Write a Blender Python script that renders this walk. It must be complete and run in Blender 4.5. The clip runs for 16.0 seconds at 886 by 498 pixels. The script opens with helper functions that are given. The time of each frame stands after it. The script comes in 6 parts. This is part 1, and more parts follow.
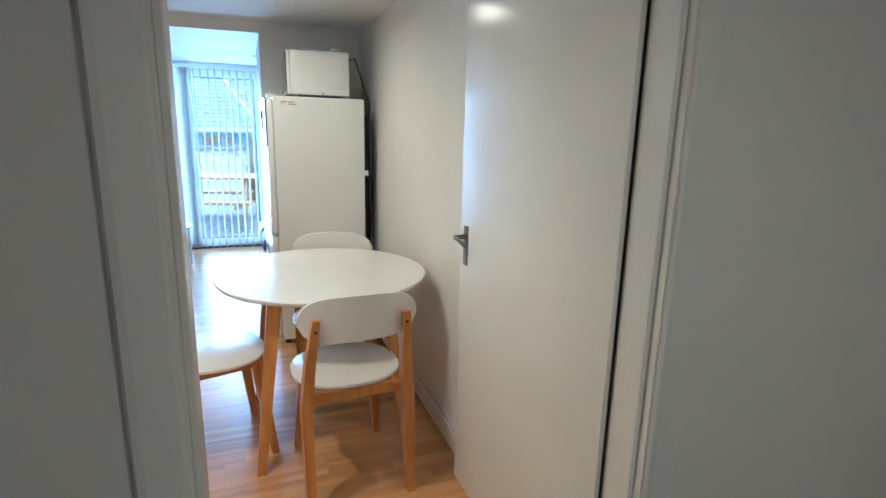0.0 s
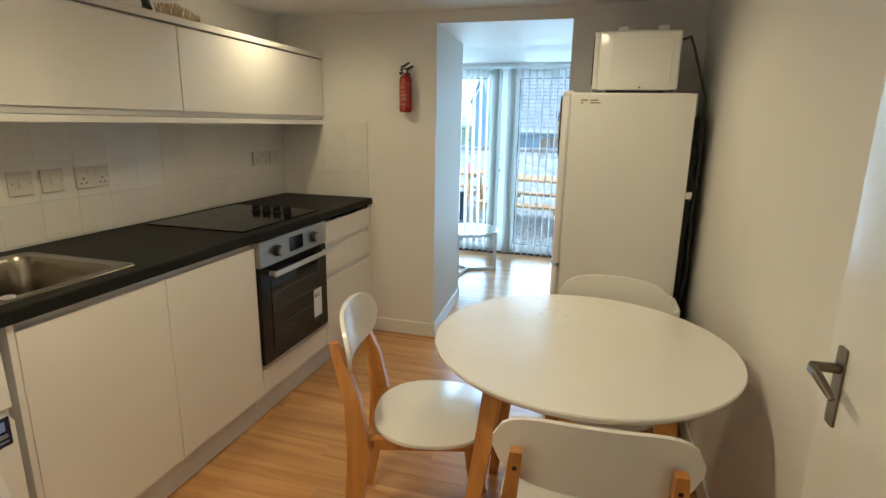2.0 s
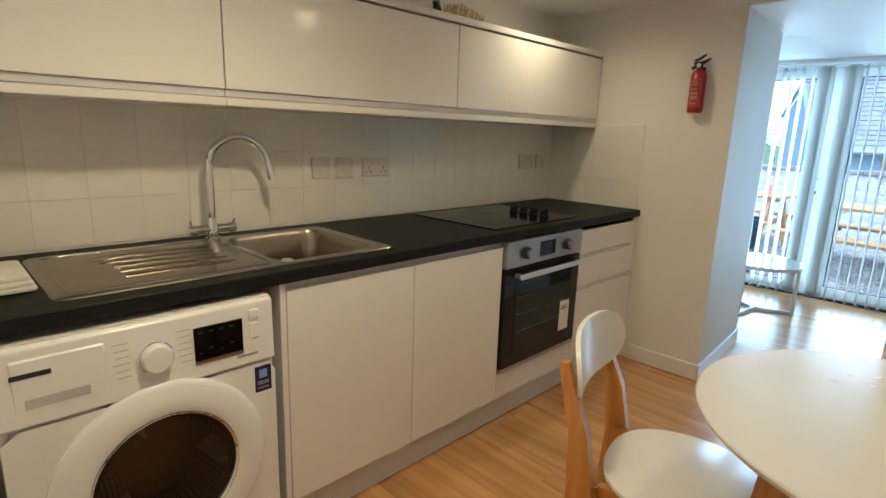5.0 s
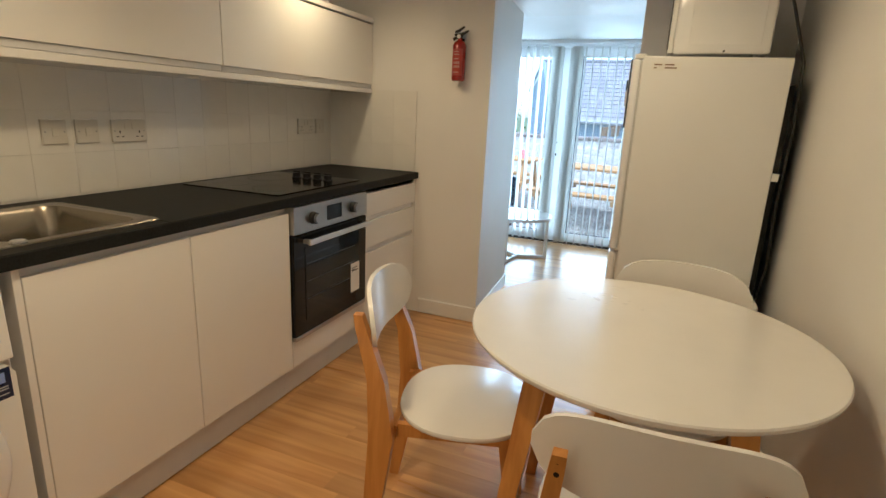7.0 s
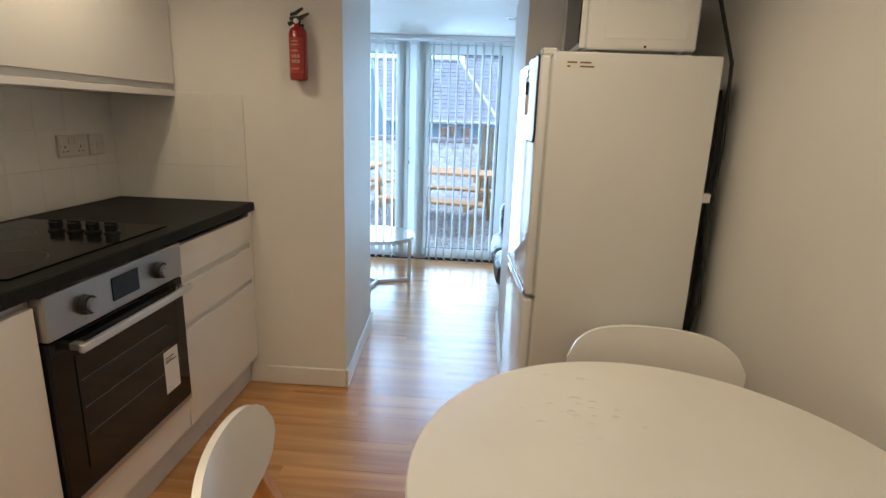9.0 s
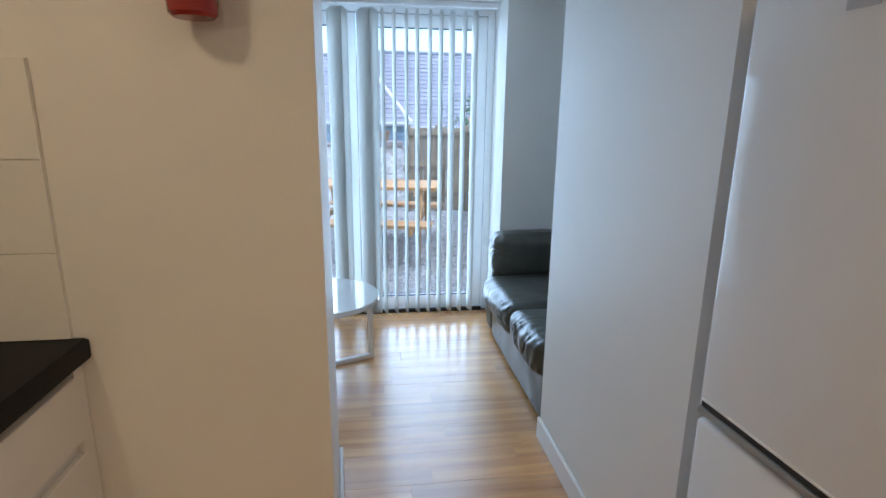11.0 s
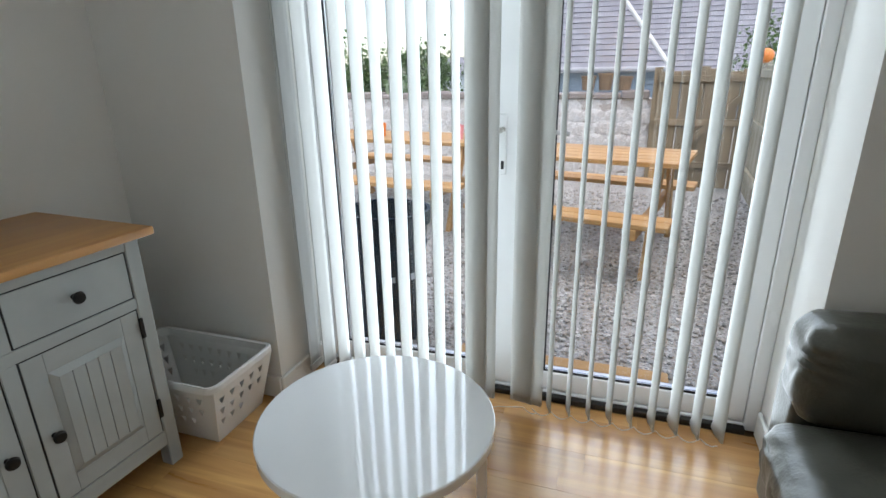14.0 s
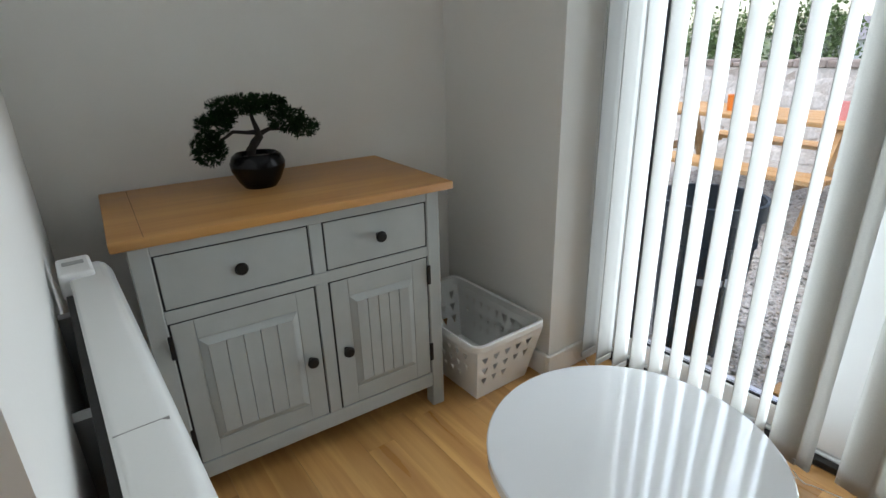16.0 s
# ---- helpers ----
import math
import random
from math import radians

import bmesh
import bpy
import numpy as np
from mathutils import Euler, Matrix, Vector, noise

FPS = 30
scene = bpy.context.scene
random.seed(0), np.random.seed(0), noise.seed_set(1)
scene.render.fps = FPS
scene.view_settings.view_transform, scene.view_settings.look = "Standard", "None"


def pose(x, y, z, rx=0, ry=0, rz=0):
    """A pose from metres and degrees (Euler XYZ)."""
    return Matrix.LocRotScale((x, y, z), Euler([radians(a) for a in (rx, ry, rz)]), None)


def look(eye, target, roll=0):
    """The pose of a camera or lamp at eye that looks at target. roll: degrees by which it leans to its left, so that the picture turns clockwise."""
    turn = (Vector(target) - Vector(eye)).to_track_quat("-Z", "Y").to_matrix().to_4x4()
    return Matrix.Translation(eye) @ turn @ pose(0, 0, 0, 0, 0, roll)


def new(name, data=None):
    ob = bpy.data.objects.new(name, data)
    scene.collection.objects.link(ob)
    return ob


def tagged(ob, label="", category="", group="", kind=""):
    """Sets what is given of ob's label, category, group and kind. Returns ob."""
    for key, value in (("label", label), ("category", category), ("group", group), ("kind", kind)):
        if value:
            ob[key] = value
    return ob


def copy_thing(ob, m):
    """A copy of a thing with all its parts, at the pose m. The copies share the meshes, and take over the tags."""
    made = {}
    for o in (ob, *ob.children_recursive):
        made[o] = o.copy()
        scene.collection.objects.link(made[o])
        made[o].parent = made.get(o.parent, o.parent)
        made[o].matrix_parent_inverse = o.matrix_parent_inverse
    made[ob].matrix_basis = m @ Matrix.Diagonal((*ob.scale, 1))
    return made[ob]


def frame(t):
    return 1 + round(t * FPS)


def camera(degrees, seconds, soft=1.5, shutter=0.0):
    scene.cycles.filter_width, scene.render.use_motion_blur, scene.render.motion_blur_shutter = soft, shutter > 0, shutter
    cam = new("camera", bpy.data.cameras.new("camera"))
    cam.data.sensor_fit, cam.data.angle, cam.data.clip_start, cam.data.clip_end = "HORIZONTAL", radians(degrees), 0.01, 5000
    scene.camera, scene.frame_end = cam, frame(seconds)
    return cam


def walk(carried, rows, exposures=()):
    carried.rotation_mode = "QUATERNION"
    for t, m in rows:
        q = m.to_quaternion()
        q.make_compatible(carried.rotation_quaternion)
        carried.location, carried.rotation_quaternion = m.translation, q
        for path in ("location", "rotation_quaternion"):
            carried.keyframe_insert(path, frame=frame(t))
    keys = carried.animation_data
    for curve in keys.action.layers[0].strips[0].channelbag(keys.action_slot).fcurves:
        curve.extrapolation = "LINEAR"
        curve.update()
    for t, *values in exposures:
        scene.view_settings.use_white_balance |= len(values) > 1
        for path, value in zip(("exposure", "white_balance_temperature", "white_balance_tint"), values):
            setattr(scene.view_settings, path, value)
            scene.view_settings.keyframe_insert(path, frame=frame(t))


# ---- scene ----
cam = camera(80.2, 16.0)
PATH = [
    (0, (0.657, -3.81, 1.346), (1.33, -1.979, 0.905), 1.3),
    (0.5, (0.818, -3.546, 1.384), (1.188, -1.636, 0.924), -0.2),
    (1, (0.947, -3.369, 1.364), (1.035, -1.426, 0.897), 0.1),
    (1.5, (1.005, -3.243, 1.364), (0.774, -1.316, 0.881), 0.5),
    (2, (0.94, -3.102, 1.369), (0.402, -1.232, 0.906), 1.0),
    (2.5, (0.884, -3.021, 1.375), (0.06, -1.253, 0.933), 1.2),
    (3, (0.877, -2.962, 1.37), (-0.222, -1.346, 0.946), 1.1),
    (3.5, (0.872, -2.949, 1.382), (-0.448, -1.493, 1.008), 0.5),
    (3.7, (0.871, -2.951, 1.389), (-0.509, -1.543, 1.05), 0.3),
    (5.8, (0.897, -2.891, 1.245), (-0.395, -1.458, 0.717), 3.8),
    (6, (0.895, -2.907, 1.267), (-0.326, -1.415, 0.738), 3.4),
    (6.5, (0.899, -2.92, 1.265), (-0.104, -1.268, 0.748), 3.4),
    (7, (0.913, -2.932, 1.262), (0.201, -1.132, 0.758), 2.7),
    (7.5, (0.915, -2.916, 1.257), (0.498, -1.025, 0.758), 2.2),
    (8, (0.888, -2.813, 1.259), (0.661, -0.888, 0.764), 1.9),
    (8.5, (0.796, -2.55, 1.303), (0.641, -0.62, 0.803), 1.7),
    (9, (0.585, -2.314, 1.303), (0.464, -0.378, 0.818), 2.0),
    (9.5, (0.315, -2.046, 1.329), (0.284, -0.103, 0.855), 1.4),
    (10, (0.119, -1.691, 1.323), (0.273, 0.245, 0.844), 1.8),
    (10.2, (0.069, -1.549, 1.306), (0.328, 0.377, 0.833), 0.9),
    (12.3, (0.199, -0.067, 1.278), (0.468, 1.846, 0.762), 0.7),
    (12.5, (0.254, 0.041, 1.281), (0.345, 1.963, 0.738), 0.7),
    (13, (0.322, 0.292, 1.265), (0.153, 2.2, 0.688), -0.2),
    (13.5, (0.374, 0.517, 1.217), (0.049, 2.397, 0.617), -0.7),
    (14, (0.332, 0.686, 1.21), (-0.278, 2.479, 0.569), -1.0),
    (14.5, (0.329, 0.794, 1.211), (-0.694, 2.38, 0.55), -1.6),
    (15, (0.288, 0.836, 1.189), (-1.048, 2.167, 0.523), -1.9),
    (15.5, (0.287, 0.858, 1.178), (-1.202, 2.003, 0.491), -2.0),
    (16, (0.286, 0.873, 1.175), (-1.222, 1.973, 0.455), -1.6),
]
EXPOSURES = [(0, 2.75, 4100, 0), (0.5, 2.42, 4750, -8), (1.0, 2.32, 5150, -8), (2.0, 2.3, 5000, -4), (3.5, 2.3, 5050, 0), (6.0, 2.3, 4850, -3), (7.0, 2.3, 5250, 2), (8.0, 2.2, 5100, 3), (8.5, 2.2, 4950, 4), (9.0, 2.12, 4950, 4), (10.0, 2.1, 5050, 6), (12.3, 1.7, 5650, 9), (13.0, 1.6, 6200, 10), (14.0, 1.6, 6650, 12), (14.5, 1.6, 6800, 12), (15.2, 1.75, 6900, 13), (16, 1.74, 6800, 13)]
walk(cam, [(t, look(eye, at, roll)) for t, eye, at, roll in PATH], EXPOSURES)


# ---------- light ----------
world = bpy.data.worlds.new("world")
scene.world = world
world.use_nodes = True
wn = world.node_tree.nodes
sky = wn.new("ShaderNodeTexSky")
sky.sky_type = 'NISHITA'
sky.sun_disc = False
sky.sun_elevation = radians(72)
sky.sun_rotation = radians(150)
sky.air_density, sky.dust_density, sky.ozone_density = 1.0, 1.5, 1.5
world.node_tree.links.new(sky.outputs[0], wn["Background"].inputs[0])
wn["Background"].inputs[1].default_value = 0.115

sun_data = bpy.data.lights.new("sun", 'SUN')
sun_data.energy, sun_data.angle, sun_data.color = 0.95, radians(110), (1.0, 0.96, 0.91)
sun = new("sun", sun_data)
sun.matrix_world = look((1.55, 1.82, 9.51), (0, 4.5, 0))

# area lamps added inside the glass as skylight: whole opening, stronger at both panes
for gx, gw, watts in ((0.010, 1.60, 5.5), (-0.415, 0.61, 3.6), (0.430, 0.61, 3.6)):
    sky_standin = bpy.data.lights.new("sky_standin_lamp", 'AREA')
    sky_standin.shape, sky_standin.size, sky_standin.size_y, sky_standin.energy, sky_standin.color = 'RECTANGLE', gw, 1.74, watts, (0.76, 0.90, 1.0)
    new("sky_standin_lamp", sky_standin).matrix_world = look((gx, 2.414 if gw > 1 else 2.411, 0.97), (gx, 1.4, 0.97))
DOWNLIGHTS = [(-0.56, -0.70), (0.10, -2.35), (0.75, -1.05)]
KITCHEN_W = (4.2, 12.6, 4.6)
KTOP = 2.0            # kitchen ceiling
LTOP = 1.965          # sitting room ceiling


# ---------- materials ----------
def nodes_of(name):
    m = bpy.data.materials.new(name)
    m.use_nodes = True
    nt = m.node_tree
    return m, nt, nt.nodes["Principled BSDF"]


def lin(nt, a, b):
    nt.links.new(a, b)


def surf(name, col, rough=0.5, metal=0.0, var=0.06, scale=5.0, bump=0.02, bscale=90.0, coat=0.0, rnd=0.0, spec=0.5, rvar=0.08):
    """Paint, plastic, metal: a base colour with slow stains, fine relief and uneven gloss."""
    m, nt, p = nodes_of(name)
    tc = nt.nodes.new("ShaderNodeTexCoord")
    n1 = nt.nodes.new("ShaderNodeTexNoise")
    n1.inputs["Scale"].default_value, n1.inputs["Detail"].default_value = scale, 5
    lin(nt, tc.outputs["Object"], n1.inputs["Vector"])
    mix = nt.nodes.new("ShaderNodeMix")
    mix.data_type = 'RGBA'
    mix.inputs["A"].default_value = (*[c * (1 - var) for c in col], 1)
    mix.inputs["B"].default_value = (*[min(1, c * (1 + var)) for c in col], 1)
    ramp = nt.nodes.new("ShaderNodeMapRange")
    ramp.inputs["From Min"].default_value, ramp.inputs["From Max"].default_value = 0.3, 0.7
    lin(nt, n1.outputs["Fac"], ramp.inputs["Value"])
    lin(nt, ramp.outputs[0], mix.inputs["Factor"])
    out = mix.outputs["Result"]
    if rnd:
        oi = nt.nodes.new("ShaderNodeObjectInfo")
        mr = nt.nodes.new("ShaderNodeMapRange")
        mr.inputs["To Min"].default_value, mr.inputs["To Max"].default_value = 1 - rnd, 1 + rnd
        lin(nt, oi.outputs["Random"], mr.inputs["Value"])
        hs = nt.nodes.new("ShaderNodeHueSaturation")
        lin(nt, out, hs.inputs["Color"])
        lin(nt, mr.outputs[0], hs.inputs["Value"])
        out = hs.outputs[0]
    lin(nt, out, p.inputs["Base Color"])
    n2 = nt.nodes.new("ShaderNodeTexNoise")
    n2.inputs["Scale"].default_value, n2.inputs["Detail"].default_value = bscale, 3
    lin(nt, tc.outputs["Object"], n2.inputs["Vector"])
    rr = nt.nodes.new("ShaderNodeMapRange")
    rr.inputs["To Min"].default_value, rr.inputs["To Max"].default_value = max(0.02, rough - rvar), min(1, rough + rvar)
    lin(nt, n1.outputs["Fac"], rr.inputs["Value"])
    lin(nt, rr.outputs[0], p.inputs["Roughness"])
    if bump:
        b = nt.nodes.new("ShaderNodeBump")
        b.inputs["Strength"].default_value, b.inputs["Distance"].default_value = bump * 5, 0.002
        lin(nt, n2.outputs["Fac"], b.inputs["Height"])
        lin(nt, b.outputs[0], p.inputs["Normal"])
    p.inputs["Metallic"].default_value = metal
    p.inputs["Specular IOR Level"].default_value = spec
    p.inputs["Coat Weight"].default_value = coat
    p.inputs["Coat Roughness"].default_value = 0.06
    return m


def wood(name, dark, light, axis=2, scale=1.0, rough=0.4, coat=0.1, rnd=0.0, bump=0.04):
    """Timber with grain along one axis of the thing and slow changes of tone."""
    m, nt, p = nodes_of(name)
    tc = nt.nodes.new("ShaderNodeTexCoord")
    mp = nt.nodes.new("ShaderNodeMapping")
    s = [38.0 * scale] * 3
    s[axis] = 2.2 * scale
    mp.inputs["Scale"].default_value = s
    lin(nt, tc.outputs["Object"], mp.inputs["Vector"])
    oi = nt.nodes.new("ShaderNodeObjectInfo")
    if rnd:
        mul = nt.nodes.new("ShaderNodeMath")
        mul.operation = 'MULTIPLY'
        mul.inputs[1].default_value = 60.0
        lin(nt, oi.outputs["Random"], mul.inputs[0])
        cx = nt.nodes.new("ShaderNodeCombineXYZ")
        for k in range(3):
            lin(nt, mul.outputs[0], cx.inputs[k])
        lin(nt, cx.outputs[0], mp.inputs["Location"])
    n = nt.nodes.new("ShaderNodeTexNoise")
    n.inputs["Scale"].default_value, n.inputs["Detail"].default_value, n.inputs["Distortion"].default_value = 1.0, 6, 0.6
    lin(nt, mp.outputs[0], n.inputs["Vector"])
    cr = nt.nodes.new("ShaderNodeValToRGB")
    cr.color_ramp.elements[0].position, cr.color_ramp.elements[1].position = 0.32, 0.68
    cr.color_ramp.elements[0].color, cr.color_ramp.elements[1].color = (*dark, 1), (*light, 1)
    lin(nt, n.outputs["Fac"], cr.inputs[0])
    out = cr.outputs[0]
    if rnd:
        mr = nt.nodes.new("ShaderNodeMapRange")
        mr.inputs["To Min"].default_value, mr.inputs["To Max"].default_value = 1 - rnd, 1 + rnd
        lin(nt, oi.outputs["Random"], mr.inputs["Value"])
        hs = nt.nodes.new("ShaderNodeHueSaturation")
        lin(nt, out, hs.inputs["Color"])
        lin(nt, mr.outputs[0], hs.inputs["Value"])
        out = hs.outputs[0]
    lin(nt, out, p.inputs["Base Color"])
    b = nt.nodes.new("ShaderNodeBump")
    b.inputs["Strength"].default_value, b.inputs["Distance"].default_value = bump * 4, 0.002
    lin(nt, n.outputs["Fac"], b.inputs["Height"])
    lin(nt, b.outputs[0], p.inputs["Normal"])
    rr = nt.nodes.new("ShaderNodeMapRange")
    rr.inputs["To Min"].default_value, rr.inputs["To Max"].default_value = rough - 0.08, rough + 0.1
    lin(nt, n.outputs["Fac"], rr.inputs["Value"])
    lin(nt, rr.outputs[0], p.inputs["Roughness"])
    p.inputs["Coat Weight"].default_value = coat
    p.inputs["Coat Roughness"].default_value = 0.2
    return m


def cells(name, cols, scale, rough=0.85, bump=0.4, island=False):
    """Stones or leaves: tones that change from cell to cell (or island to island) and a rough relief."""
    m, nt, p = nodes_of(name)
    tc = nt.nodes.new("ShaderNodeTexCoord")
    v = nt.nodes.new("ShaderNodeTexVoronoi")
    v.inputs["Scale"].default_value = scale
    lin(nt, tc.outputs["Object"], v.inputs["Vector"])
    cr = nt.nodes.new("ShaderNodeValToRGB")
    els = cr.color_ramp.elements
    while len(els) < len(cols):
        els.new(0.5)
    for i, c in enumerate(cols):
        els[i].position = i / (len(cols) - 1)
        els[i].color = (*c, 1)
    if island:
        g = nt.nodes.new("ShaderNodeNewGeometry")
        lin(nt, g.outputs["Random Per Island"], cr.inputs[0])
    else:
        sp = nt.nodes.new("ShaderNodeSeparateColor")
        lin(nt, v.outputs["Color"], sp.inputs[0])
        lin(nt, sp.outputs[0], cr.inputs[0])
    n = nt.nodes.new("ShaderNodeTexNoise")
    n.inputs["Scale"].default_value = scale * 4
    lin(nt, tc.outputs["Object"], n.inputs["Vector"])
    hs = nt.nodes.new("ShaderNodeHueSaturation")
    mr = nt.nodes.new("ShaderNodeMapRange")
    mr.inputs["To Min"].default_value, mr.inputs["To Max"].default_value = 0.7, 1.3
    lin(nt, n.outputs["Fac"], mr.inputs["Value"])
    lin(nt, mr.outputs[0], hs.inputs["Value"])
    lin(nt, cr.outputs[0], hs.inputs["Color"])
    lin(nt, hs.outputs[0], p.inputs["Base Color"])
    b = nt.nodes.new("ShaderNodeBump")
    b.inputs["Strength"].default_value, b.inputs["Distance"].default_value = bump, 0.02
    lin(nt, v.outputs["Distance"], b.inputs["Height"])
    lin(nt, b.outputs[0], p.inputs["Normal"])
    p.inputs["Roughness"].default_value = rough
    return m


def perforated(name, col):
    """Brushed steel with rows of small dark holes."""
    m, nt, p = nodes_of(name)
    tc = nt.nodes.new("ShaderNodeTexCoord")
    v = nt.nodes.new("ShaderNodeTexVoronoi")
    v.inputs["Scale"].default_value, v.inputs["Randomness"].default_value = 125.0, 0.1
    lin(nt, tc.outputs["Object"], v.inputs["Vector"])
    cr = nt.nodes.new("ShaderNodeValToRGB")
    cr.color_ramp.elements[0].position, cr.color_ramp.elements[1].position = 0.30, 0.36
    cr.color_ramp.elements[0].color, cr.color_ramp.elements[1].color = (0.03, 0.03, 0.028, 1), (*col, 1)
    lin(nt, v.outputs["Distance"], cr.inputs[0])
    lin(nt, cr.outputs[0], p.inputs["Base Color"])
    p.inputs["Metallic"].default_value, p.inputs["Roughness"].default_value = 0.8, 0.35
    return m


def glass(name, tint=(1, 1, 1), rough=0.0):
    m, nt, p = nodes_of(name)
    p.inputs["Base Color"].default_value = (*tint, 1)
    p.inputs["Transmission Weight"].default_value = 1.0
    p.inputs["Roughness"].default_value = rough
    p.inputs["IOR"].default_value = 1.45
    return m


def fabric(name, col, through_light=0.35):
    """Thin cloth that lets some light through."""
    m, nt, p = nodes_of(name)
    tc = nt.nodes.new("ShaderNodeTexCoord")
    n = nt.nodes.new("ShaderNodeTexNoise")
    n.inputs["Scale"].default_value = 300.0
    lin(nt, tc.outputs["Object"], n.inputs["Vector"])
    hs = nt.nodes.new("ShaderNodeHueSaturation")
    hs.inputs["Color"].default_value = (*col, 1)
    mr = nt.nodes.new("ShaderNodeMapRange")
    mr.inputs["To Min"].default_value, mr.inputs["To Max"].default_value = 0.9, 1.06
    lin(nt, n.outputs["Fac"], mr.inputs["Value"])
    lin(nt, mr.outputs[0], hs.inputs["Value"])
    lin(nt, hs.outputs[0], p.inputs["Base Color"])
    p.inputs["Roughness"].default_value = 0.8
    tr = nt.nodes.new("ShaderNodeBsdfTranslucent")
    lin(nt, hs.outputs[0], tr.inputs["Color"])
    ms = nt.nodes.new("ShaderNodeMixShader")
    ms.inputs[0].default_value = through_light
    lin(nt, p.outputs[0], ms.inputs[1])
    lin(nt, tr.outputs[0], ms.inputs[2])
    lin(nt, ms.outputs[0], nt.nodes["Material Output"].inputs["Surface"])
    return m


def lamp_glow(name, col, power):
    m, nt, p = nodes_of(name)
    p.inputs["Emission Color"].default_value = (*col, 1)
    p.inputs["Emission Strength"].default_value = power
    return m


WALL = surf("wall_paint", (0.80, 0.785, 0.75), 0.55, var=0.03, scale=1.7, bump=0.03, bscale=140)
CEIL = surf("ceiling_paint", (0.82, 0.82, 0.80), 0.8, var=0.02, scale=1.5, bump=0.03, bscale=120)
GLOSSPAINT = surf("gloss_paint", (0.80, 0.79, 0.75), 0.17, var=0.03, scale=2.5, bump=0.04, bscale=12, coat=0.12, rvar=0.05, spec=0.35)
TRIM = surf("trim_paint", (0.80, 0.79, 0.76), 0.3, var=0.03, scale=4, bump=0.02, bscale=40)
UNIT = surf("cabinet_gloss", (0.80, 0.785, 0.75), 0.12, var=0.015, scale=2, bump=0.004, bscale=30, coat=0.3, rvar=0.03)
RAIL = surf("handle_rail", (0.62, 0.62, 0.62), 0.35, var=0.03)
CARCASS = surf("carcass_board", (0.72, 0.71, 0.69), 0.45, var=0.02)
WORKTOP = surf("worktop_laminate", (0.014, 0.015, 0.0145), 0.48, var=0.35, scale=160, bump=0.02, bscale=260, spec=0.10)
TILE = surf("wall_tile", (0.82, 0.80, 0.75), 0.1, var=0.02, scale=5, bump=0.012, bscale=9, coat=0.3, rnd=0.015, rvar=0.03)
GROUT = surf("grout", (0.80, 0.78, 0.72), 0.9, var=0.12, scale=12)
SINKSTEEL = surf("sink_steel", (0.29, 0.26, 0.21), 0.24, metal=1.0, var=0.05, scale=6, bump=0.01, rvar=0.05)
STEEL = surf("brushed_steel", (0.46, 0.45, 0.43), 0.30, metal=1.0, var=0.02, scale=4, bump=0.0, rvar=0.04)
CHROME = surf("chrome", (0.8, 0.8, 0.8), 0.06, metal=1.0, var=0.01, bump=0, rvar=0.02)
BLACKGLASS = surf("black_glass", (0.004, 0.004, 0.005), 0.06, var=0.1, bump=0, coat=0.0, rvar=0.02, spec=0.32)
HOBGLASS = surf("hob_glass", (0.004, 0.004, 0.004), 0.12, var=0.1, bump=0, rvar=0.03, spec=0.10)
BLACK = surf("black_plastic", (0.012, 0.012, 0.013), 0.35, var=0.15, scale=20)
WHITEPLASTIC = surf("white_plastic", (0.78, 0.78, 0.77), 0.3, var=0.02, bump=0.01)
ENAMEL = surf("white_enamel", (0.80, 0.80, 0.78), 0.2, var=0.015, scale=3, bump=0.008, bscale=120, coat=0.2)
GLOSSWHITE = surf("fridge_gloss", (0.80, 0.81, 0.82), 0.08, var=0.01, bump=0.004, bscale=8, coat=0.1, rvar=0.02, spec=0.35)
GREYPLASTIC = surf("grey_plastic", (0.35, 0.35, 0.35), 0.4, var=0.05)
BEECH = wood("honey_beech", (0.44, 0.175, 0.03), (0.60, 0.28, 0.06), 2, 1.0, 0.35, 0.25)
TABLEWHITE = surf("white_lacquer", (0.80, 0.785, 0.75), 0.22, var=0.02, scale=6, bump=0.006, bscale=60, coat=0.1)
RED = surf("red_enamel", (0.30, 0.014, 0.010), 0.25, var=0.06, bump=0.01, coat=0.3)
FLOORWOOD = wood("laminate_boards", (0.45, 0.22, 0.068), (0.65, 0.365, 0.13), 0, 0.55, 0.30, 0.5, rnd=0.13, bump=0.015)
FLOORJOINT = surf("floor_joint", (0.16, 0.09, 0.04), 0.7)
LEATHER = surf("dark_leather", (0.070, 0.070, 0.056), 0.31, var=0.18, scale=9, bump=0.10, bscale=120, rvar=0.08)
BLIND = fabric("blind_cloth", (0.68, 0.68, 0.66), 0.48)
PVC = surf("white_upvc", (0.86, 0.87, 0.88), 0.25, var=0.01, bump=0.004)
RUBBER = surf("black_gasket", (0.015, 0.015, 0.017), 0.6)
GLASS = glass("clear_glass")
SMOKED = glass("door_glass", (0.25, 0.25, 0.25), 0.02)
SAGE = surf("grey_painted_wood", (0.40, 0.425, 0.415), 0.5, var=0.04, scale=14, bump=0.03, bscale=70)
GAPSHADE = surf("shadow_gap", (0.03, 0.033, 0.033), 0.8)
OAKTOP = wood("oak_top", (0.45, 0.205, 0.055), (0.57, 0.30, 0.10), 1, 0.6, 0.4, 0.1)
POT = surf("black_glazed_pot", (0.005, 0.005, 0.006), 0.2, var=0.2, bump=0.01, spec=0.25)
NEEDLE = cells("bonsai_needles", [(0.003, 0.012, 0.005), (0.007, 0.025, 0.008), (0.014, 0.040, 0.011)], 60, 0.85, 0.1, island=True)
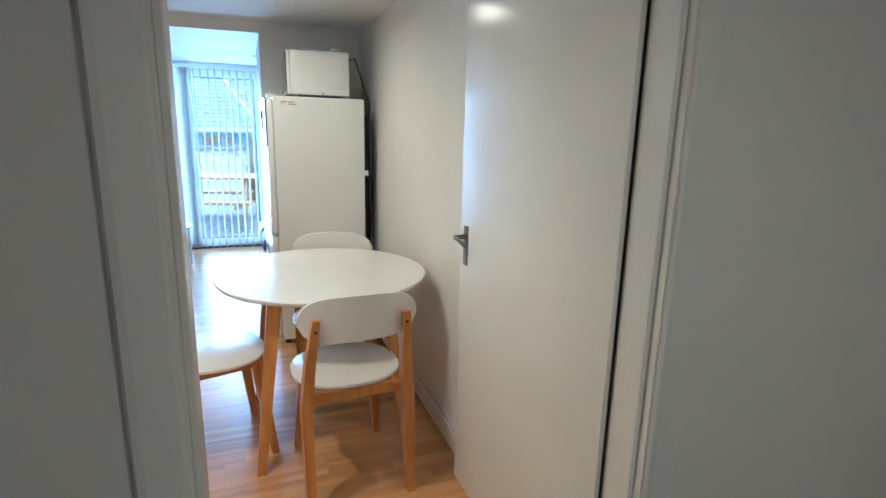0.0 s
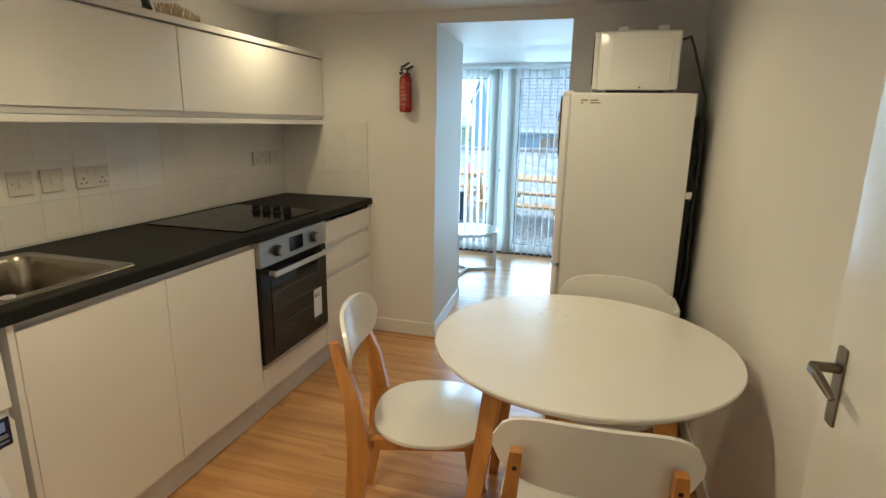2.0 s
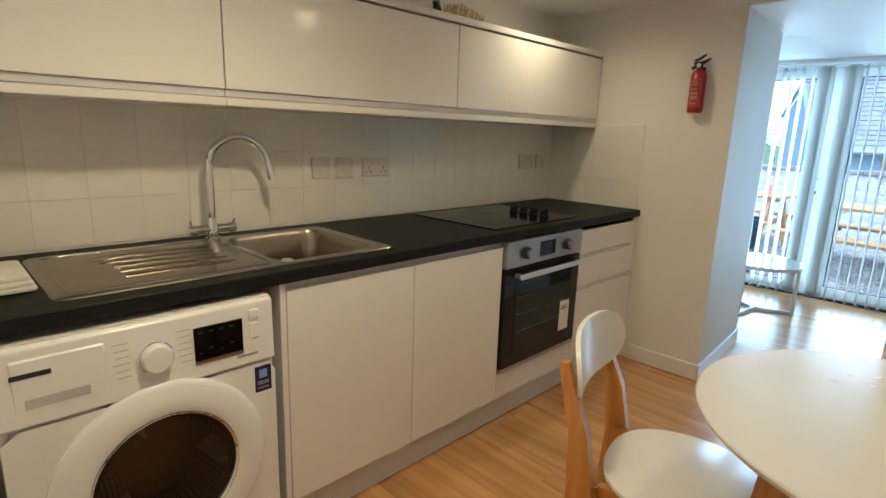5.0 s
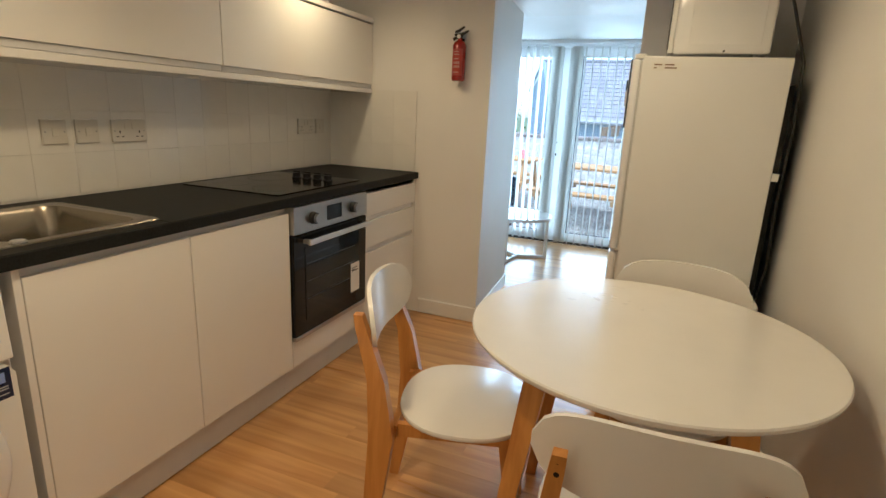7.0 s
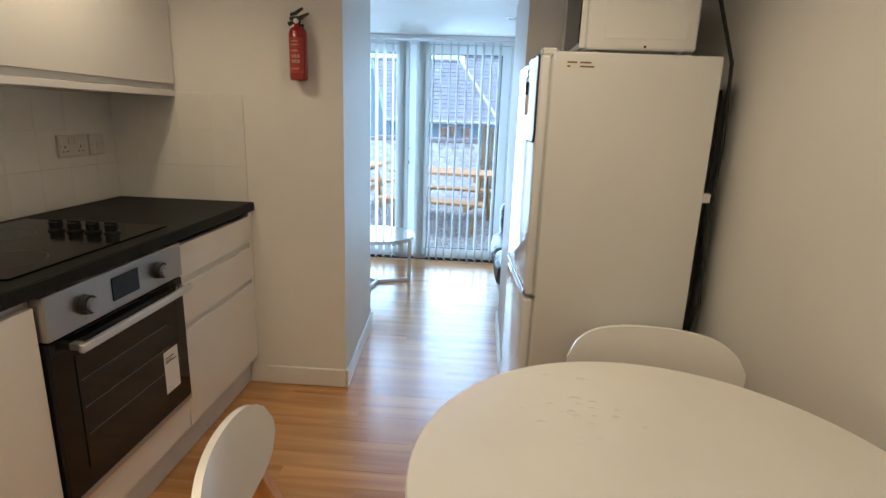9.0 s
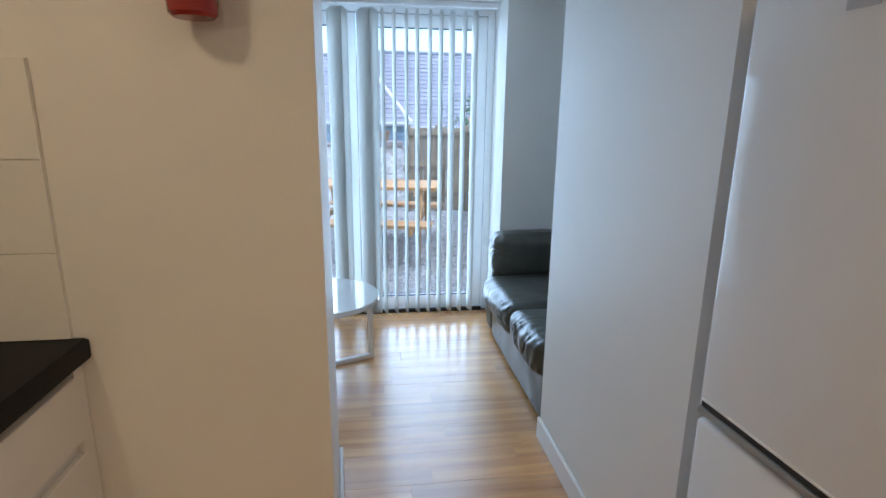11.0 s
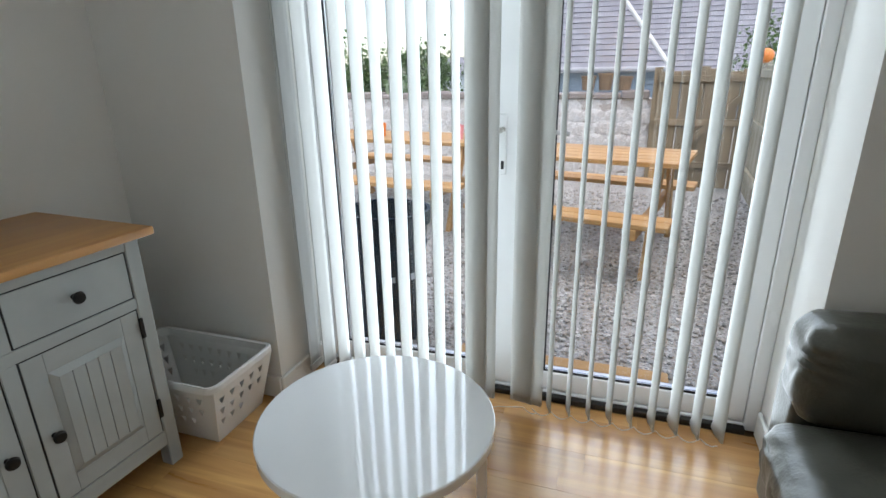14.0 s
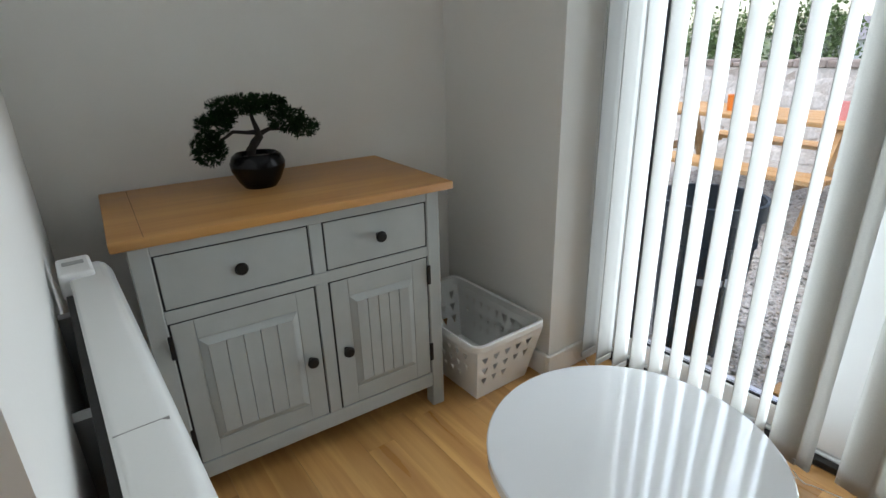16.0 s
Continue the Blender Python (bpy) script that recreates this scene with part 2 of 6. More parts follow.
NEEDLE.node_tree.nodes["Principled BSDF"].inputs["Specular IOR Level"].default_value = 0.08
BARK = surf("dark_bark", (0.02, 0.014, 0.010), 0.8, var=0.4, scale=40, bump=0.3, bscale=60)
SOIL = surf("moss_soil", (0.03, 0.025, 0.015), 0.95, var=0.4, scale=60, bump=0.3)
BASKETMAT = surf("basket_plastic", (0.78, 0.78, 0.76), 0.35, var=0.02, bump=0.01)
NICKEL = surf("worn_nickel", (0.20, 0.175, 0.145), 0.36, metal=1.0, var=0.2, scale=25)
IRON = surf("black_iron", (0.015, 0.014, 0.013), 0.45, var=0.2, scale=30, metal=0.4)
PAPER = surf("white_paper", (0.80, 0.79, 0.76), 0.7, var=0.02)
INK = surf("dark_ink", (0.02, 0.02, 0.025), 0.6)
GREYINK = surf("grey_ink", (0.35, 0.34, 0.33), 0.6)
BLUELABEL = surf("navy_label", (0.01, 0.02, 0.07), 0.3)
BAG = surf("black_bin_bag", (0.006, 0.006, 0.006), 0.25, var=0.3, scale=20, bump=0.4, bscale=26, spec=0.3)
STRAW = wood("straw_bristle", (0.42, 0.32, 0.16), (0.62, 0.50, 0.30), 1, 3.0, 0.8, 0.0)
CREAMTOWEL = surf("folded_cloth", (0.70, 0.68, 0.62), 0.95, var=0.05, scale=20, bump=0.2, bscale=160)
GRAVELBED = cells("gravel_bed", [(0.29, 0.283, 0.255), (0.39, 0.38, 0.35), (0.49, 0.48, 0.445), (0.34, 0.31, 0.26)], 60, 0.9, 0.8)
STONES = cells("gravel_stones", [(0.21, 0.205, 0.185), (0.37, 0.365, 0.335), (0.57, 0.56, 0.525), (0.31, 0.28, 0.23), (0.46, 0.455, 0.42)], 40, 0.85, 0.2, island=True)
PINE = wood("orange_timber", (0.40, 0.21, 0.065), (0.54, 0.33, 0.13), 0, 0.5, 0.55, 0.0, rnd=0.1)
OLDTIMBER = wood("weathered_timber", (0.17, 0.125, 0.07), (0.30, 0.23, 0.14), 2, 0.4, 0.8, 0.0, rnd=0.2)
PALETIMBER = wood("pale_fence_timber", (0.30, 0.27, 0.18), (0.45, 0.41, 0.30), 2, 0.4, 0.8, 0.0, rnd=0.15)
RENDER = cells("lime_washed_rubble", [(0.50, 0.47, 0.42), (0.62, 0.59, 0.54), (0.66, 0.63, 0.58), (0.58, 0.54, 0.48), (0.36, 0.31, 0.26)], 11, 0.9, 0.6)
COPING = surf("wall_coping", (0.26, 0.22, 0.19), 0.9, var=0.25, scale=6, bump=0.3, bscale=25)
SLATE = cells("blue_grey_slate", [(0.21, 0.205, 0.22), (0.24, 0.235, 0.25), (0.27, 0.265, 0.28)], 3, 0.9, 0.1, island=True)
CLADDING = surf("blue_grey_cladding", (0.24, 0.30, 0.35), 0.6, var=0.05, rnd=0.05)
MORTAR = surf("pale_mortar", (0.62, 0.60, 0.55), 0.9, var=0.1)
LEAF = cells("hedge_leaf", [(0.05, 0.10, 0.02), (0.09, 0.16, 0.04), (0.12, 0.19, 0.06)], 10, 0.6, 0.1, island=True)
BINMAT = surf("dark_blue_plastic", (0.009, 0.018, 0.028), 0.6, spec=0.25, var=0.15, scale=10)
GREYLETTER = surf("pale_lettering", (0.45, 0.47, 0.5), 0.5)
ORANGE = surf("orange_plastic", (0.75, 0.22, 0.03), 0.4)
YELLOW = surf("yellow_plastic", (0.80, 0.55, 0.05), 0.4)
PINK = surf("pink_plastic", (0.75, 0.30, 0.30), 0.4)
RUBBERMAT = surf("black_mat", (0.02, 0.02, 0.02), 0.9, var=0.3, scale=40, bump=0.3)
CARD = surf("teal_card", (0.18, 0.30, 0.34), 0.4)
GLOW = lamp_glow("lamp_face", (1.0, 0.78, 0.5), 12.0)


# ---------- building helpers ----------
BASE = {}


def thing(name, loc, label, category, group="", kind="", rz=0.0):
    ob = new(name)
    ob.empty_display_size = 0.05
    ob.matrix_basis = pose(*loc, 0, 0, rz)
    BASE[ob.name] = Vector(loc)
    return tagged(ob, label, category, group, kind)


def part(name, bm, material, parent=None, label="", smooth=False, place=True):
    """One bmesh as one mesh object. place: the mesh is in world metres and is moved to its thing's own axes."""
    if smooth:
        for f in bm.faces:
            f.smooth = True
    me = bpy.data.meshes.new(name)
    bm.normal_update()
    bm.to_mesh(me)
    bm.free()
    me.materials.append(material)
    ob = new(name, me)
    if parent is not None:
        root = parent
        while root.parent is not None:
            root = root.parent
        ob.parent = parent
        if place:
            me.transform(Matrix.Translation(-BASE.get(root.name, root.location)))
    if smooth:
        me.set_sharp_from_angle(angle=radians(35))
    return tagged(ob, label)


def box(bm, x0, x1, y0, y1, z0, z1, bev=0.0, seg=1):
    r = bmesh.ops.create_cube(bm, size=1.0)
    vs = r["verts"]
    for v in vs:
        v.co = Vector(((x0 + x1) / 2 + v.co.x * (x1 - x0), (y0 + y1) / 2 + v.co.y * (y1 - y0), (z0 + z1) / 2 + v.co.z * (z1 - z0)))
    if bev:
        es = list({e for v in vs for e in v.link_edges})
        bmesh.ops.bevel(bm, geom=es, offset=bev, segments=seg, affect='EDGES', profile=0.5)
    return bm


def boxbm(*a, **k):
    return box(bmesh.new(), *a, **k)


def rod(bm, a, b, ra, rb=None, n=12, cap=True):
    """A round bar from a to b."""
    a, b = Vector(a), Vector(b)
    rb = ra if rb is None else rb
    d = b - a
    q = d.to_track_quat('Z', 'Y').to_matrix().to_4x4()
    bmesh.ops.create_cone(bm, cap_ends=cap, segments=n, radius1=ra, radius2=rb, depth=d.length,
                          matrix=Matrix.Translation((a + b) / 2) @ q)
    return bm


def rodbm(*a, **k):
    return rod(bmesh.new(), *a, **k)


def lathe(bm, prof, n=32, at=(0, 0, 0), m=None):
    """A turned shape: prof is a list of (radius, height)."""
    m = m or Matrix.Translation(at)
    rings = []
    for r, h in prof:
        if r < 1e-5:
            rings.append([bm.verts.new(m @ Vector((0, 0, h)))])
        else:
            rings.append([bm.verts.new(m @ Vector((r * math.cos(2 * math.pi * i / n), r * math.sin(2 * math.pi * i / n), h))) for i in range(n)])
    for p, q in zip(rings, rings[1:]):
        for i in range(n):
            j = (i + 1) % n
            if len(p) == 1 and len(q) == 1:
                continue
            if len(p) == 1:
                bm.faces.new((p[0], q[i], q[j]))
            elif len(q) == 1:
                bm.faces.new((p[i], p[j], q[0]))
            else:
                bm.faces.new((p[i], p[j], q[j], q[i]))
    bmesh.ops.recalc_face_normals(bm, faces=bm.faces)
    return bm


def sweep(bm, pts, radii, n=10, flat=1.0):
    """A tube along points."""
    pts = [Vector(p) for p in pts]
    if not hasattr(radii, "__len__"):
        radii = [radii] * len(pts)
    rings = []
    up = Vector((0.31, 0.17, 0.93)).normalized()
    for i, p in enumerate(pts):
        d = (pts[min(i + 1, len(pts) - 1)] - pts[max(i - 1, 0)]).normalized()
        s = d.cross(up)
        if s.length < 1e-4:
            s = d.cross(Vector((1, 0, 0)))
        s.normalize()
        t = s.cross(d)
        rings.append([bm.verts.new(p + radii[i] * (math.cos(2 * math.pi * k / n) * s + flat * math.sin(2 * math.pi * k / n) * t)) for k in range(n)])
    for a, b in zip(rings, rings[1:]):
        for k in range(n):
            bm.faces.new((a[k], a[(k + 1) % n], b[(k + 1) % n], b[k]))
    bm.faces.new(rings[0][::-1])
    bm.faces.new(rings[-1])
    bmesh.ops.recalc_face_normals(bm, faces=bm.faces)
    return bm


def prism(bm, outline, a, b, axis=2):
    """A flat outline pushed from a to b along an axis; outline gives the other two coordinates in order."""
    def at(u, v, w):
        return ((w, u, v), (u, w, v), (u, v, w))[axis]
    lo = [bm.verts.new(at(u, v, a)) for u, v in outline]
    hi = [bm.verts.new(at(u, v, b)) for u, v in outline]
    n = len(outline)
    fs = [bm.faces.new(lo[::-1]), bm.faces.new(hi)]
    for i in range(n):
        fs.append(bm.faces.new((lo[i], lo[(i + 1) % n], hi[(i + 1) % n], hi[i])))
    bmesh.ops.recalc_face_normals(bm, faces=bm.faces)
    return bm


def rounded(x0, x1, y0, y1, r, n=6):
    """A rectangle with round corners, as an outline."""
    out = []
    for cx, cy, a0 in ((x1 - r, y1 - r, 0), (x0 + r, y1 - r, 90), (x0 + r, y0 + r, 180), (x1 - r, y0 + r, 270)):
        for i in range(n + 1):
            a = radians(a0 + 90 * i / n)
            out.append((cx + r * math.cos(a), cy + r * math.sin(a)))
    return out


def bevelled(bm, w, seg=2, angle=40):
    es = [e for e in bm.edges if len(e.link_faces) == 2 and e.calc_face_angle(0) > radians(angle)]
    bmesh.ops.bevel(bm, geom=es, offset=w, segments=seg, affect='EDGES', profile=0.5)
    return bm


def structure(name, bm, material, label, category, smooth=False):
    return tagged(part(name, bm, material, smooth=smooth), label, category, kind="structure")


# ---------- the building ----------
XL, XR = -1.065, 1.420          # kitchen side walls
YN = -2.925                     # kitchen wall with the hall door
PX0, PX1, PTOP = -0.012, 0.755, 1.93   # passage
PY0, PY1 = 0.80, 0.93           # ends of the passage walls
LXL, LXR, LYF = -1.55, 1.70, 2.17      # sitting room
RX0, RX1 = -0.845, 0.865        # reveal of the patio doors
YOUT = 2.62                     # outer face of the garden wall
DX0, DX1 = 0.553, 1.388          # hall doorway
HY0, HY1 = -3.05, -4.9          # hall
PCORNER = (-0.062, 0.815)       # far corner of the passage's tapering left wall

structure("wall_kitchen_left", boxbm(XL - 0.12, XL, HY0, 0, 0, KTOP), WALL, "warm white painted kitchen wall behind the units", "wall")
structure("wall_kitchen_right", boxbm(XR, XR + 0.12, HY0, 0.0, 0, KTOP), WALL, "warm white painted plain kitchen side wall", "wall")
bm = prism(bmesh.new(), [(LXL - 0.12, 0), (PX0, 0), PCORNER, (LXL - 0.12, PY0)], 0, KTOP)
structure("wall_passage_left", bm, WALL, "thick white wall between kitchen and sitting room", "wall")
structure("wall_passage_right", boxbm(PX1, LXR + 0.12, 0, PY1, 0, KTOP), WALL, "thick white wall behind the fridge", "wall")
bm = boxbm(PX0, PX1, 0.0, PY1, PTOP, KTOP)
box(bm, -0.08, PX0 - 0.0005, 0.004, PY1, PTOP, KTOP - 0.002)
structure("lintel", bm, WALL, "white plastered lintel over the passage opening", "lintel")
bm = bmesh.new()
box(bm, XL, DX0 - 0.03, HY0, YN, 0, KTOP)
box(bm, DX1 + 0.03, XR, HY0, YN, 0, KTOP)
box(bm, DX0 - 0.03, DX1 + 0.03, HY0, YN, 1.97, KTOP)
structure("wall_hall", bm, WALL, "white painted wall round the hall doorway", "wall")
bm = prism(bmesh.new(), [(LXL - 0.12, PY0), (LXL, PY0), (-1.45, LYF), (LXL - 0.12, LYF)], 0, LTOP)
structure("wall_sitting_left", bm, WALL, "off-white wall behind the sideboard", "wall")
structure("wall_sitting_right", boxbm(LXR, LXR + 0.12, PY1, YOUT, 0, LTOP), WALL, "off-white wall behind the sofa", "wall")
bm = bmesh.new()
box(bm, LXL - 0.12, RX0, LYF, YOUT, 0, LTOP)
box(bm, RX1, LXR, LYF, YOUT, 0, LTOP)
structure("wall_garden", bm, WALL, "off-white wall either side of the patio doors", "wall")
structure("ceiling_kitchen", boxbm(XL - 0.12, XR + 0.12, HY0, 0.0, KTOP, KTOP + 0.12), CEIL, "plain white kitchen ceiling", "ceiling")
structure("ceiling_sitting", boxbm(LXL - 0.12, LXR + 0.12, PY0, YOUT, LTOP, LTOP + 0.12), CEIL, "plain white sitting room ceiling", "ceiling")
# hall
bm = bmesh.new()
box(bm, XR + 0.12, 2.6, HY0, HY0 + 0.1, 0, 2.2)
box(bm, -1.3, XL - 0.12, HY0, HY0 + 0.1, 0, 2.2)
box(bm, -1.4, -1.3, HY1, HY0 + 0.1, 0, 2.2)
box(bm, 2.6, 2.7, HY1, HY0 + 0.1, 0, 2.2)
box(bm, -1.4, 2.7, HY1 - 0.1, HY1, 0, 2.2)
box(bm, -1.3, 2.6, HY0, HY0 + 0.1, KTOP + 0.12, 2.2)
structure("wall_hallway", bm, WALL, "grey-white walls closing the unlit hallway", "wall")
structure("ceiling_hallway", boxbm(-1.4, 2.7, HY1 - 0.1, HY0 + 0.1, 2.2, 2.3), CEIL, "plain white hallway ceiling", "ceiling")


def skirting(name, bm_boxes, label):
    bm = bmesh.new()
    for b in bm_boxes:
        box(bm, *b, bev=0.004)
    return structure(name, bm, TRIM, label, "skirting board")


SK = 0.095
skirting("baseboard_kitchen_end", [(-0.40, PX0, -0.015, -0.001, 0.002, SK)], "white painted skirting board by the passage")
bm = prism(bmesh.new(), [(PX0 + 0.001, -0.015), (PX0 + 0.015, -0.015), (PCORNER[0] + 0.015, PCORNER[1]), (PCORNER[0] + 0.001, PCORNER[1])], 0.002, SK)
structure("baseboard_passage_left", bevelled(bm, 0.004, 1), TRIM, "white skirting along the passage wall", "skirting board")
skirting("baseboard_passage_right", [(PX1 - 0.015, PX1 - 0.001, 0.0, PY1, 0.002, SK)], "white skirting along the passage wall")
skirting("baseboard_kitchen_right", [(XR - 0.015, XR - 0.001, YN + 0.01, -0.01, 0.002, SK)], "white skirting along the plain kitchen wall")
skirting("baseboard_reveal_left", [(RX0 + 0.001, RX0 + 0.015, LYF - 0.014, 2.46, 0.002, SK)], "white skirting in the patio door reveal")
skirting("baseboard_reveal_right", [(RX1 - 0.015, RX1 - 0.001, LYF - 0.014, 2.46, 0.002, SK)], "white skirting in the patio door reveal")
skirting("baseboard_garden_wall", [(LXL + 0.001, RX0 + 0.001, LYF - 0.014, LYF - 0.001, 0.002, SK), (RX1 - 0.001, LXR, LYF - 0.014, LYF - 0.001, 0.002, SK)], "white skirting beside the patio doors")

# hall doorway: lining, stops and moulded architraves
bm = bmesh.new()
box(bm, DX0 - 0.03, DX0, HY0, YN, 0, 1.97)
box(bm, DX1, DX1 + 0.03, HY0, YN, 0, 1.97)
box(bm, DX0 - 0.03, DX1 + 0.03, HY0, YN, 1.94, 1.97)
box(bm, DX0, DX0 + 0.012, HY0 + 0.02, YN - 0.045, 0, 1.94, bev=0.002)
box(bm, DX1 - 0.012, DX1, HY0 + 0.02, YN - 0.045, 0, 1.94, bev=0.002)
structure("door_frame", bm, TRIM, "white painted door lining with stops", "door frame")


def architrave(x_in, side):
    prof = [(0, 0), (0.068, 0), (0.068, 0.012), (0.063, 0.018), (0.052, 0.0185), (0.030, 0.015), (0.012, 0.012), (0.004, 0.010), (0, 0.006)]
    return [(x_in + side * u, HY0 - v) for u, v in prof]


for nm, xi, sd in (("trim_door_left", DX0 - 0.005, -1), ("trim_door_right", DX1 + 0.005, 1)):
    bm = bmesh.new()
    prism(bm, architrave(xi, sd), 0, 2.02)
    structure(nm, bm, TRIM, "white moulded architrave beside the hall doorway", "architrave")


# ---------- kitchen units ----------
FX = -0.445                     # face of the doors and drawers
WTX = -0.432                    # front edge of the worktop
WZ = 0.90


def base_unit(y0, y1, label, top=0.86):
    t = thing("base_unit", ((FX + XL) / 2, (y0 + y1) / 2, 0), label, "cabinet", "base units")
    part("body", boxbm(XL + 0.01, FX - 0.022, y0 + 0.001, y1 - 0.001, 0.14, top), CARCASS, t)
    part("grip_rail", prism(bmesh.new(), [(FX - 0.022, 0.79), (FX - 0.006, 0.80), (FX - 0.022, 0.835), (FX - 0.022, 0.855), (FX - 0.002, 0.858), (FX - 0.002, 0.862), (FX - 0.03, 0.862), (FX - 0.03, 0.79)], y0 + 0.002, y1 - 0.002, axis=1), RAIL, t, "pale grey grip rail")
    return t


t = base_unit(-2.205, -1.215, "white gloss handleless sink cabinet with two doors", 0.72)
part("door", boxbm(FX - 0.019, FX, -2.203, -1.712, 0.142, 0.835, bev=0.0015), UNIT, t)
part("door", boxbm(FX - 0.019, FX, -1.708, -1.217, 0.142, 0.835, bev=0.0015), UNIT, t)
t = base_unit(-0.622, -0.012, "white gloss three-drawer unit beside the oven")
for z0, z1 in ((0.142, 0.520), (0.545, 0.692), (0.717, 0.838)):
    part("drawer_front", boxbm(FX - 0.019, FX, -0.619, -0.035, z0, z1, bev=0.0015), UNIT, t)
for z in (0.520, 0.692):
    part("grip_rail", boxbm(FX - 0.018, FX - 0.010, -0.618, -0.036, z, z + 0.026), RAIL, t, "pale grip recess")
part("filler", boxbm(FX - 0.019, FX - 0.002, -0.033, -0.004, 0.142, 0.86), UNIT, t)
t = base_unit(-1.214, -0.623, "white gloss housing round the built-in oven")
part("drawer_front", boxbm(FX - 0.019, FX, -1.212, -0.625, 0.142, 0.262, bev=0.0015), UNIT, t)
t = thing("end_panel", (-0.75, -2.214, 0), "white gloss end panel beside the washing machine", "panel")
part("panel", boxbm(XL + 0.01, FX + 0.001, -2.224, -2.206, 0.0, 0.862, bev=0.001), UNIT, t)
t = thing("plinth", (-0.5, -1.1, 0), "grey-white plinth board under the base units", "plinth")
PLINTH = surf("plinth_white", (0.66, 0.66, 0.65), 0.35)
for y0, y1 in ((-2.205, -1.2155), (-1.2145, -0.004)):
    part("board", boxbm(-0.505, -0.490, y0, y1, 0.004, 0.139, bev=0.001), PLINTH, t)

# worktop with the sink cut-out
SX0, SX1, SY0, SY1 = -0.982, -0.488, -2.735, -1.767
t = thing("worktop", (-0.75, -1.45, 0.862), "black speckled laminate worktop with square edge", "worktop")
bm = bmesh.new()
box(bm, XL + 0.001, WTX, SY1 - 0.02, -0.001, 0.862, WZ, bev=0.003)
box(bm, XL + 0.001, SX0 + 0.02, YN + 0.001, SY1 - 0.02, 0.862, WZ)
box(bm, SX1 - 0.02, WTX, YN + 0.001, SY1 - 0.02, 0.862, WZ, bev=0.003)
box(bm, SX0 + 0.02, SX1 - 0.02, YN + 0.001, SY0 + 0.02, 0.862, WZ)
part("slab", bm, WORKTOP, t)
part("front_edge", boxbm(WTX + 0.0002, WTX + 0.0022, YN + 0.002, -0.002, 0.8625, WZ - 0.002, bev=0.0008), WORKTOP, t, "matching laminate edge strip")

# oven
t = thing("built_in_oven", (-0.72, -0.92, 0.267), "stainless steel built-in oven with black glass door", "oven", "")
OY0, OY1 = -1.211, -0.627
part("body", boxbm(-1.0, FX - 0.02, OY0 + 0.012, OY1 - 0.012, 0.270, 0.84), GREYPLASTIC, t)
part("control_panel", boxbm(FX - 0.02, FX + 0.020, OY0, OY1, 0.742, 0.857, bev=0.002), STEEL, t)
part("display", boxbm(FX + 0.020, FX + 0.0225, -0.978, -0.862, 0.768, 0.835), BLACKGLASS, t, "black clock display")
for y in (-1.085, -0.765):
    k = part("knob", rodbm((FX + 0.020, y, 0.798), (FX + 0.040, y, 0.798), 0.027, 0.025, 24), BLACK, t, "black and steel oven knob", smooth=True)
    part("knob_face", rodbm((FX + 0.040, y, 0.798), (FX + 0.050, y, 0.798), 0.019, 0.0185, 24), STEEL, k, "steel knob cap")
    part("knob_mark", boxbm(FX + 0.0202, FX + 0.0208, y - 0.004, y + 0.004, 0.757, 0.763), GREYINK, t)
bm = bmesh.new()
box(bm, FX - 0.02, FX + 0.015, OY0, OY1, 0.285, 0.735, bev=0.002)
d = part("oven_door", bm, BLACKGLASS, t, "black glass oven door")
part("door_window", boxbm(FX + 0.0152, FX + 0.0175, OY0 + 0.075, OY1 - 0.075, 0.345, 0.675), surf("oven_window", (0.006, 0.006, 0.006), 0.05, var=0.1, bump=0, rvar=0.02, spec=0.4), d, "tinted inner window")
for z in (0.44, 0.52, 0.60):
    part("oven_shelf", boxbm(FX + 0.0176, FX + 0.0182, OY0 + 0.085, OY1 - 0.11, z, z + 0.003), surf("dim_shelf", (0.14, 0.14, 0.14), 0.4, metal=0.6), d, "chrome shelf edge behind the glass")
part("door_trim", boxbm(FX - 0.02, FX + 0.016, OY0, OY1, 0.267, 0.285, bev=0.001), STEEL, d, "steel bottom trim")
bm = bmesh.new()
box(bm, FX + 0.045, FX + 0.060, OY0 + 0.055, OY1 - 0.005, 0.693, 0.716, bev=0.004, seg=2)
for y in (OY0 + 0.075, OY1 - 0.03):
    box(bm, FX + 0.012, FX + 0.046, y - 0.01, y + 0.01, 0.696, 0.713)
part("door_handle", bm, surf("satin_bar", (0.70, 0.70, 0.69), 0.3, metal=0.8), d, "satin steel bar handle")
s = part("energy_label", boxbm(FX + 0.0176, FX + 0.0186, -0.775, -0.695, 0.362, 0.512), PAPER, d, "white paper label")
for i, (w, z) in enumerate(((0.050, 0.485), (0.060, 0.470), (0.035, 0.476))):
    part("print_line", boxbm(FX + 0.0187, FX + 0.0190, -0.768, -0.768 + w, z, z + 0.004), INK, s)

# hob
t = thing("electric_hob", (-0.75, -0.92, WZ), "black glass electric hob set in the worktop", "hob")
part("glass_plate", prism(bmesh.new(), rounded(-1.005, -0.488, -1.225, -0.590, 0.008, 3), WZ + 0.0005, WZ + 0.006), HOBGLASS, t)
for i in range(4):
    x = -0.772 + 0.062 * i
    bm = rodbm((x, -0.733, WZ + 0.006), (x, -0.733, WZ + 0.012), 0.024, 0.024, 20)
    rod(bm, (x, -0.733, WZ + 0.012), (x, -0.733, WZ + 0.034), 0.019, 0.021, 20)
    box(bm, x - 0.021, x + 0.021, -0.737, -0.729, WZ + 0.030, WZ + 0.042, bev=0.002)
    part("knob", bm, BLACK, t, "black plastic hob knob")
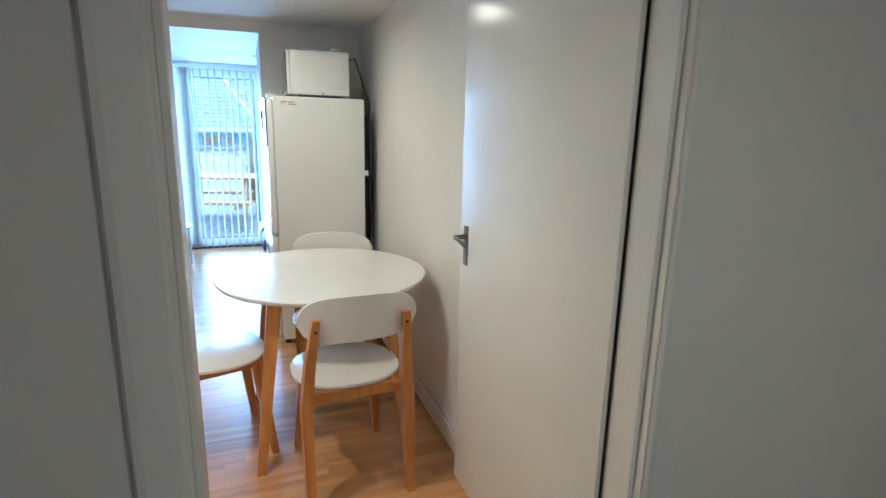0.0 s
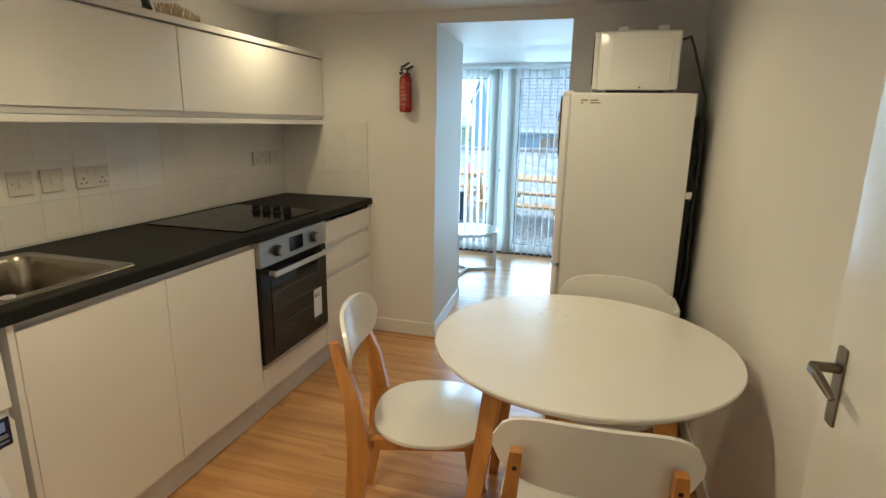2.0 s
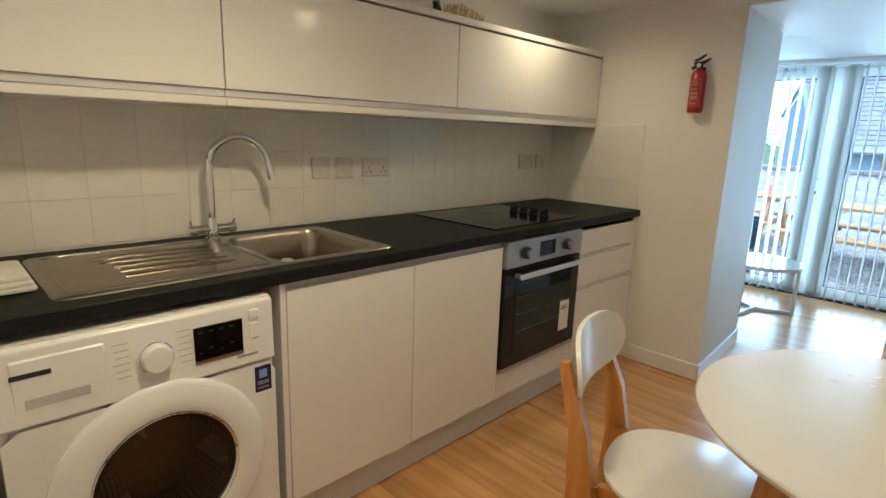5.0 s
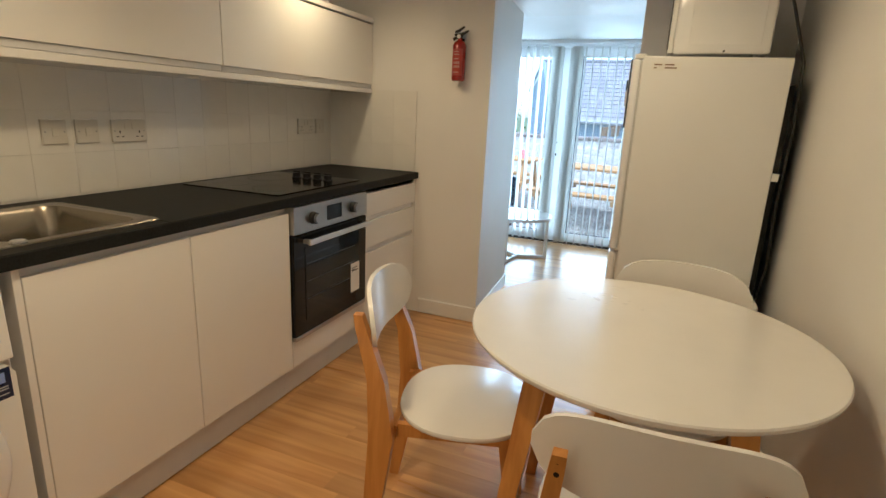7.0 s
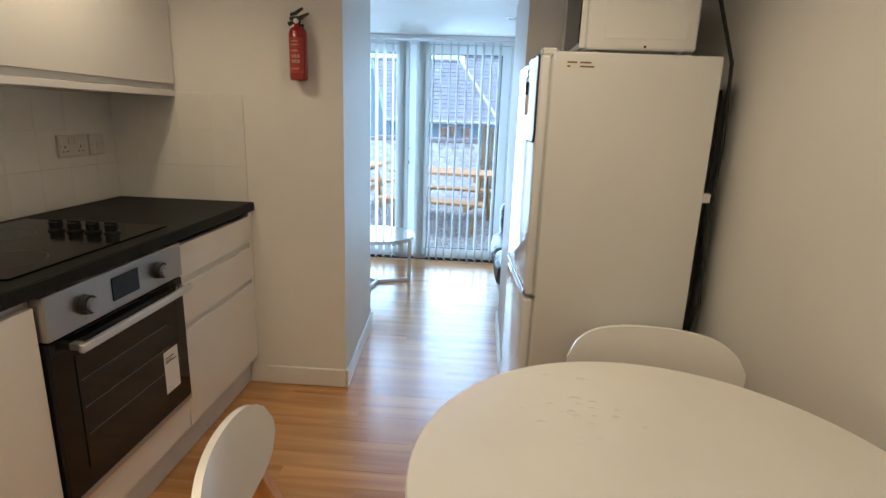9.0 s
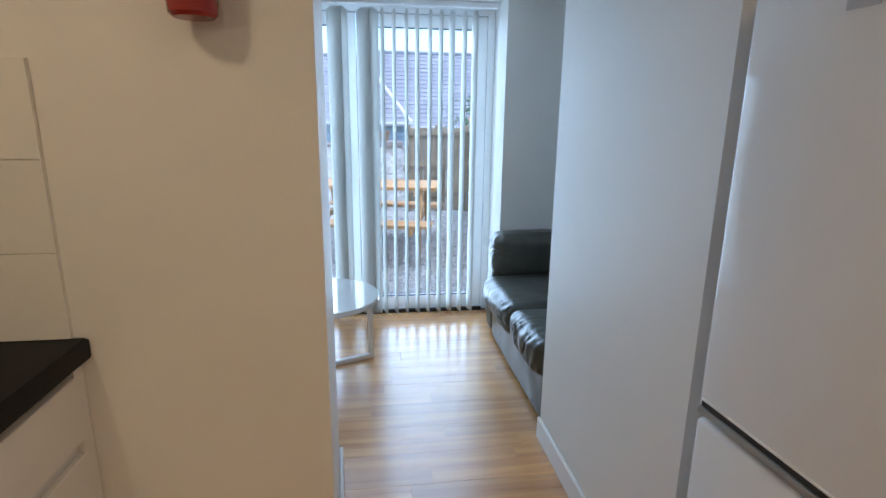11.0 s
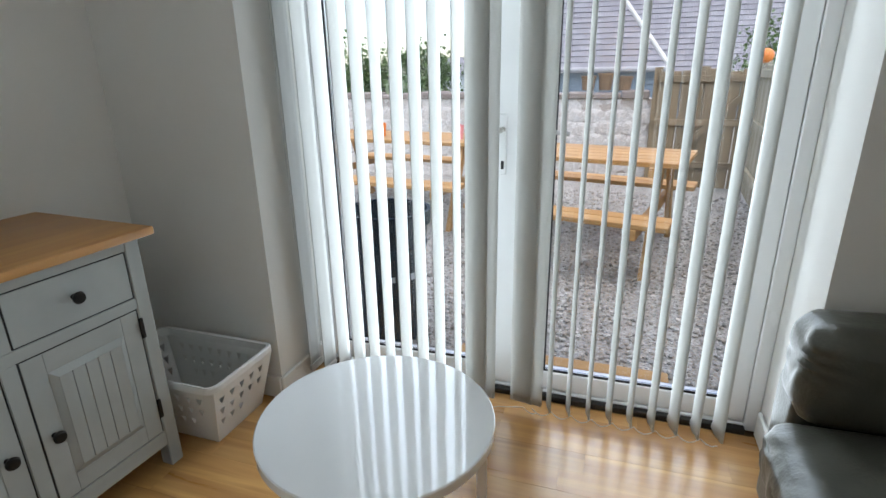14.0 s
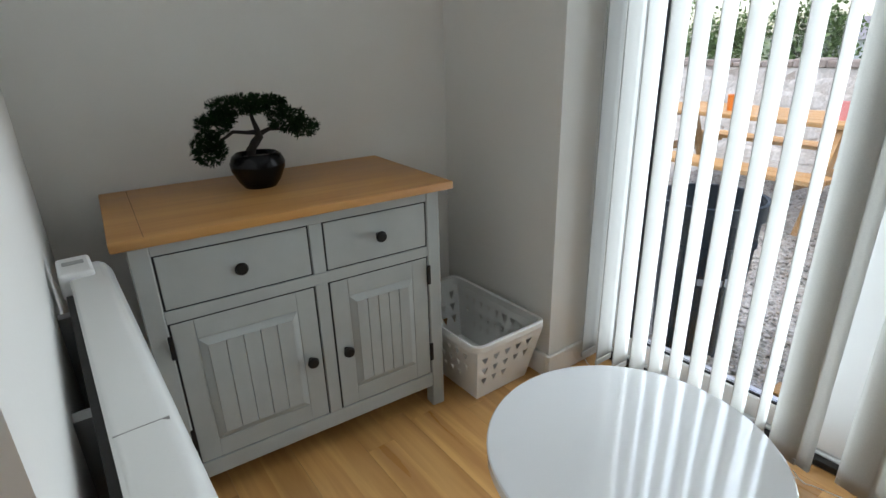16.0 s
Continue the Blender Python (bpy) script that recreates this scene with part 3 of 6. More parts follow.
for (x, y, r) in ((-0.63, -1.08, 0.09), (-0.87, -1.08, 0.075), (-0.87, -0.84, 0.09)):
    bm = bmesh.new()
    lathe(bm, [(r, 0), (r + 0.003, 0), (r + 0.003, 0.0004), (r, 0.0004)], 48, (x, y, WZ + 0.0061))
    part("ring_mark", bm, surf("ring_grey", (0.05, 0.05, 0.05), 0.3), t)

# sink
t = thing("inset_sink", (-0.72, -2.25, WZ), "stainless steel inset sink with bowl and drainer", "sink")
zs = WZ + 0.004
BX0, BX1, BY0, BY1 = -0.938, -0.518, -2.180, -1.815
bm = bmesh.new()
outer = rounded(SX0, SX1, SY0, SY1, 0.03, 5)
inner = rounded(BX0, BX1, BY0, BY1, 0.06, 5)
n = len(outer)
ov = [bm.verts.new((x, y, WZ + 0.0005)) for x, y in outer]
ot = [bm.verts.new((x * 0.985 - 0.72 * 0.015, y * 0.99 - 2.255 * 0.01, zs)) for x, y in outer]
it = [bm.verts.new((x, y, zs)) for x, y in inner]
cx, cy = (BX0 + BX1) / 2, (BY0 + BY1) / 2
i2 = [bm.verts.new((cx + (x - cx) * 0.97, cy + (y - cy) * 0.97, zs - 0.012)) for x, y in inner]
ib = [bm.verts.new((cx + (x - cx) * 0.90, cy + (y - cy) * 0.90, WZ - 0.13)) for x, y in inner]
ic = [bm.verts.new((cx + (x - cx) * 0.72, cy + (y - cy) * 0.72, WZ - 0.15)) for x, y in inner]
for a, b in ((ov, ot), (ot, it), (it, i2), (i2, ib), (ib, ic)):
    for i in range(n):
        j = (i + 1) % n
        bm.faces.new((a[i], a[j], b[j], b[i]))
bm.faces.new(ic)
bmesh.ops.recalc_face_normals(bm, faces=bm.faces)
part("basin", bm, SINKSTEEL, t, smooth=True)
for i in range(5):
    x = -0.86 + 0.06 * i
    part("drain_rib", sweep(bmesh.new(), [(x, -2.60 + 0.02 * i, zs - 0.001), (x, -2.56, zs + 0.002), (x, -2.32, zs + 0.002), (x, -2.27, zs - 0.001)], 0.006, 8, 0.5), SINKSTEEL, t, smooth=True)
lp = []
for k in range(41):
    lp.append(rounded(SX0 + 0.03, SX1 - 0.03, SY0 + 0.035, -2.20, 0.03, 4)[k % 20] + (zs,))
part("drainer_edge", sweep(bmesh.new(), lp[:21], 0.004, 6, 0.5), SINKSTEEL, t, smooth=True)
bm = bmesh.new()
lathe(bm, [(0, 0.003), (0.03, 0.003), (0.042, 0), (0.042, -0.004)], 24, (cx, cy, WZ - 0.146))
part("waste", bm, CHROME, t, smooth=True)
bm = bmesh.new()
lathe(bm, [(0, 0.006), (0.016, 0.006), (0.020, 0.002), (0.020, 0)], 24, (-0.515, -2.16, zs))
part("overflow_knob", bm, CHROME, t, "chrome pop-up waste knob", smooth=True)

# tap
TX, TY = -0.952, -2.205
t = thing("mixer_tap", (TX, TY, zs), "chrome swan-neck mixer tap with two levers", "tap")
bm = bmesh.new()
lathe(bm, [(0, 0), (0.026, 0), (0.026, 0.006), (0.019, 0.012), (0.019, 0.055), (0.015, 0.062), (0.015, 0.08), (0, 0.08)], 24, (TX, TY, zs))
part("tap_base", bm, CHROME, t, smooth=True)
part("tap_crossbar", rodbm((TX, TY - 0.055, zs + 0.038), (TX, TY + 0.055, zs + 0.038), 0.016, 0.016, 20), CHROME, t, smooth=True)
for s in (-1, 1):
    bm = rodbm((TX, TY + s * 0.055, zs + 0.038), (TX, TY + s * 0.080, zs + 0.038), 0.019, 0.017, 20)
    rod(bm, (TX + 0.002, TY + s * 0.070, zs + 0.05), (TX + 0.008, TY + s * 0.076, zs + 0.072), 0.005, 0.004, 10)
    part("lever", bm, CHROME, t, smooth=True)
pts = [(TX, TY, zs + 0.07), (TX, TY, zs + 0.255)]
for i in range(1, 15):
    a = radians(180 - 12.4 * i)
    pts.append((TX + 0.03 * (1 + math.cos(a)) / 2 * 1.2, TY + 0.098 + 0.098 * math.cos(a), zs + 0.255 + 0.098 * math.sin(a)))
last = Vector(pts[-1])
pts.append(tuple(last + Vector((0.003, 0.008, -0.045))))
part("spout", sweep(bmesh.new(), pts, 0.0135, 14), CHROME, t, smooth=True)
part("spout_tip", rodbm(tuple(last + Vector((0.002, 0.004, -0.020))), tuple(last + Vector((0.004, 0.011, -0.060))), 0.0155, 0.0155, 16), CHROME, t, smooth=True)

# folded cloth on the drainer
t = thing("folded_cloth", (-0.70, -2.82, zs), "cream folded cloth lying beside the sink", "cloth")
for k in range(3):
    bm = bmesh.new()
    prism(bm, rounded(-0.82 + 0.004 * k, -0.60 - 0.006 * k, -2.915, -2.745 - 0.005 * k, 0.012, 3), zs + 0.012 * k, zs + 0.012 * k + 0.0115)
    part("cloth_fold", bevelled(bm, 0.004), CREAMTOWEL, t, smooth=True)

# wall cabinets
UX = -0.755
UY = [YN + 0.03, -2.215, -1.205, -0.004]
for i in range(3):
    y0, y1 = UY[i], UY[i + 1]
    t = thing("wall_cabinet", ((UX + XL) / 2, (y0 + y1) / 2, 1.355), "white gloss handleless wall cabinet with lift-up door", "cabinet", "wall cabinets")
    part("body", boxbm(XL + 0.005, UX - 0.021, y0 + 0.001, y1 - 0.001, 1.378, 1.745), CARCASS, t)
    part("door", boxbm(UX - 0.019, UX, y0 + 0.002, y1 - 0.002, 1.402, 1.738, bev=0.0015), UNIT, t)
    part("grip_rail", boxbm(UX - 0.021, UX - 0.010, y0 + 0.001, y1 - 0.001, 1.380, 1.401), RAIL, t, "recessed grip strip")
t = thing("light_pelmet", (-0.9, -1.45, 1.352), "white gloss pelmet strip under the wall cabinets", "pelmet")
for y0, y1 in ((UY[0], UY[1]), (UY[1] + 0.0006, UY[3])):
    part("strip", boxbm(XL + 0.005, UX + 0.002, y0, y1, 1.352, 1.377, bev=0.002), UNIT, t)
t = thing("cornice", (-0.9, -1.45, 1.747), "white gloss cornice along the wall cabinet tops", "cornice")
part("strip", boxbm(XL + 0.005, UX + 0.006, UY[0], -0.004, 1.747, 1.775, bev=0.004, seg=2), UNIT, t)

# dustpan brush lying on the cabinets
t = thing("hand_brush", (-0.82, -1.21, 1.775), "straw hand brush with black handle", "brush")
bm = bmesh.new()
for k in range(60):
    y = -1.255 + 0.0042 * k
    h = 0.055 * math.sin(math.pi * (0.25 + 0.6 * k / 60)) + random.uniform(-0.004, 0.004)
    rod(bm, (-0.80 + random.uniform(-0.012, 0.012), y, 1.776), (-0.80 + random.uniform(-0.02, 0.02), y + random.uniform(-0.004, 0.006), 1.776 + h), 0.0035, 0.002, 5)
part("bristles", bm, STRAW, t)
part("grip", sweep(bmesh.new(), [(-0.80, -1.285, 1.785), (-0.80, -1.305, 1.815), (-0.80, -1.285, 1.828), (-0.80, -1.305, 1.815), (-0.80, -1.310, 1.79)], [0.012, 0.016, 0.017, 0.014, 0.010], 10), BLACK, t, "black plastic grip", smooth=True)

# sockets
SOX = XL + 0.010
SOCKETMAT = surf("socket_plastic", (0.66, 0.63, 0.57), 0.35, var=0.03, bump=0.01)


def socket(y0, y1, z0, z1, kind):
    t = thing("wall_socket", (SOX, (y0 + y1) / 2, z0), {"double": "white plastic double power socket on the tiles", "spur": "white plastic single switch on the tiles"}[kind], "socket", "sockets over the worktop")
    part("plate", boxbm(SOX, SOX + 0.012, y0, y1, z0, z1, bev=0.003, seg=2), SOCKETMAT, t)
    zc = (z0 + z1) / 2
    yc = (y0 + y1) / 2
    if kind == "double":
        for s in (-1, 1):
            part("rocker", boxbm(SOX + 0.012, SOX + 0.0155, yc + s * 0.016 - 0.007, yc + s * 0.016 + 0.007, zc + 0.006, zc + 0.030, bev=0.001), SOCKETMAT, t, "switch rocker")
            for dy, dz, w, h in ((0, -0.004, 0.0025, 0.005), (-0.011, -0.022, 0.0045, 0.002), (0.011, -0.022, 0.0045, 0.002)):
                part("pin_hole", boxbm(SOX + 0.0121, SOX + 0.0125, yc + s * 0.042 + dy - w, yc + s * 0.042 + dy + w, zc + dz - h, zc + dz + h), INK, t)
    else:
        part("rocker", boxbm(SOX + 0.012, SOX + 0.0155, yc - 0.010, yc + 0.010, zc - 0.016, zc + 0.014, bev=0.001), SOCKETMAT, t, "switch rocker")
    for y in (y0 + 0.010, y1 - 0.010):
        part("screw", rodbm((SOX + 0.012, y, zc), (SOX + 0.0128, y, zc), 0.003, 0.003, 8), GREYPLASTIC, t)


socket(-1.750, -1.665, 1.090, 1.176, "spur")
socket(-1.633, -1.548, 1.090, 1.176, "spur")
socket(-1.495, -1.349, 1.090, 1.176, "double")
socket(-0.350, -0.204, 1.100, 1.186, "double")
socket(-0.180, -0.095, 1.100, 1.186, "spur")

# washing machine
WX, WY0, WY1 = -0.405, -2.865, -2.265
WC, WH = (-2.560, 0.435), 0.845
t = thing("washing_machine", (-0.70, -2.565, 0), "white front-loading washing machine with dark porthole", "washing machine")
bm = boxbm(-1.0, -0.66, WY0, WY1, 0.02, WH, bev=0.006)
box(bm, -0.6601, WX - 0.0145, WY0, WY0 + 0.02, 0.02, WH, bev=0.005, seg=2)
box(bm, -0.6601, WX - 0.0145, WY1 - 0.02, WY1, 0.02, WH, bev=0.005, seg=2)
box(bm, -0.6601, WX - 0.0145, WY0 + 0.0195, WY1 - 0.0195, 0.645, WH - 0.0005)
box(bm, -0.6601, WX - 0.0145, WY0 + 0.0195, WY1 - 0.0195, 0.0205, 0.04)
part("body", bm, ENAMEL, t)
# front with the round door opening
bm = bmesh.new()
NF = 64
fy0, fy1, fz0, fz1 = WY0 + 0.001, WY1 - 0.001, 0.03, 0.66
rings = [[], [], []]
for k in range(NF):
    a = 2 * math.pi * k / NF
    c, sn = math.cos(a), math.sin(a)
    reach = min((fy1 - WC[0]) / c if c > 1e-6 else 9, (fy0 - WC[0]) / c if c < -1e-6 else 9, (fz1 - WC[1]) / sn if sn > 1e-6 else 9, (fz0 - WC[1]) / sn if sn < -1e-6 else 9)
    rings[0].append(bm.verts.new((WX - 0.002, WC[0] + c * reach, WC[1] + sn * reach)))
    rings[1].append(bm.verts.new((WX - 0.002, WC[0] + c * 0.168, WC[1] + sn * 0.168)))
    rings[2].append(bm.verts.new((WX - 0.014, WC[0] + c * 0.168, WC[1] + sn * 0.168)))
for a, b in zip(rings, rings[1:]):
    for k in range(NF):
        bm.faces.new((a[k], a[(k + 1) % NF], b[(k + 1) % NF], b[k]))
bmesh.ops.recalc_face_normals(bm, faces=bm.faces)
part("front_panel", bm, ENAMEL, t)
bm = bmesh.new()
prism(bm, [(WX - 0.014, 0.664), (WX + 0.002, 0.668), (WX - 0.004, 0.835), (WX - 0.020, WH)], WY0 + 0.001, WY1 - 0.001, axis=1)
part("control_panel", bevelled(bm, 0.004), ENAMEL, t)
for y in (WY0 + 0.05, WY1 - 0.05):
    part("foot", rodbm((-0.46, y, 0), (-0.46, y, 0.022), 0.02, 0.02, 12), BLACK, t)
ring = Matrix.Translation((WX - 0.004, WC[0], WC[1])) @ Matrix.Rotation(radians(90), 4, 'Y')
bm = bmesh.new()
lathe(bm, [(0.250, 0), (0.251, 0.010), (0.247, 0.016), (0.236, 0.021), (0.205, 0.027), (0.182, 0.028), (0.172, 0.024), (0.166, 0.014), (0.166, 0.002)], 64, m=ring)
d = part("porthole_ring", bm, ENAMEL, t, "white round door frame", smooth=True)
bm = bmesh.new()
lathe(bm, [(0.168, 0.0225), (0.171, 0.0262), (0.168, 0.027), (0.164, 0.023)], 64, m=ring)
part("chrome_ring", bm, CHROME, d, "thin chrome ring", smooth=True)
bm = bmesh.new()
lathe(bm, [(0.168, 0.016), (0.14, 0.020), (0.09, 0.014), (0.04, 0.002), (0, -0.002)], 48, m=ring)
part("porthole_glass", bm, SMOKED, d, "dark bowl-shaped glass", smooth=True)
bm = bmesh.new()
lathe(bm, [(0.168, 0.0), (0.165, -0.006), (0.150, -0.008)], 48, m=ring)
part("door_seal", bm, surf("grey_rubber", (0.06, 0.06, 0.06), 0.5), t, "grey rubber seal", smooth=True)
DRUM = perforated("drum_steel", (0.20, 0.20, 0.18))
bm = bmesh.new()
lathe(bm, [(0.152, -0.008), (0.162, -0.020), (0.162, -0.215), (0.150, -0.235), (0, -0.240)], 64, m=ring)
part("drum", bm, DRUM, t, "perforated steel drum", smooth=True)
PADDLE = surf("paddle_grey", (0.42, 0.41, 0.36), 0.35)
for a in (80, 200, 320):
    bm = bmesh.new()
    prism(bm, [(0.162, -0.022), (0.150, -0.010), (0.128, -0.004), (0.122, 0.0), (0.128, 0.004), (0.150, 0.010), (0.162, 0.022)], -0.225, -0.015)
    bm.transform(ring @ Matrix.Rotation(radians(a), 4, 'Z'))
    part("drum_paddle", bm, PADDLE, t, "pale drum paddle")
bm = bmesh.new()
lathe(bm, [(0, 0.026), (0.030, 0.025), (0.034, 0.020), (0.036, 0)], 40, m=Matrix.Translation((WX + 0.0, -2.565, 0.752)) @ Matrix.Rotation(radians(90), 4, 'Y'))
k = part("programme_dial", bm, ENAMEL, t, "white round dial", smooth=True)
bm = bmesh.new()
lathe(bm, [(0.037, 0.0), (0.040, 0.004), (0.037, 0.006)], 40, m=Matrix.Translation((WX + 0.0, -2.565, 0.752)) @ Matrix.Rotation(radians(90), 4, 'Y'))
part("dial_ring", bm, CHROME, k, "chrome ring", smooth=True)
part("display", boxbm(WX - 0.004, WX + 0.0025, -2.477, -2.354, 0.712, 0.800, bev=0.001), BLACKGLASS, t, "black display panel")
part("button_strip", boxbm(WX - 0.003, WX + 0.0035, -2.477, -2.354, 0.704, 0.713), STEEL, t, "steel button strip")
for z0, z1 in ((0.792, 0.818), (0.738, 0.782)):
    part("push_button", boxbm(WX - 0.006, WX + 0.003, -2.336, -2.308, z0, z1, bev=0.002), WHITEPLASTIC, t, "white push button")
PRINT = surf("pale_grey_print", (0.50, 0.49, 0.47), 0.5)
for s in (-1, 1):
    for i in range(6):
        z = 0.800 - 0.016 * i
        xp = WX + 0.002 - 0.006 * (z - 0.668) / 0.167
        part("print_line", boxbm(xp - 0.001, xp + 0.0004, -2.567 + s * 0.068 - 0.018 + 0.003 * (i % 3), -2.567 + s * 0.068 + 0.016, z, z + 0.0026), PRINT, t)
DIMINK = surf("dim_display_print", (0.022, 0.028, 0.022), 0.5)
for j in range(4):
    part("display_icon", boxbm(WX + 0.0026, WX + 0.0029, -2.467 + 0.026 * j, -2.455 + 0.026 * j, 0.785, 0.789), DIMINK, t)
    part("display_icon", boxbm(WX + 0.0026, WX + 0.0029, -2.467 + 0.026 * j, -2.458 + 0.026 * j, 0.730 + 0.01 * (j % 2), 0.734 + 0.01 * (j % 2)), DIMINK, t)
part("print_line", boxbm(WX - 0.003, WX + 0.0022, -2.372, -2.315, 0.692, 0.698), GREYINK, t)
part("drawer_front", boxbm(WX - 0.008, WX + 0.001, WY0 + 0.03, -2.665, 0.690, 0.815, bev=0.004), ENAMEL, t, "detergent drawer")
# flat darker strip paints the shade under the drawer's grip
part("drawer_grip", boxbm(WX + 0.0008, WX + 0.0016, WY0 + 0.05, -2.70, 0.706, 0.728), surf("grip_shadow", (0.5, 0.5, 0.49), 0.4), t)
part("maker_mark", boxbm(WX + 0.0012, WX + 0.0018, -2.835, -2.765, 0.775, 0.786), INK, t, "dark maker's mark")
part("print_line", boxbm(WX - 0.0025, WX + 0.001, -2.83, -2.76, 0.672, 0.677), INK, t)
s = part("sticker", boxbm(WX - 0.002, WX - 0.0012, -2.325, -2.278, 0.575, 0.650), BLUELABEL, t, "navy blue sticker")
part("sticker_print", boxbm(WX - 0.0012, WX - 0.0008, -2.313, -2.290, 0.615, 0.640), surf("sticker_blue", (0.25, 0.35, 0.75), 0.4), s)
for z in (0.603, 0.597, 0.585):
    part("sticker_print", boxbm(WX - 0.0012, WX - 0.0008, -2.318, -2.286, z, z + 0.003), GREYLETTER, s)

# fire extinguisher
EX, EY = -0.187, -0.045
t = thing("fire_extinguisher", (EX, EY, 1.432), "small red fire extinguisher hung on the wall", "extinguisher")
bm = bmesh.new()
lathe(bm, [(0, 0), (0.030, 0), (0.036, 0.006), (0.037, 0.02), (0.037, 0.185), (0.030, 0.203), (0.014, 0.214), (0.013, 0.224), (0, 0.224)], 28, (EX, EY, 1.432))
part("cylinder", bm, RED, t, smooth=True)
bm = rodbm((EX, EY, 1.654), (EX, EY, 1.672), 0.014, 0.014, 14)
part("valve", bm, IRON, t)
bm = bmesh.new()
prism(bm, [(EX - 0.03, 1.668), (EX + 0.012, 1.668), (EX + 0.045, 1.690), (EX + 0.048, 1.698), (EX + 0.010, 1.684), (EX - 0.03, 1.680)], EY - 0.008, EY + 0.008, axis=1)
part("carry_handle", bm, IRON, t)
bm = bmesh.new()
prism(bm, [(EX - 0.028, 1.684), (EX - 0.005, 1.690), (EX + 0.025, 1.712), (EX + 0.022, 1.718), (EX - 0.010, 1.700), (EX - 0.028, 1.694)], EY - 0.007, EY + 0.007, axis=1)
part("squeeze_lever", bm, IRON, t)
part("nozzle", rodbm((EX - 0.010, EY - 0.008, 1.662), (EX - 0.034, EY - 0.012, 1.650), 0.007, 0.009, 10), BLACK, t)
part("gauge", rodbm((EX, EY - 0.012, 1.664), (EX, EY - 0.022, 1.664), 0.010, 0.010, 14), WHITEPLASTIC, t, "pressure gauge")
bm = bmesh.new()
for i in range(9):
    a0, a1 = radians(215 + 12 * i), radians(215 + 12 * (i + 1))
    q = [bm.verts.new((EX + 0.0374 * math.cos(a), EY + 0.0374 * math.sin(a), z)) for a, z in ((a0, 1.46), (a1, 1.46), (a1, 1.60), (a0, 1.60))]
    bm.faces.new(q)
lb = part("label", bm, surf("red_label", (0.36, 0.03, 0.02), 0.5), t, "printed label with small print")
for z, a, w in ((1.582, 245, 40), (1.568, 240, 50), (1.545, 240, 46), (1.520, 243, 14), (1.520, 262, 14), (1.520, 281, 14), (1.500, 243, 14), (1.500, 262, 14), (1.500, 281, 14), (1.475, 240, 50)):
    bm = bmesh.new()
    h = 0.013 if w == 14 else 0.005
    st = 4
    for i in range(st):
        a0, a1 = radians(a + w * i / st), radians(a + w * (i + 1) / st)
        q = [bm.verts.new((EX + 0.0378 * math.cos(b), EY + 0.0378 * math.sin(b), zz)) for b, zz in ((a0, z), (a1, z), (a1, z + h), (a0, z + h))]
        bm.faces.new(q)
    part("print_block", bm, surf("label_print", (0.48, 0.30, 0.25), 0.6), lb)
part("wall_bracket", boxbm(EX - 0.012, EX + 0.012, EY + 0.037, -0.001, 1.50, 1.66), IRON, t)

# fridge freezer
FRX0, FRX1, FRY0, FRY1, FRZ = 0.800, 1.335, -0.552, -0.060, 1.517
FRT = 3.5                       # the fridge stands a little askew
t = thing("fridge_freezer", (FRX0, FRY0, 0), "tall white fridge freezer with glossy doors", "fridge freezer", rz=FRT)
part("body", boxbm(FRX0, FRX1, FRY0, FRY1, 0.03, FRZ, bev=0.006, seg=2), ENAMEL, t)
bm = boxbm(FRX0 - 0.038, FRX0 - 0.006, FRY0 - 0.001, FRY1 + 0.001, 0.712, FRZ - 0.012, bev=0.010, seg=3)
fd = part("fridge_door", bm, GLOSSWHITE, t, smooth=True)
bm = boxbm(FRX0 - 0.038, FRX0 - 0.006, FRY0 - 0.001, FRY1 + 0.001, 0.06, 0.698, bev=0.010, seg=3)
part("freezer_door", bm, GLOSSWHITE, t, smooth=True)
part("door_gasket", boxbm(FRX0 - 0.006, FRX0, FRY0 + 0.008, FRY1 - 0.008, 0.07, FRZ - 0.02), surf("pale_gasket", (0.55, 0.55, 0.53), 0.6), t)
# no real recess: a black strip paints its shade on the door
part("grip_strip", boxbm(FRX0 - 0.0395, FRX0 - 0.030, FRY0 + 0.03, FRY1 - 0.01, 0.729, 0.741, bev=0.001), BLACK, fd, "black strip painting the shade in the grip recess")
part("grip_lip", boxbm(FRX0 - 0.042, FRX0 - 0.030, FRY0 + 0.002, FRY1 - 0.002, 0.7125, 0.7285, bev=0.003, seg=2), STEEL, fd, "satin silver grip lip")
part("grip_edge", boxbm(FRX0 - 0.041, FRX0 - 0.030, FRY0 + 0.03, FRY1 - 0.01, 0.7415, 0.746, bev=0.001), WHITEPLASTIC, fd, "white grip edge")
part("top_cap", boxbm(FRX0 - 0.034, FRX0 + 0.012, FRY0 + 0.003, FRY0 + 0.045, FRZ - 0.012, FRZ + 0.009, bev=0.004), WHITEPLASTIC, t, "hinge cover")
part("hinge", boxbm(FRX0 - 0.016, FRX0 + 0.002, FRY0 - 0.0035, FRY0 + 0.03, 0.7, 0.7115, bev=0.001), STEEL, t, "steel middle hinge")
s = part("rating_sticker", boxbm(0.835, 0.945, FRY0 - 0.0012, FRY0 - 0.0002, 1.462, 1.493), surf("pale_sticker", (0.78, 0.77, 0.72), 0.4), t, "pale sticker with small print")
for x, w, z in ((0.845, 0.03, 1.482), (0.885, 0.035, 1.482), (0.845, 0.010, 1.470), (0.885, 0.045, 1.470)):
    part("print_line", boxbm(x, x + w, FRY0 - 0.0018, FRY0 - 0.0013, z, z + 0.005), surf("brown_print", (0.22, 0.14, 0.08), 0.6), s)
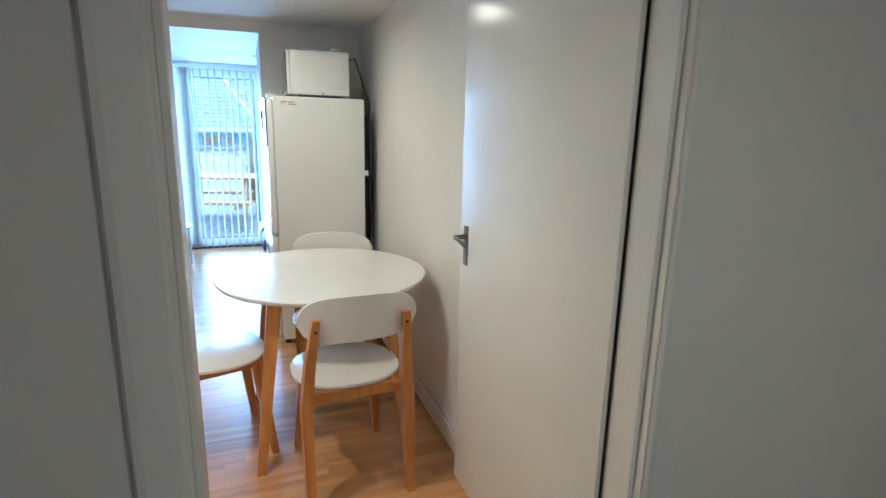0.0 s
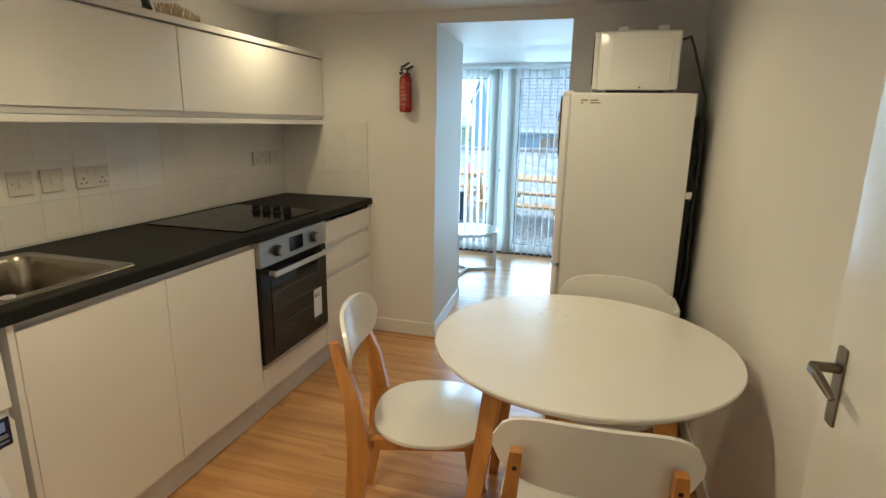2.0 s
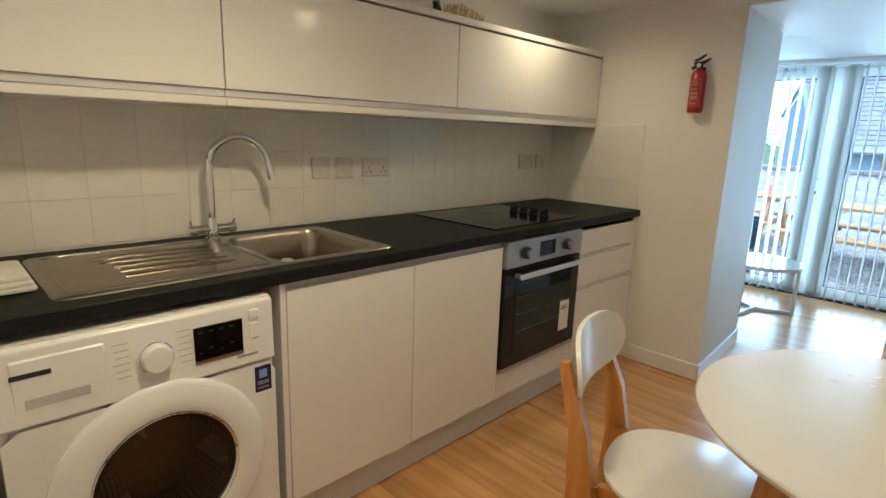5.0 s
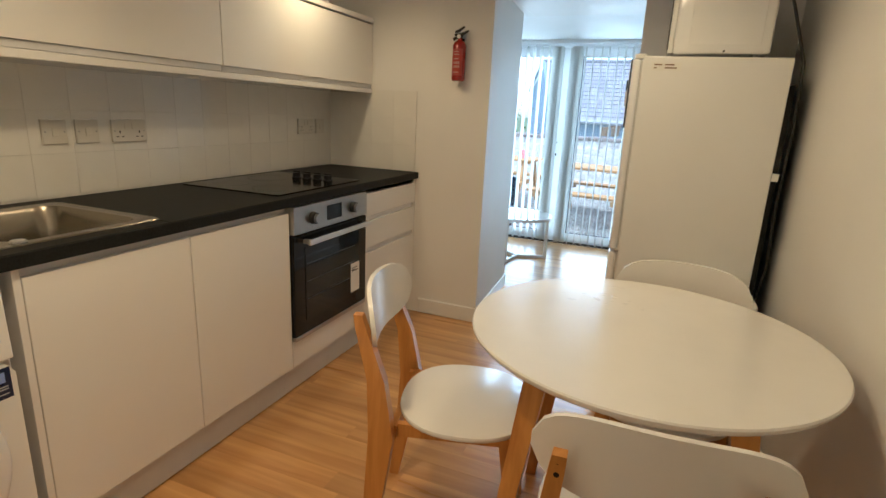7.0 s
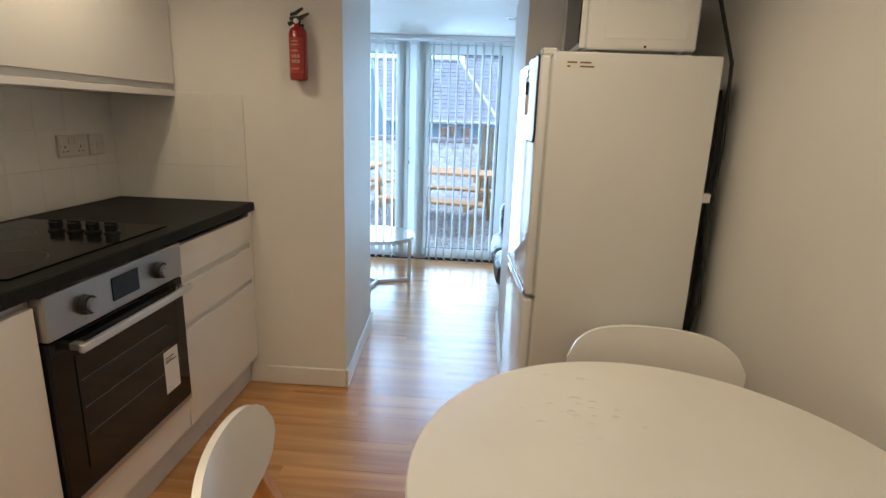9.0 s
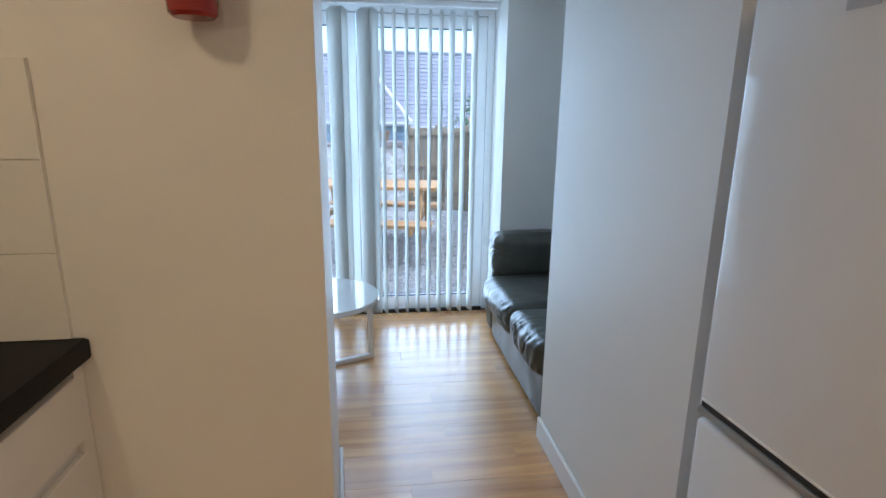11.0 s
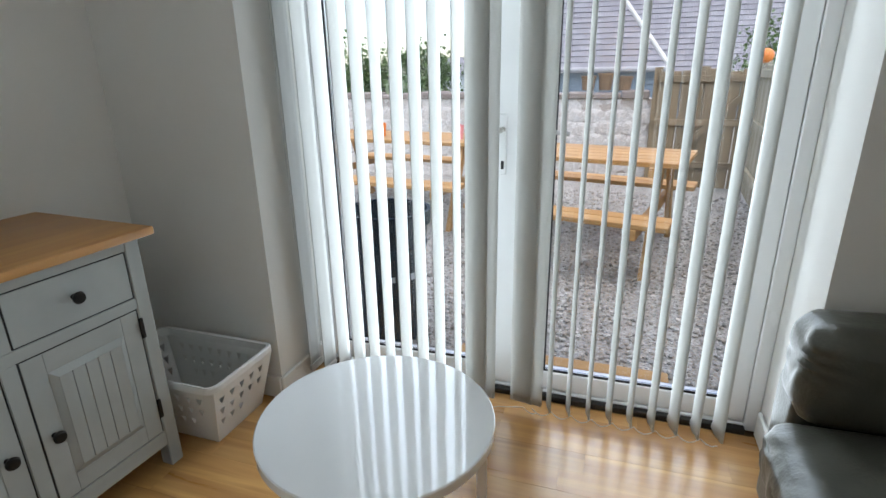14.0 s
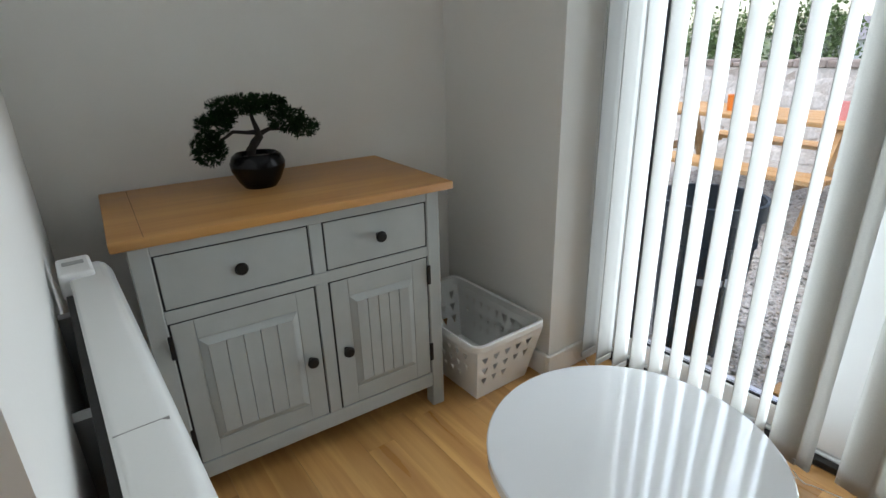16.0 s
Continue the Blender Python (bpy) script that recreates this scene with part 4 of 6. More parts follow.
for x in (FRX0 + 0.03, FRX1 - 0.05):
    for y in (FRY0 + 0.04, FRY1 - 0.04):
        part("foot", rodbm((x, y, 0), (x, y, 0.032), 0.018, 0.018, 10), BLACK, t)
part("back_coil", boxbm(FRX1 + 0.003, FRX1 + 0.028, FRY0 + 0.04, FRY1 - 0.04, 0.35, 1.42), IRON, t, "black condenser at the back")
part("cable_clip", boxbm(FRX1 + 0.001, FRX1 + 0.025, FRY0 + 0.005, FRY0 + 0.035, 1.055, 1.085), WHITEPLASTIC, t)
# whiteboard, pen and card on the fridge door
DXF = FRX0 - 0.0385
t2 = thing("magnetic_whiteboard", (FRX0, FRY0, 1.10), "small whiteboard with rounded black edge on the fridge", "whiteboard", rz=FRT)
part("rim", prism(bmesh.new(), rounded(-0.547, -0.368, 1.232, 1.508, 0.024, 5), DXF - 0.006, DXF - 0.0005, axis=0), RUBBER, t2, "black rim")
part("board", prism(bmesh.new(), rounded(-0.542, -0.373, 1.237, 1.503, 0.020, 5), DXF - 0.0075, DXF - 0.006, axis=0), GLOSSWHITE, t2)
t2 = thing("marker_pen", (FRX0, FRY0, 1.25), "white marker pen with black cap", "pen", rz=FRT)
part("barrel", rodbm((DXF - 0.008, -0.357, 1.322), (DXF - 0.008, -0.357, 1.390), 0.007, 0.007, 10), WHITEPLASTIC, t2)
part("cap", rodbm((DXF - 0.008, -0.357, 1.390), (DXF - 0.008, -0.357, 1.434), 0.0075, 0.0075, 10), BLACK, t2, "black cap")
t2 = thing("fridge_card", (FRX0, FRY0, 1.38), "teal card held by a round clip", "card", rz=FRT)
part("sheet", boxbm(DXF - 0.002, DXF - 0.0008, -0.362, -0.305, 1.415, 1.508), CARD, t2)
part("clip", rodbm((DXF - 0.002, -0.333, 1.462), (DXF - 0.010, -0.333, 1.462), 0.016, 0.014, 16), CHROME, t2, "round clip")
t2 = thing("maker_badge", (FRX0, FRY0, 1.42), "raised grey badge on the fridge door", "badge", rz=FRT)
part("plate", boxbm(DXF - 0.002, DXF - 0.0005, -0.290, -0.240, 1.440, 1.458), GREYLETTER, t2)
# power cable behind the fridge
t2 = thing("power_cable", (1.37, -0.48, 0.35), "black power cable hanging beside the fridge", "cable")
part("flex", sweep(bmesh.new(), [(1.255, -0.46, 1.745), (1.285, -0.47, 1.755), (1.305, -0.48, 1.70), (1.335, -0.49, 1.60), (1.365, -0.50, 1.50), (1.375, -0.50, 1.25), (1.372, -0.49, 0.95), (1.382, -0.50, 0.70), (1.365, -0.48, 0.55), (1.38, -0.47, 0.36)], 0.006, 8), BLACK, t2, smooth=True)

# microwave on the fridge
MZ = FRZ + 0.002
t = thing("microwave_oven", (1.08, -0.28, MZ), "white microwave oven standing on the fridge", "microwave")
part("case", boxbm(0.905, 1.250, -0.500, -0.060, MZ + 0.012, MZ + 0.262, bev=0.010, seg=3), ENAMEL, t, smooth=True)
part("side_panel", boxbm(0.960, 1.215, -0.5025, -0.5005, MZ + 0.045, MZ + 0.235, bev=0.001), ENAMEL, t)
part("front_frame", boxbm(0.885, 0.905, -0.498, -0.062, MZ + 0.014, MZ + 0.260, bev=0.004), ENAMEL, t)
part("door_glass", boxbm(0.881, 0.886, -0.490, -0.190, MZ + 0.030, MZ + 0.245, bev=0.001), BLACKGLASS, t, "black glass door")
part("screw", rodbm((1.09, -0.500, MZ + 0.022), (1.09, -0.5035, MZ + 0.022), 0.004, 0.004, 8), IRON, t)
for x in (0.94, 1.21):
    for y in (-0.46, -0.10):
        part("foot", rodbm((x, y, MZ), (x, y, MZ + 0.014), 0.012, 0.012, 10), GREYPLASTIC, t)
t = thing("plastic_tray", (1.08, -0.3, MZ + 0.262), "low white plastic tray on top of the microwave", "tray")
bm = bmesh.new()
box(bm, 0.985, 1.195, -0.47, -0.2, MZ + 0.2625, MZ + 0.268, bev=0.002)
box(bm, 0.985, 1.025, -0.47, -0.2, MZ + 0.268, MZ + 0.284, bev=0.005, seg=2)
box(bm, 1.150, 1.195, -0.47, -0.2, MZ + 0.268, MZ + 0.286, bev=0.005, seg=2)
part("tray_shell", bm, WHITEPLASTIC, t)

# bin by the fridge
t = thing("waste_bin", (1.19, -0.72, 0), "white swing-top bin lined with a black bag", "bin")
BC = (1.162, -0.700)
bm = bmesh.new()
prism(bm, rounded(BC[0] - 0.15, BC[0] + 0.15, BC[1] - 0.125, BC[1] + 0.125, 0.06, 6), 0.0, 0.53)
part("bucket", bm, WHITEPLASTIC, t, smooth=True)
bm = bmesh.new()
ol = rounded(BC[0] - 0.165, BC[0] + 0.165, BC[1] - 0.140, BC[1] + 0.140, 0.07, 8)
rows = []
for z, g in ((0.36, 0.97), (0.43, 1.09), (0.50, 1.17), (0.555, 1.10), (0.584, 0.96)):
    rows.append([bm.verts.new((BC[0] + (x - BC[0]) * (g + random.uniform(-0.025, 0.025)), BC[1] + (y - BC[1]) * (g + random.uniform(-0.03, 0.03)), z + random.uniform(-0.012, 0.012) * (z < 0.56))) for x, y in ol])
for a, b in zip(rows, rows[1:]):
    for i in range(len(a)):
        bm.faces.new((a[i], a[(i + 1) % len(a)], b[(i + 1) % len(a)], b[i]))
part("bin_bag", bm, BAG, t, "crumpled black bag edge", smooth=True)
bm = bmesh.new()
prism(bm, rounded(BC[0] - 0.168, BC[0] + 0.168, BC[1] - 0.140, BC[1] + 0.140, 0.07, 8), 0.582, 0.616)
part("lid", bevelled(bm, 0.008, 2), WHITEPLASTIC, t, "white rounded lid", smooth=True)


# round table
TC, TZ, TR = (0.935, -1.545), 0.735, 0.445
t = thing("round_table", (TC[0], TC[1], 0), "round white lacquered dining table with honey beech legs", "table")
bm = bmesh.new()
lathe(bm, [(0, -0.022), (TR - 0.022, -0.022), (TR - 0.010, -0.020), (TR - 0.002, -0.012), (TR, -0.004), (TR - 0.003, 0.0), (0, 0.0)], 96, (TC[0], TC[1], TZ))
part("tabletop", bm, TABLEWHITE, t, smooth=True)
for sx in (-1, 1):
    for sy in (-1, 1):
        a = Vector((TC[0] + sx * 0.215, TC[1] + sy * 0.215, TZ - 0.023))
        b = Vector((TC[0] + sx * 0.300, TC[1] + sy * 0.300, 0.0))
        bm = bmesh.new()
        vs = []
        for p, w in ((b, 0.017), (a, 0.028)):
            vs.append([bm.verts.new(p + Vector((dx * w, dy * w, 0))) for dx, dy in ((-1, -1), (1, -1), (1, 1), (-1, 1))])
        bm.faces.new(vs[0][::-1])
        bm.faces.new(vs[1])
        for i in range(4):
            bm.faces.new((vs[0][i], vs[0][(i + 1) % 4], vs[1][(i + 1) % 4], vs[1][i]))
        part("leg", bevelled(bm, 0.006, 2, 30), BEECH, t, smooth=True)
for s in (-1, 1):
    part("apron", boxbm(TC[0] - 0.2, TC[0] + 0.2, TC[1] + s * 0.215 - 0.010, TC[1] + s * 0.215 + 0.010, TZ - 0.075, TZ - 0.0225), BEECH, t)
    part("apron", boxbm(TC[0] + s * 0.215 - 0.010, TC[0] + s * 0.215 + 0.010, TC[1] - 0.2, TC[1] + 0.2, TZ - 0.075, TZ - 0.0225), BEECH, t)
# spilt drops
rng = random.Random(5)
DROP = surf("wet_white", (0.84, 0.83, 0.80), 0.05, var=0.01, bump=0, coat=1.0, rvar=0.02)
for i in range(22):
    x, y = 0.80 + rng.gauss(0, 0.06), -1.33 + rng.gauss(0, 0.055)
    r = rng.uniform(0.003, 0.009)
    t2 = thing("water_drop", (x, y, TZ), "clear spilt water drop on the table", "drop", "spilt drops")
    bm = bmesh.new()
    lathe(bm, [(0, r * 0.22), (r * 0.6, r * 0.18), (r, 0.0002), (0, 0.0002)], 14, (0, 0, 0))
    bmesh.ops.scale(bm, vec=(1 + rng.random() * 0.8, 1, 1), verts=bm.verts)
    part("bead", bm, DROP, t2, smooth=True, place=False)


def chair():
    """Facing +y: a round white seat, a curved white back and honey beech legs."""
    t = thing("dining_chair", (0, 0, 0), "white dining chair with honey beech legs beside the table", "chair", "chairs round the table")
    bm = bmesh.new()
    out = []
    for i in range(40):
        a = 2 * math.pi * i / 40
        ca, sa = math.cos(a), math.sin(a)
        out.append((0.208 * math.copysign(abs(ca) ** 0.85, ca), 0.195 * math.copysign(abs(sa) ** 0.85, sa) + 0.01))
    prism(bm, out, 0.425, 0.441)
    part("seat", bevelled(bm, 0.005, 2), TABLEWHITE, t, smooth=True, place=False)
    # curved backrest with rounded ends
    bm = bmesh.new()
    NX, NZ = 22, 8
    grid = {}
    for side in (0, 1):
        for i in range(NX + 1):
            u = -1 + 2 * i / NX
            half = 0.078 * (1 - abs(u) ** 5) ** 0.5 if abs(u) < 1 else 0.0
            half = max(half, 0.012)
            for j in range(NZ + 1):
                w = -1 + 2 * j / NZ
                x = u * 0.210
                z = 0.715 + half * w + 0.012 * (1 - u * u) * (w > 0) * w
                y = -0.215 - 0.045 * (1 - u * u) - 0.12 * (z - 0.715) - (0.012 if side else 0.0)
                grid[side, i, j] = bm.verts.new((x, y, z))
    for side in (0, 1):
        for i in range(NX):
            for j in range(NZ):
                bm.faces.new((grid[side, i, j], grid[side, i + 1, j], grid[side, i + 1, j + 1], grid[side, i, j + 1]))
    for i in range(NX):
        for j in (0, NZ):
            bm.faces.new((grid[0, i, j], grid[0, i + 1, j], grid[1, i + 1, j], grid[1, i, j]))
    for j in range(NZ):
        for i in (0, NX):
            bm.faces.new((grid[0, i, j], grid[0, i, j + 1], grid[1, i, j + 1], grid[1, i, j]))
    bmesh.ops.recalc_face_normals(bm, faces=bm.faces)
    part("backrest", bm, TABLEWHITE, t, smooth=True, place=False)
    for s in (-1, 1):
        # rear leg, bent, from the floor to the back
        bm = bmesh.new()
        st = [(-0.235, 0.0, 0.014, 0.016), (-0.205, 0.20, 0.017, 0.026), (-0.185, 0.40, 0.019, 0.034), (-0.205, 0.56, 0.017, 0.024), (-0.252, 0.70, 0.014, 0.015), (-0.262, 0.735, 0.012, 0.012)]
        rings = []
        for y, z, wx, wy in st:
            x = s * (0.185 - 0.03 * max(0.0, (z - 0.4) / 0.335))
            rings.append([bm.verts.new((x + dx * wx, y - 0.016 + dy * wy, z)) for dx, dy in ((-1, -1), (1, -1), (1, 1), (-1, 1))])
        bm.faces.new(rings[0][::-1])
        bm.faces.new(rings[-1])
        for a, b in zip(rings, rings[1:]):
            for i in range(4):
                bm.faces.new((a[i], a[(i + 1) % 4], b[(i + 1) % 4], b[i]))
        part("leg", bevelled(bm, 0.006, 2, 30), BEECH, t, smooth=True, place=False)
        for z in (0.695, 0.722):
            part("screw", rodbm((s * 0.157, -0.278 - 0.12 * (z - 0.70), z), (s * 0.157, -0.284 - 0.12 * (z - 0.70), z), 0.005, 0.005, 10), IRON, t, place=False)
        bm = bmesh.new()
        rings = []
        for y, x, z, w in ((0.19, 0.175, 0.0, 0.014), (0.135, 0.14, 0.424, 0.022)):
            rings.append([bm.verts.new((s * x + dx * w, y + dy * w, z)) for dx, dy in ((-1, -1), (1, -1), (1, 1), (-1, 1))])
        bm.faces.new(rings[0][::-1])
        bm.faces.new(rings[1])
        for i in range(4):
            bm.faces.new((rings[0][i], rings[0][(i + 1) % 4], rings[1][(i + 1) % 4], rings[1][i]))
        part("leg", bevelled(bm, 0.005, 2, 30), BEECH, t, smooth=True, place=False)
        bm = bmesh.new()
        prism(bm, [(-0.19, 0.385), (0.15, 0.395), (0.16, 0.424), (-0.20, 0.424)], s * 0.15 - 0.010, s * 0.15 + 0.010, axis=0)
        part("seat_rail", bm, BEECH, t, place=False)
    part("seat_rail", boxbm(-0.15, 0.15, 0.115, 0.135, 0.39, 0.424), BEECH, t, place=False)
    part("seat_rail", boxbm(-0.17, 0.17, -0.185, -0.165, 0.385, 0.424), BEECH, t, place=False)
    return t


first = chair()
first.matrix_basis = pose(0.970, -1.875, 0, 0, 0, 3)
copy_thing(first, pose(0.470, -1.585, 0, 0, 0, -77))
copy_thing(first, pose(1.018, -1.305, 0, 0, 0, 174))

# hall door, standing open against the wall
t = thing("door_1", (1.388, -2.930, 0), "white gloss painted flush door standing wide open", "door", kind="structure", rz=91.0)
part("door_leaf", boxbm(0.0, 0.838, -0.020, 0.018, 0.006, 1.935, bev=0.002), GLOSSPAINT, t, place=False)
for s, y0 in ((1, 0.018),):
    pl = part("handle_plate", prism(bmesh.new(), rounded(0.773, 0.803, 0.882, 1.022, 0.004, 3), y0, y0 + 0.004, axis=1), NICKEL, t, "tarnished metal backplate", place=False)
    bm = rodbm((0.788, y0 + 0.004, 0.984), (0.788, y0 + 0.045, 0.984), 0.009, 0.008, 14)
    sweep(bm, [(0.788, y0 + 0.042, 0.984), (0.773, y0 + 0.047, 0.984), (0.751, y0 + 0.047, 0.983), (0.711, y0 + 0.046, 0.974), (0.699, y0 + 0.044, 0.968)], [0.007, 0.008, 0.008, 0.007, 0.005], 12, 0.8)
    part("lever_handle", bm, NICKEL, t, "tarnished lever handle", smooth=True, place=False)
    part("latch", boxbm(0.8381, 0.845, -0.008, 0.008, 0.985, 1.005, bev=0.002), NICKEL, t, place=False)
# black strip paints the shade of the hinge-side gap
part("smoke_seal", boxbm(-0.002, -0.0001, -0.003, 0.006, 0.01, 1.93), RUBBER, t, "black strip painting the dark hinge gap in the door edge", place=False)
for z in (0.25, 1.70):
    part("hinge", rodbm((-0.004, 0.018, z), (-0.004, 0.018, z + 0.09), 0.006, 0.006, 10), NICKEL, t, place=False)

# kitchen downlights
for i, (x, y) in enumerate(DOWNLIGHTS):
    t = thing("downlight", (x, y, KTOP), "recessed round ceiling downlight, lit warm", "light", "kitchen downlights")
    bm = bmesh.new()
    lathe(bm, [(0.028, -0.001), (0.030, -0.006), (0.040, -0.004), (0.042, -0.0005)], 32, (x, y, KTOP))
    part("bezel", bm, STEEL, t, smooth=True)
    bm = bmesh.new()
    lathe(bm, [(0, -0.0012), (0.028, -0.0012)], 24, (x, y, KTOP))
    part("lamp_face", bm, GLOW, t, "glowing lamp face")
    ld = bpy.data.lights.new("downlight_beam", 'SPOT')
    ld.energy, ld.color, ld.spot_size, ld.spot_blend, ld.shadow_soft_size = KITCHEN_W[i], (1.0, 0.655, 0.325), radians(172), 0.8, 0.07
    lo = new("downlight_beam", ld)
    lo.matrix_world = look((x, y, KTOP - 0.012), (x, y, 0))

# hall downlight behind the doorway
HALL_W = 5.6
t = thing("hall_downlight", (1.25, -4.25, 2.2), "recessed round ceiling downlight in the hall", "light")
bm = bmesh.new()
lathe(bm, [(0.028, -0.001), (0.030, -0.006), (0.040, -0.004), (0.042, -0.0005)], 32, (1.25, -4.25, 2.2))
part("bezel", bm, STEEL, t, smooth=True)
bm = bmesh.new()
lathe(bm, [(0, -0.0012), (0.028, -0.0012)], 24, (1.25, -4.25, 2.2))
part("lamp_face", bm, GLOW, t, "glowing lamp face")
ld = bpy.data.lights.new("hall_beam", 'SPOT')
ld.energy, ld.color, ld.spot_size, ld.spot_blend, ld.shadow_soft_size = HALL_W, (1.0, 0.68, 0.38), radians(165), 1.0, 0.03
new("hall_beam", ld).matrix_world = look((1.25, -4.25, 2.188), (1.25, -4.25, 0))


# ---------- patio doors and blinds ----------
FY0, FY1 = 2.475, 2.545
GX = 0.005
t = thing("patio_doors", (GX, 2.51, 0), "white plastic-framed glazed double patio doors, closed", "patio doors", kind="structure")
bm = bmesh.new()
box(bm, RX0 + 0.001, RX0 + 0.045, FY0, FY1, 0.0, LTOP - 0.002, bev=0.003)
box(bm, RX1 - 0.045, RX1 - 0.001, FY0, FY1, 0.0, LTOP - 0.002, bev=0.003)
box(bm, RX0 + 0.045, RX1 - 0.045, FY0, FY1, LTOP - 0.055, LTOP - 0.002, bev=0.003)
box(bm, RX0 + 0.045, RX1 - 0.045, FY0, FY1, 0.0, 0.028, bev=0.003)
part("window_frame", bm, PVC, t)
part("threshold", boxbm(RX0 + 0.045, RX1 - 0.045, FY0 - 0.03, FY0 - 0.001, 0.001, 0.022, bev=0.002), BLACK, t, "black weather sill")
for x0, x1, sa, sb in ((RX0 + 0.047, GX - 0.002, 0.076, 0.112), (GX + 0.002, RX1 - 0.047, 0.112, 0.076)):
    bm = bmesh.new()
    z0, z1 = 0.032, LTOP - 0.058
    box(bm, x0, x0 + sa, FY0 + 0.004, FY1 - 0.004, z0, z1, bev=0.005, seg=2)
    box(bm, x1 - sb, x1, FY0 + 0.004, FY1 - 0.004, z0, z1, bev=0.005, seg=2)
    box(bm, x0 + sa - 0.004, x1 - sb + 0.004, FY0 + 0.005, FY1 - 0.005, z0, z0 + 0.075, bev=0.005, seg=2)
    box(bm, x0 + sa - 0.004, x1 - sb + 0.004, FY0 + 0.005, FY1 - 0.005, z1 - 0.075, z1, bev=0.005, seg=2)
    lf = part("door_leaf", bm, PVC, t)
    g = part("pane", boxbm(x0 + sa + 0.001, x1 - sb - 0.001, 2.508, 2.514, z0 + 0.076, z1 - 0.076), GLASS, lf, "clear glass")
    g.visible_shadow = False
    bm = bmesh.new()
    gx0, gx1, gz0, gz1 = x0 + sa + 0.0005, x1 - sb - 0.0005, z0 + 0.0755, z1 - 0.0755
    for b in ((gx0, gx0 + 0.006, gz0, gz1), (gx1 - 0.006, gx1, gz0, gz1), (gx0 + 0.006, gx1 - 0.006, gz0, gz0 + 0.006), (gx0 + 0.006, gx1 - 0.006, gz1 - 0.006, gz1)):
        box(bm, b[0], b[1], FY0 + 0.012, FY0 + 0.020, b[2], b[3])
    part("gasket", bm, RUBBER, lf, "black rubber gasket")
for s in (-1, 1):
    x = GX + s * 0.058
    h = part("handle_plate", boxbm(x - 0.013, x + 0.013, FY0 - 0.006, FY0 + 0.004, 0.865, 1.07, bev=0.004, seg=2), PVC, t, "white handle backplate")
    bm = rodbm((x, FY0 - 0.006, 1.02), (x, FY0 - 0.045, 1.02), 0.009, 0.009, 12)
    sweep(bm, [(x, FY0 - 0.043, 1.02), (x + s * 0.02, FY0 - 0.047, 1.022), (x + s * 0.11, FY0 - 0.046, 1.012)], [0.009, 0.009, 0.007], 10)
    # grey steel puts the lever's backlit shade into its colour
    part("lever_handle", bm, STEEL, h, "lever handle coloured grey for its backlit shade", smooth=True)
    part("keyhole", boxbm(x - 0.005, x + 0.005, FY0 - 0.0075, FY0 - 0.006, 0.885, 0.913), BLACK, h, "lock cylinder")

BY = 2.36
blind = thing("vertical_blind", (0, BY, LTOP - 0.034), "white vertical blind with its slats turned open", "blind")
part("headrail", boxbm(RX0 + 0.012, RX1 - 0.012, BY - 0.022, BY + 0.022, LTOP - 0.034, LTOP - 0.001, bev=0.003), PVC, blind, "white headrail")
rng = random.Random(11)


def slat_mesh():
    bm = bmesh.new()
    n = 6
    lo, hi = [], []
    for i in range(n + 1):
        u = -0.0445 + 0.089 * i / n
        lo.append((u, 0.010 * (1 - (2 * i / n - 1) ** 2)))
    vs = {}
    for side in (0, 1):
        for k, z in enumerate((0.045, 0.09, LTOP - 0.07, LTOP - 0.05)):
            for i, (u, c) in enumerate(lo):
                w = 0.35 if k == 3 else 1.0
                vs[side, k, i] = bm.verts.new((u * w, c * w + 0.0012 * side, z))
    for side in (0, 1):
        for k in range(3):
            for i in range(n):
                bm.faces.new((vs[side, k, i], vs[side, k, i + 1], vs[side, k + 1, i + 1], vs[side, k + 1, i]))
    for k in range(3):
        for i in (0, n):
            bm.faces.new((vs[0, k, i], vs[0, k + 1, i], vs[1, k + 1, i], vs[1, k, i]))
    for i in range(n):
        for k in (0, 3):
            bm.faces.new((vs[0, k, i], vs[0, k, i + 1], vs[1, k, i + 1], vs[1, k, i]))
    bmesh.ops.recalc_face_normals(bm, faces=bm.faces)
    for f in bm.faces:
        f.smooth = True
    me = bpy.data.meshes.new("slat")
    bm.to_mesh(me)
    bm.free()
    me.materials.append(BLIND)
    return me


def weight_mesh():
    bm = boxbm(-0.043, 0.043, -0.002, 0.006, 0.040, 0.062, bev=0.002)
    me = bpy.data.meshes.new("bottom_weight")
    bm.to_mesh(me)
    bm.free()
    me.materials.append(BLIND)
    return me


SLAT, WEIGHT = slat_mesh(), weight_mesh()
SLATS = [RX0 + 0.035 + 0.0695 * i for i in range(23)]
SLATS[11], SLATS[12] = SLATS[11] - 0.036, SLATS[12] + 0.036   # parted over the meeting stiles
for i, x in enumerate(SLATS):
    b = new("slat", SLAT)
    b.parent = blind
    b.matrix_basis = pose(x, 0, 0.034 - LTOP, rng.uniform(-0.15, 0.15), rng.uniform(-0.15, 0.15), (166 if abs(x + 0.01) < 0.12 else 88 if x < 0 else 101) + rng.uniform(-4, 4))
    w = new("bottom_weight", WEIGHT)
    w.parent = b
pts = []
for i in range(len(SLATS) - 1):
    for k in range(4):
        u = k / 4
        pts.append((SLATS[i] + 0.0695 * u + 0.013, BY - 0.042, 0.046 - 0.022 * math.sin(math.pi * u)))
part("bead_chain", sweep(bmesh.new(), pts, 0.0016, 5), WHITEPLASTIC, blind, "thin white bead chain")
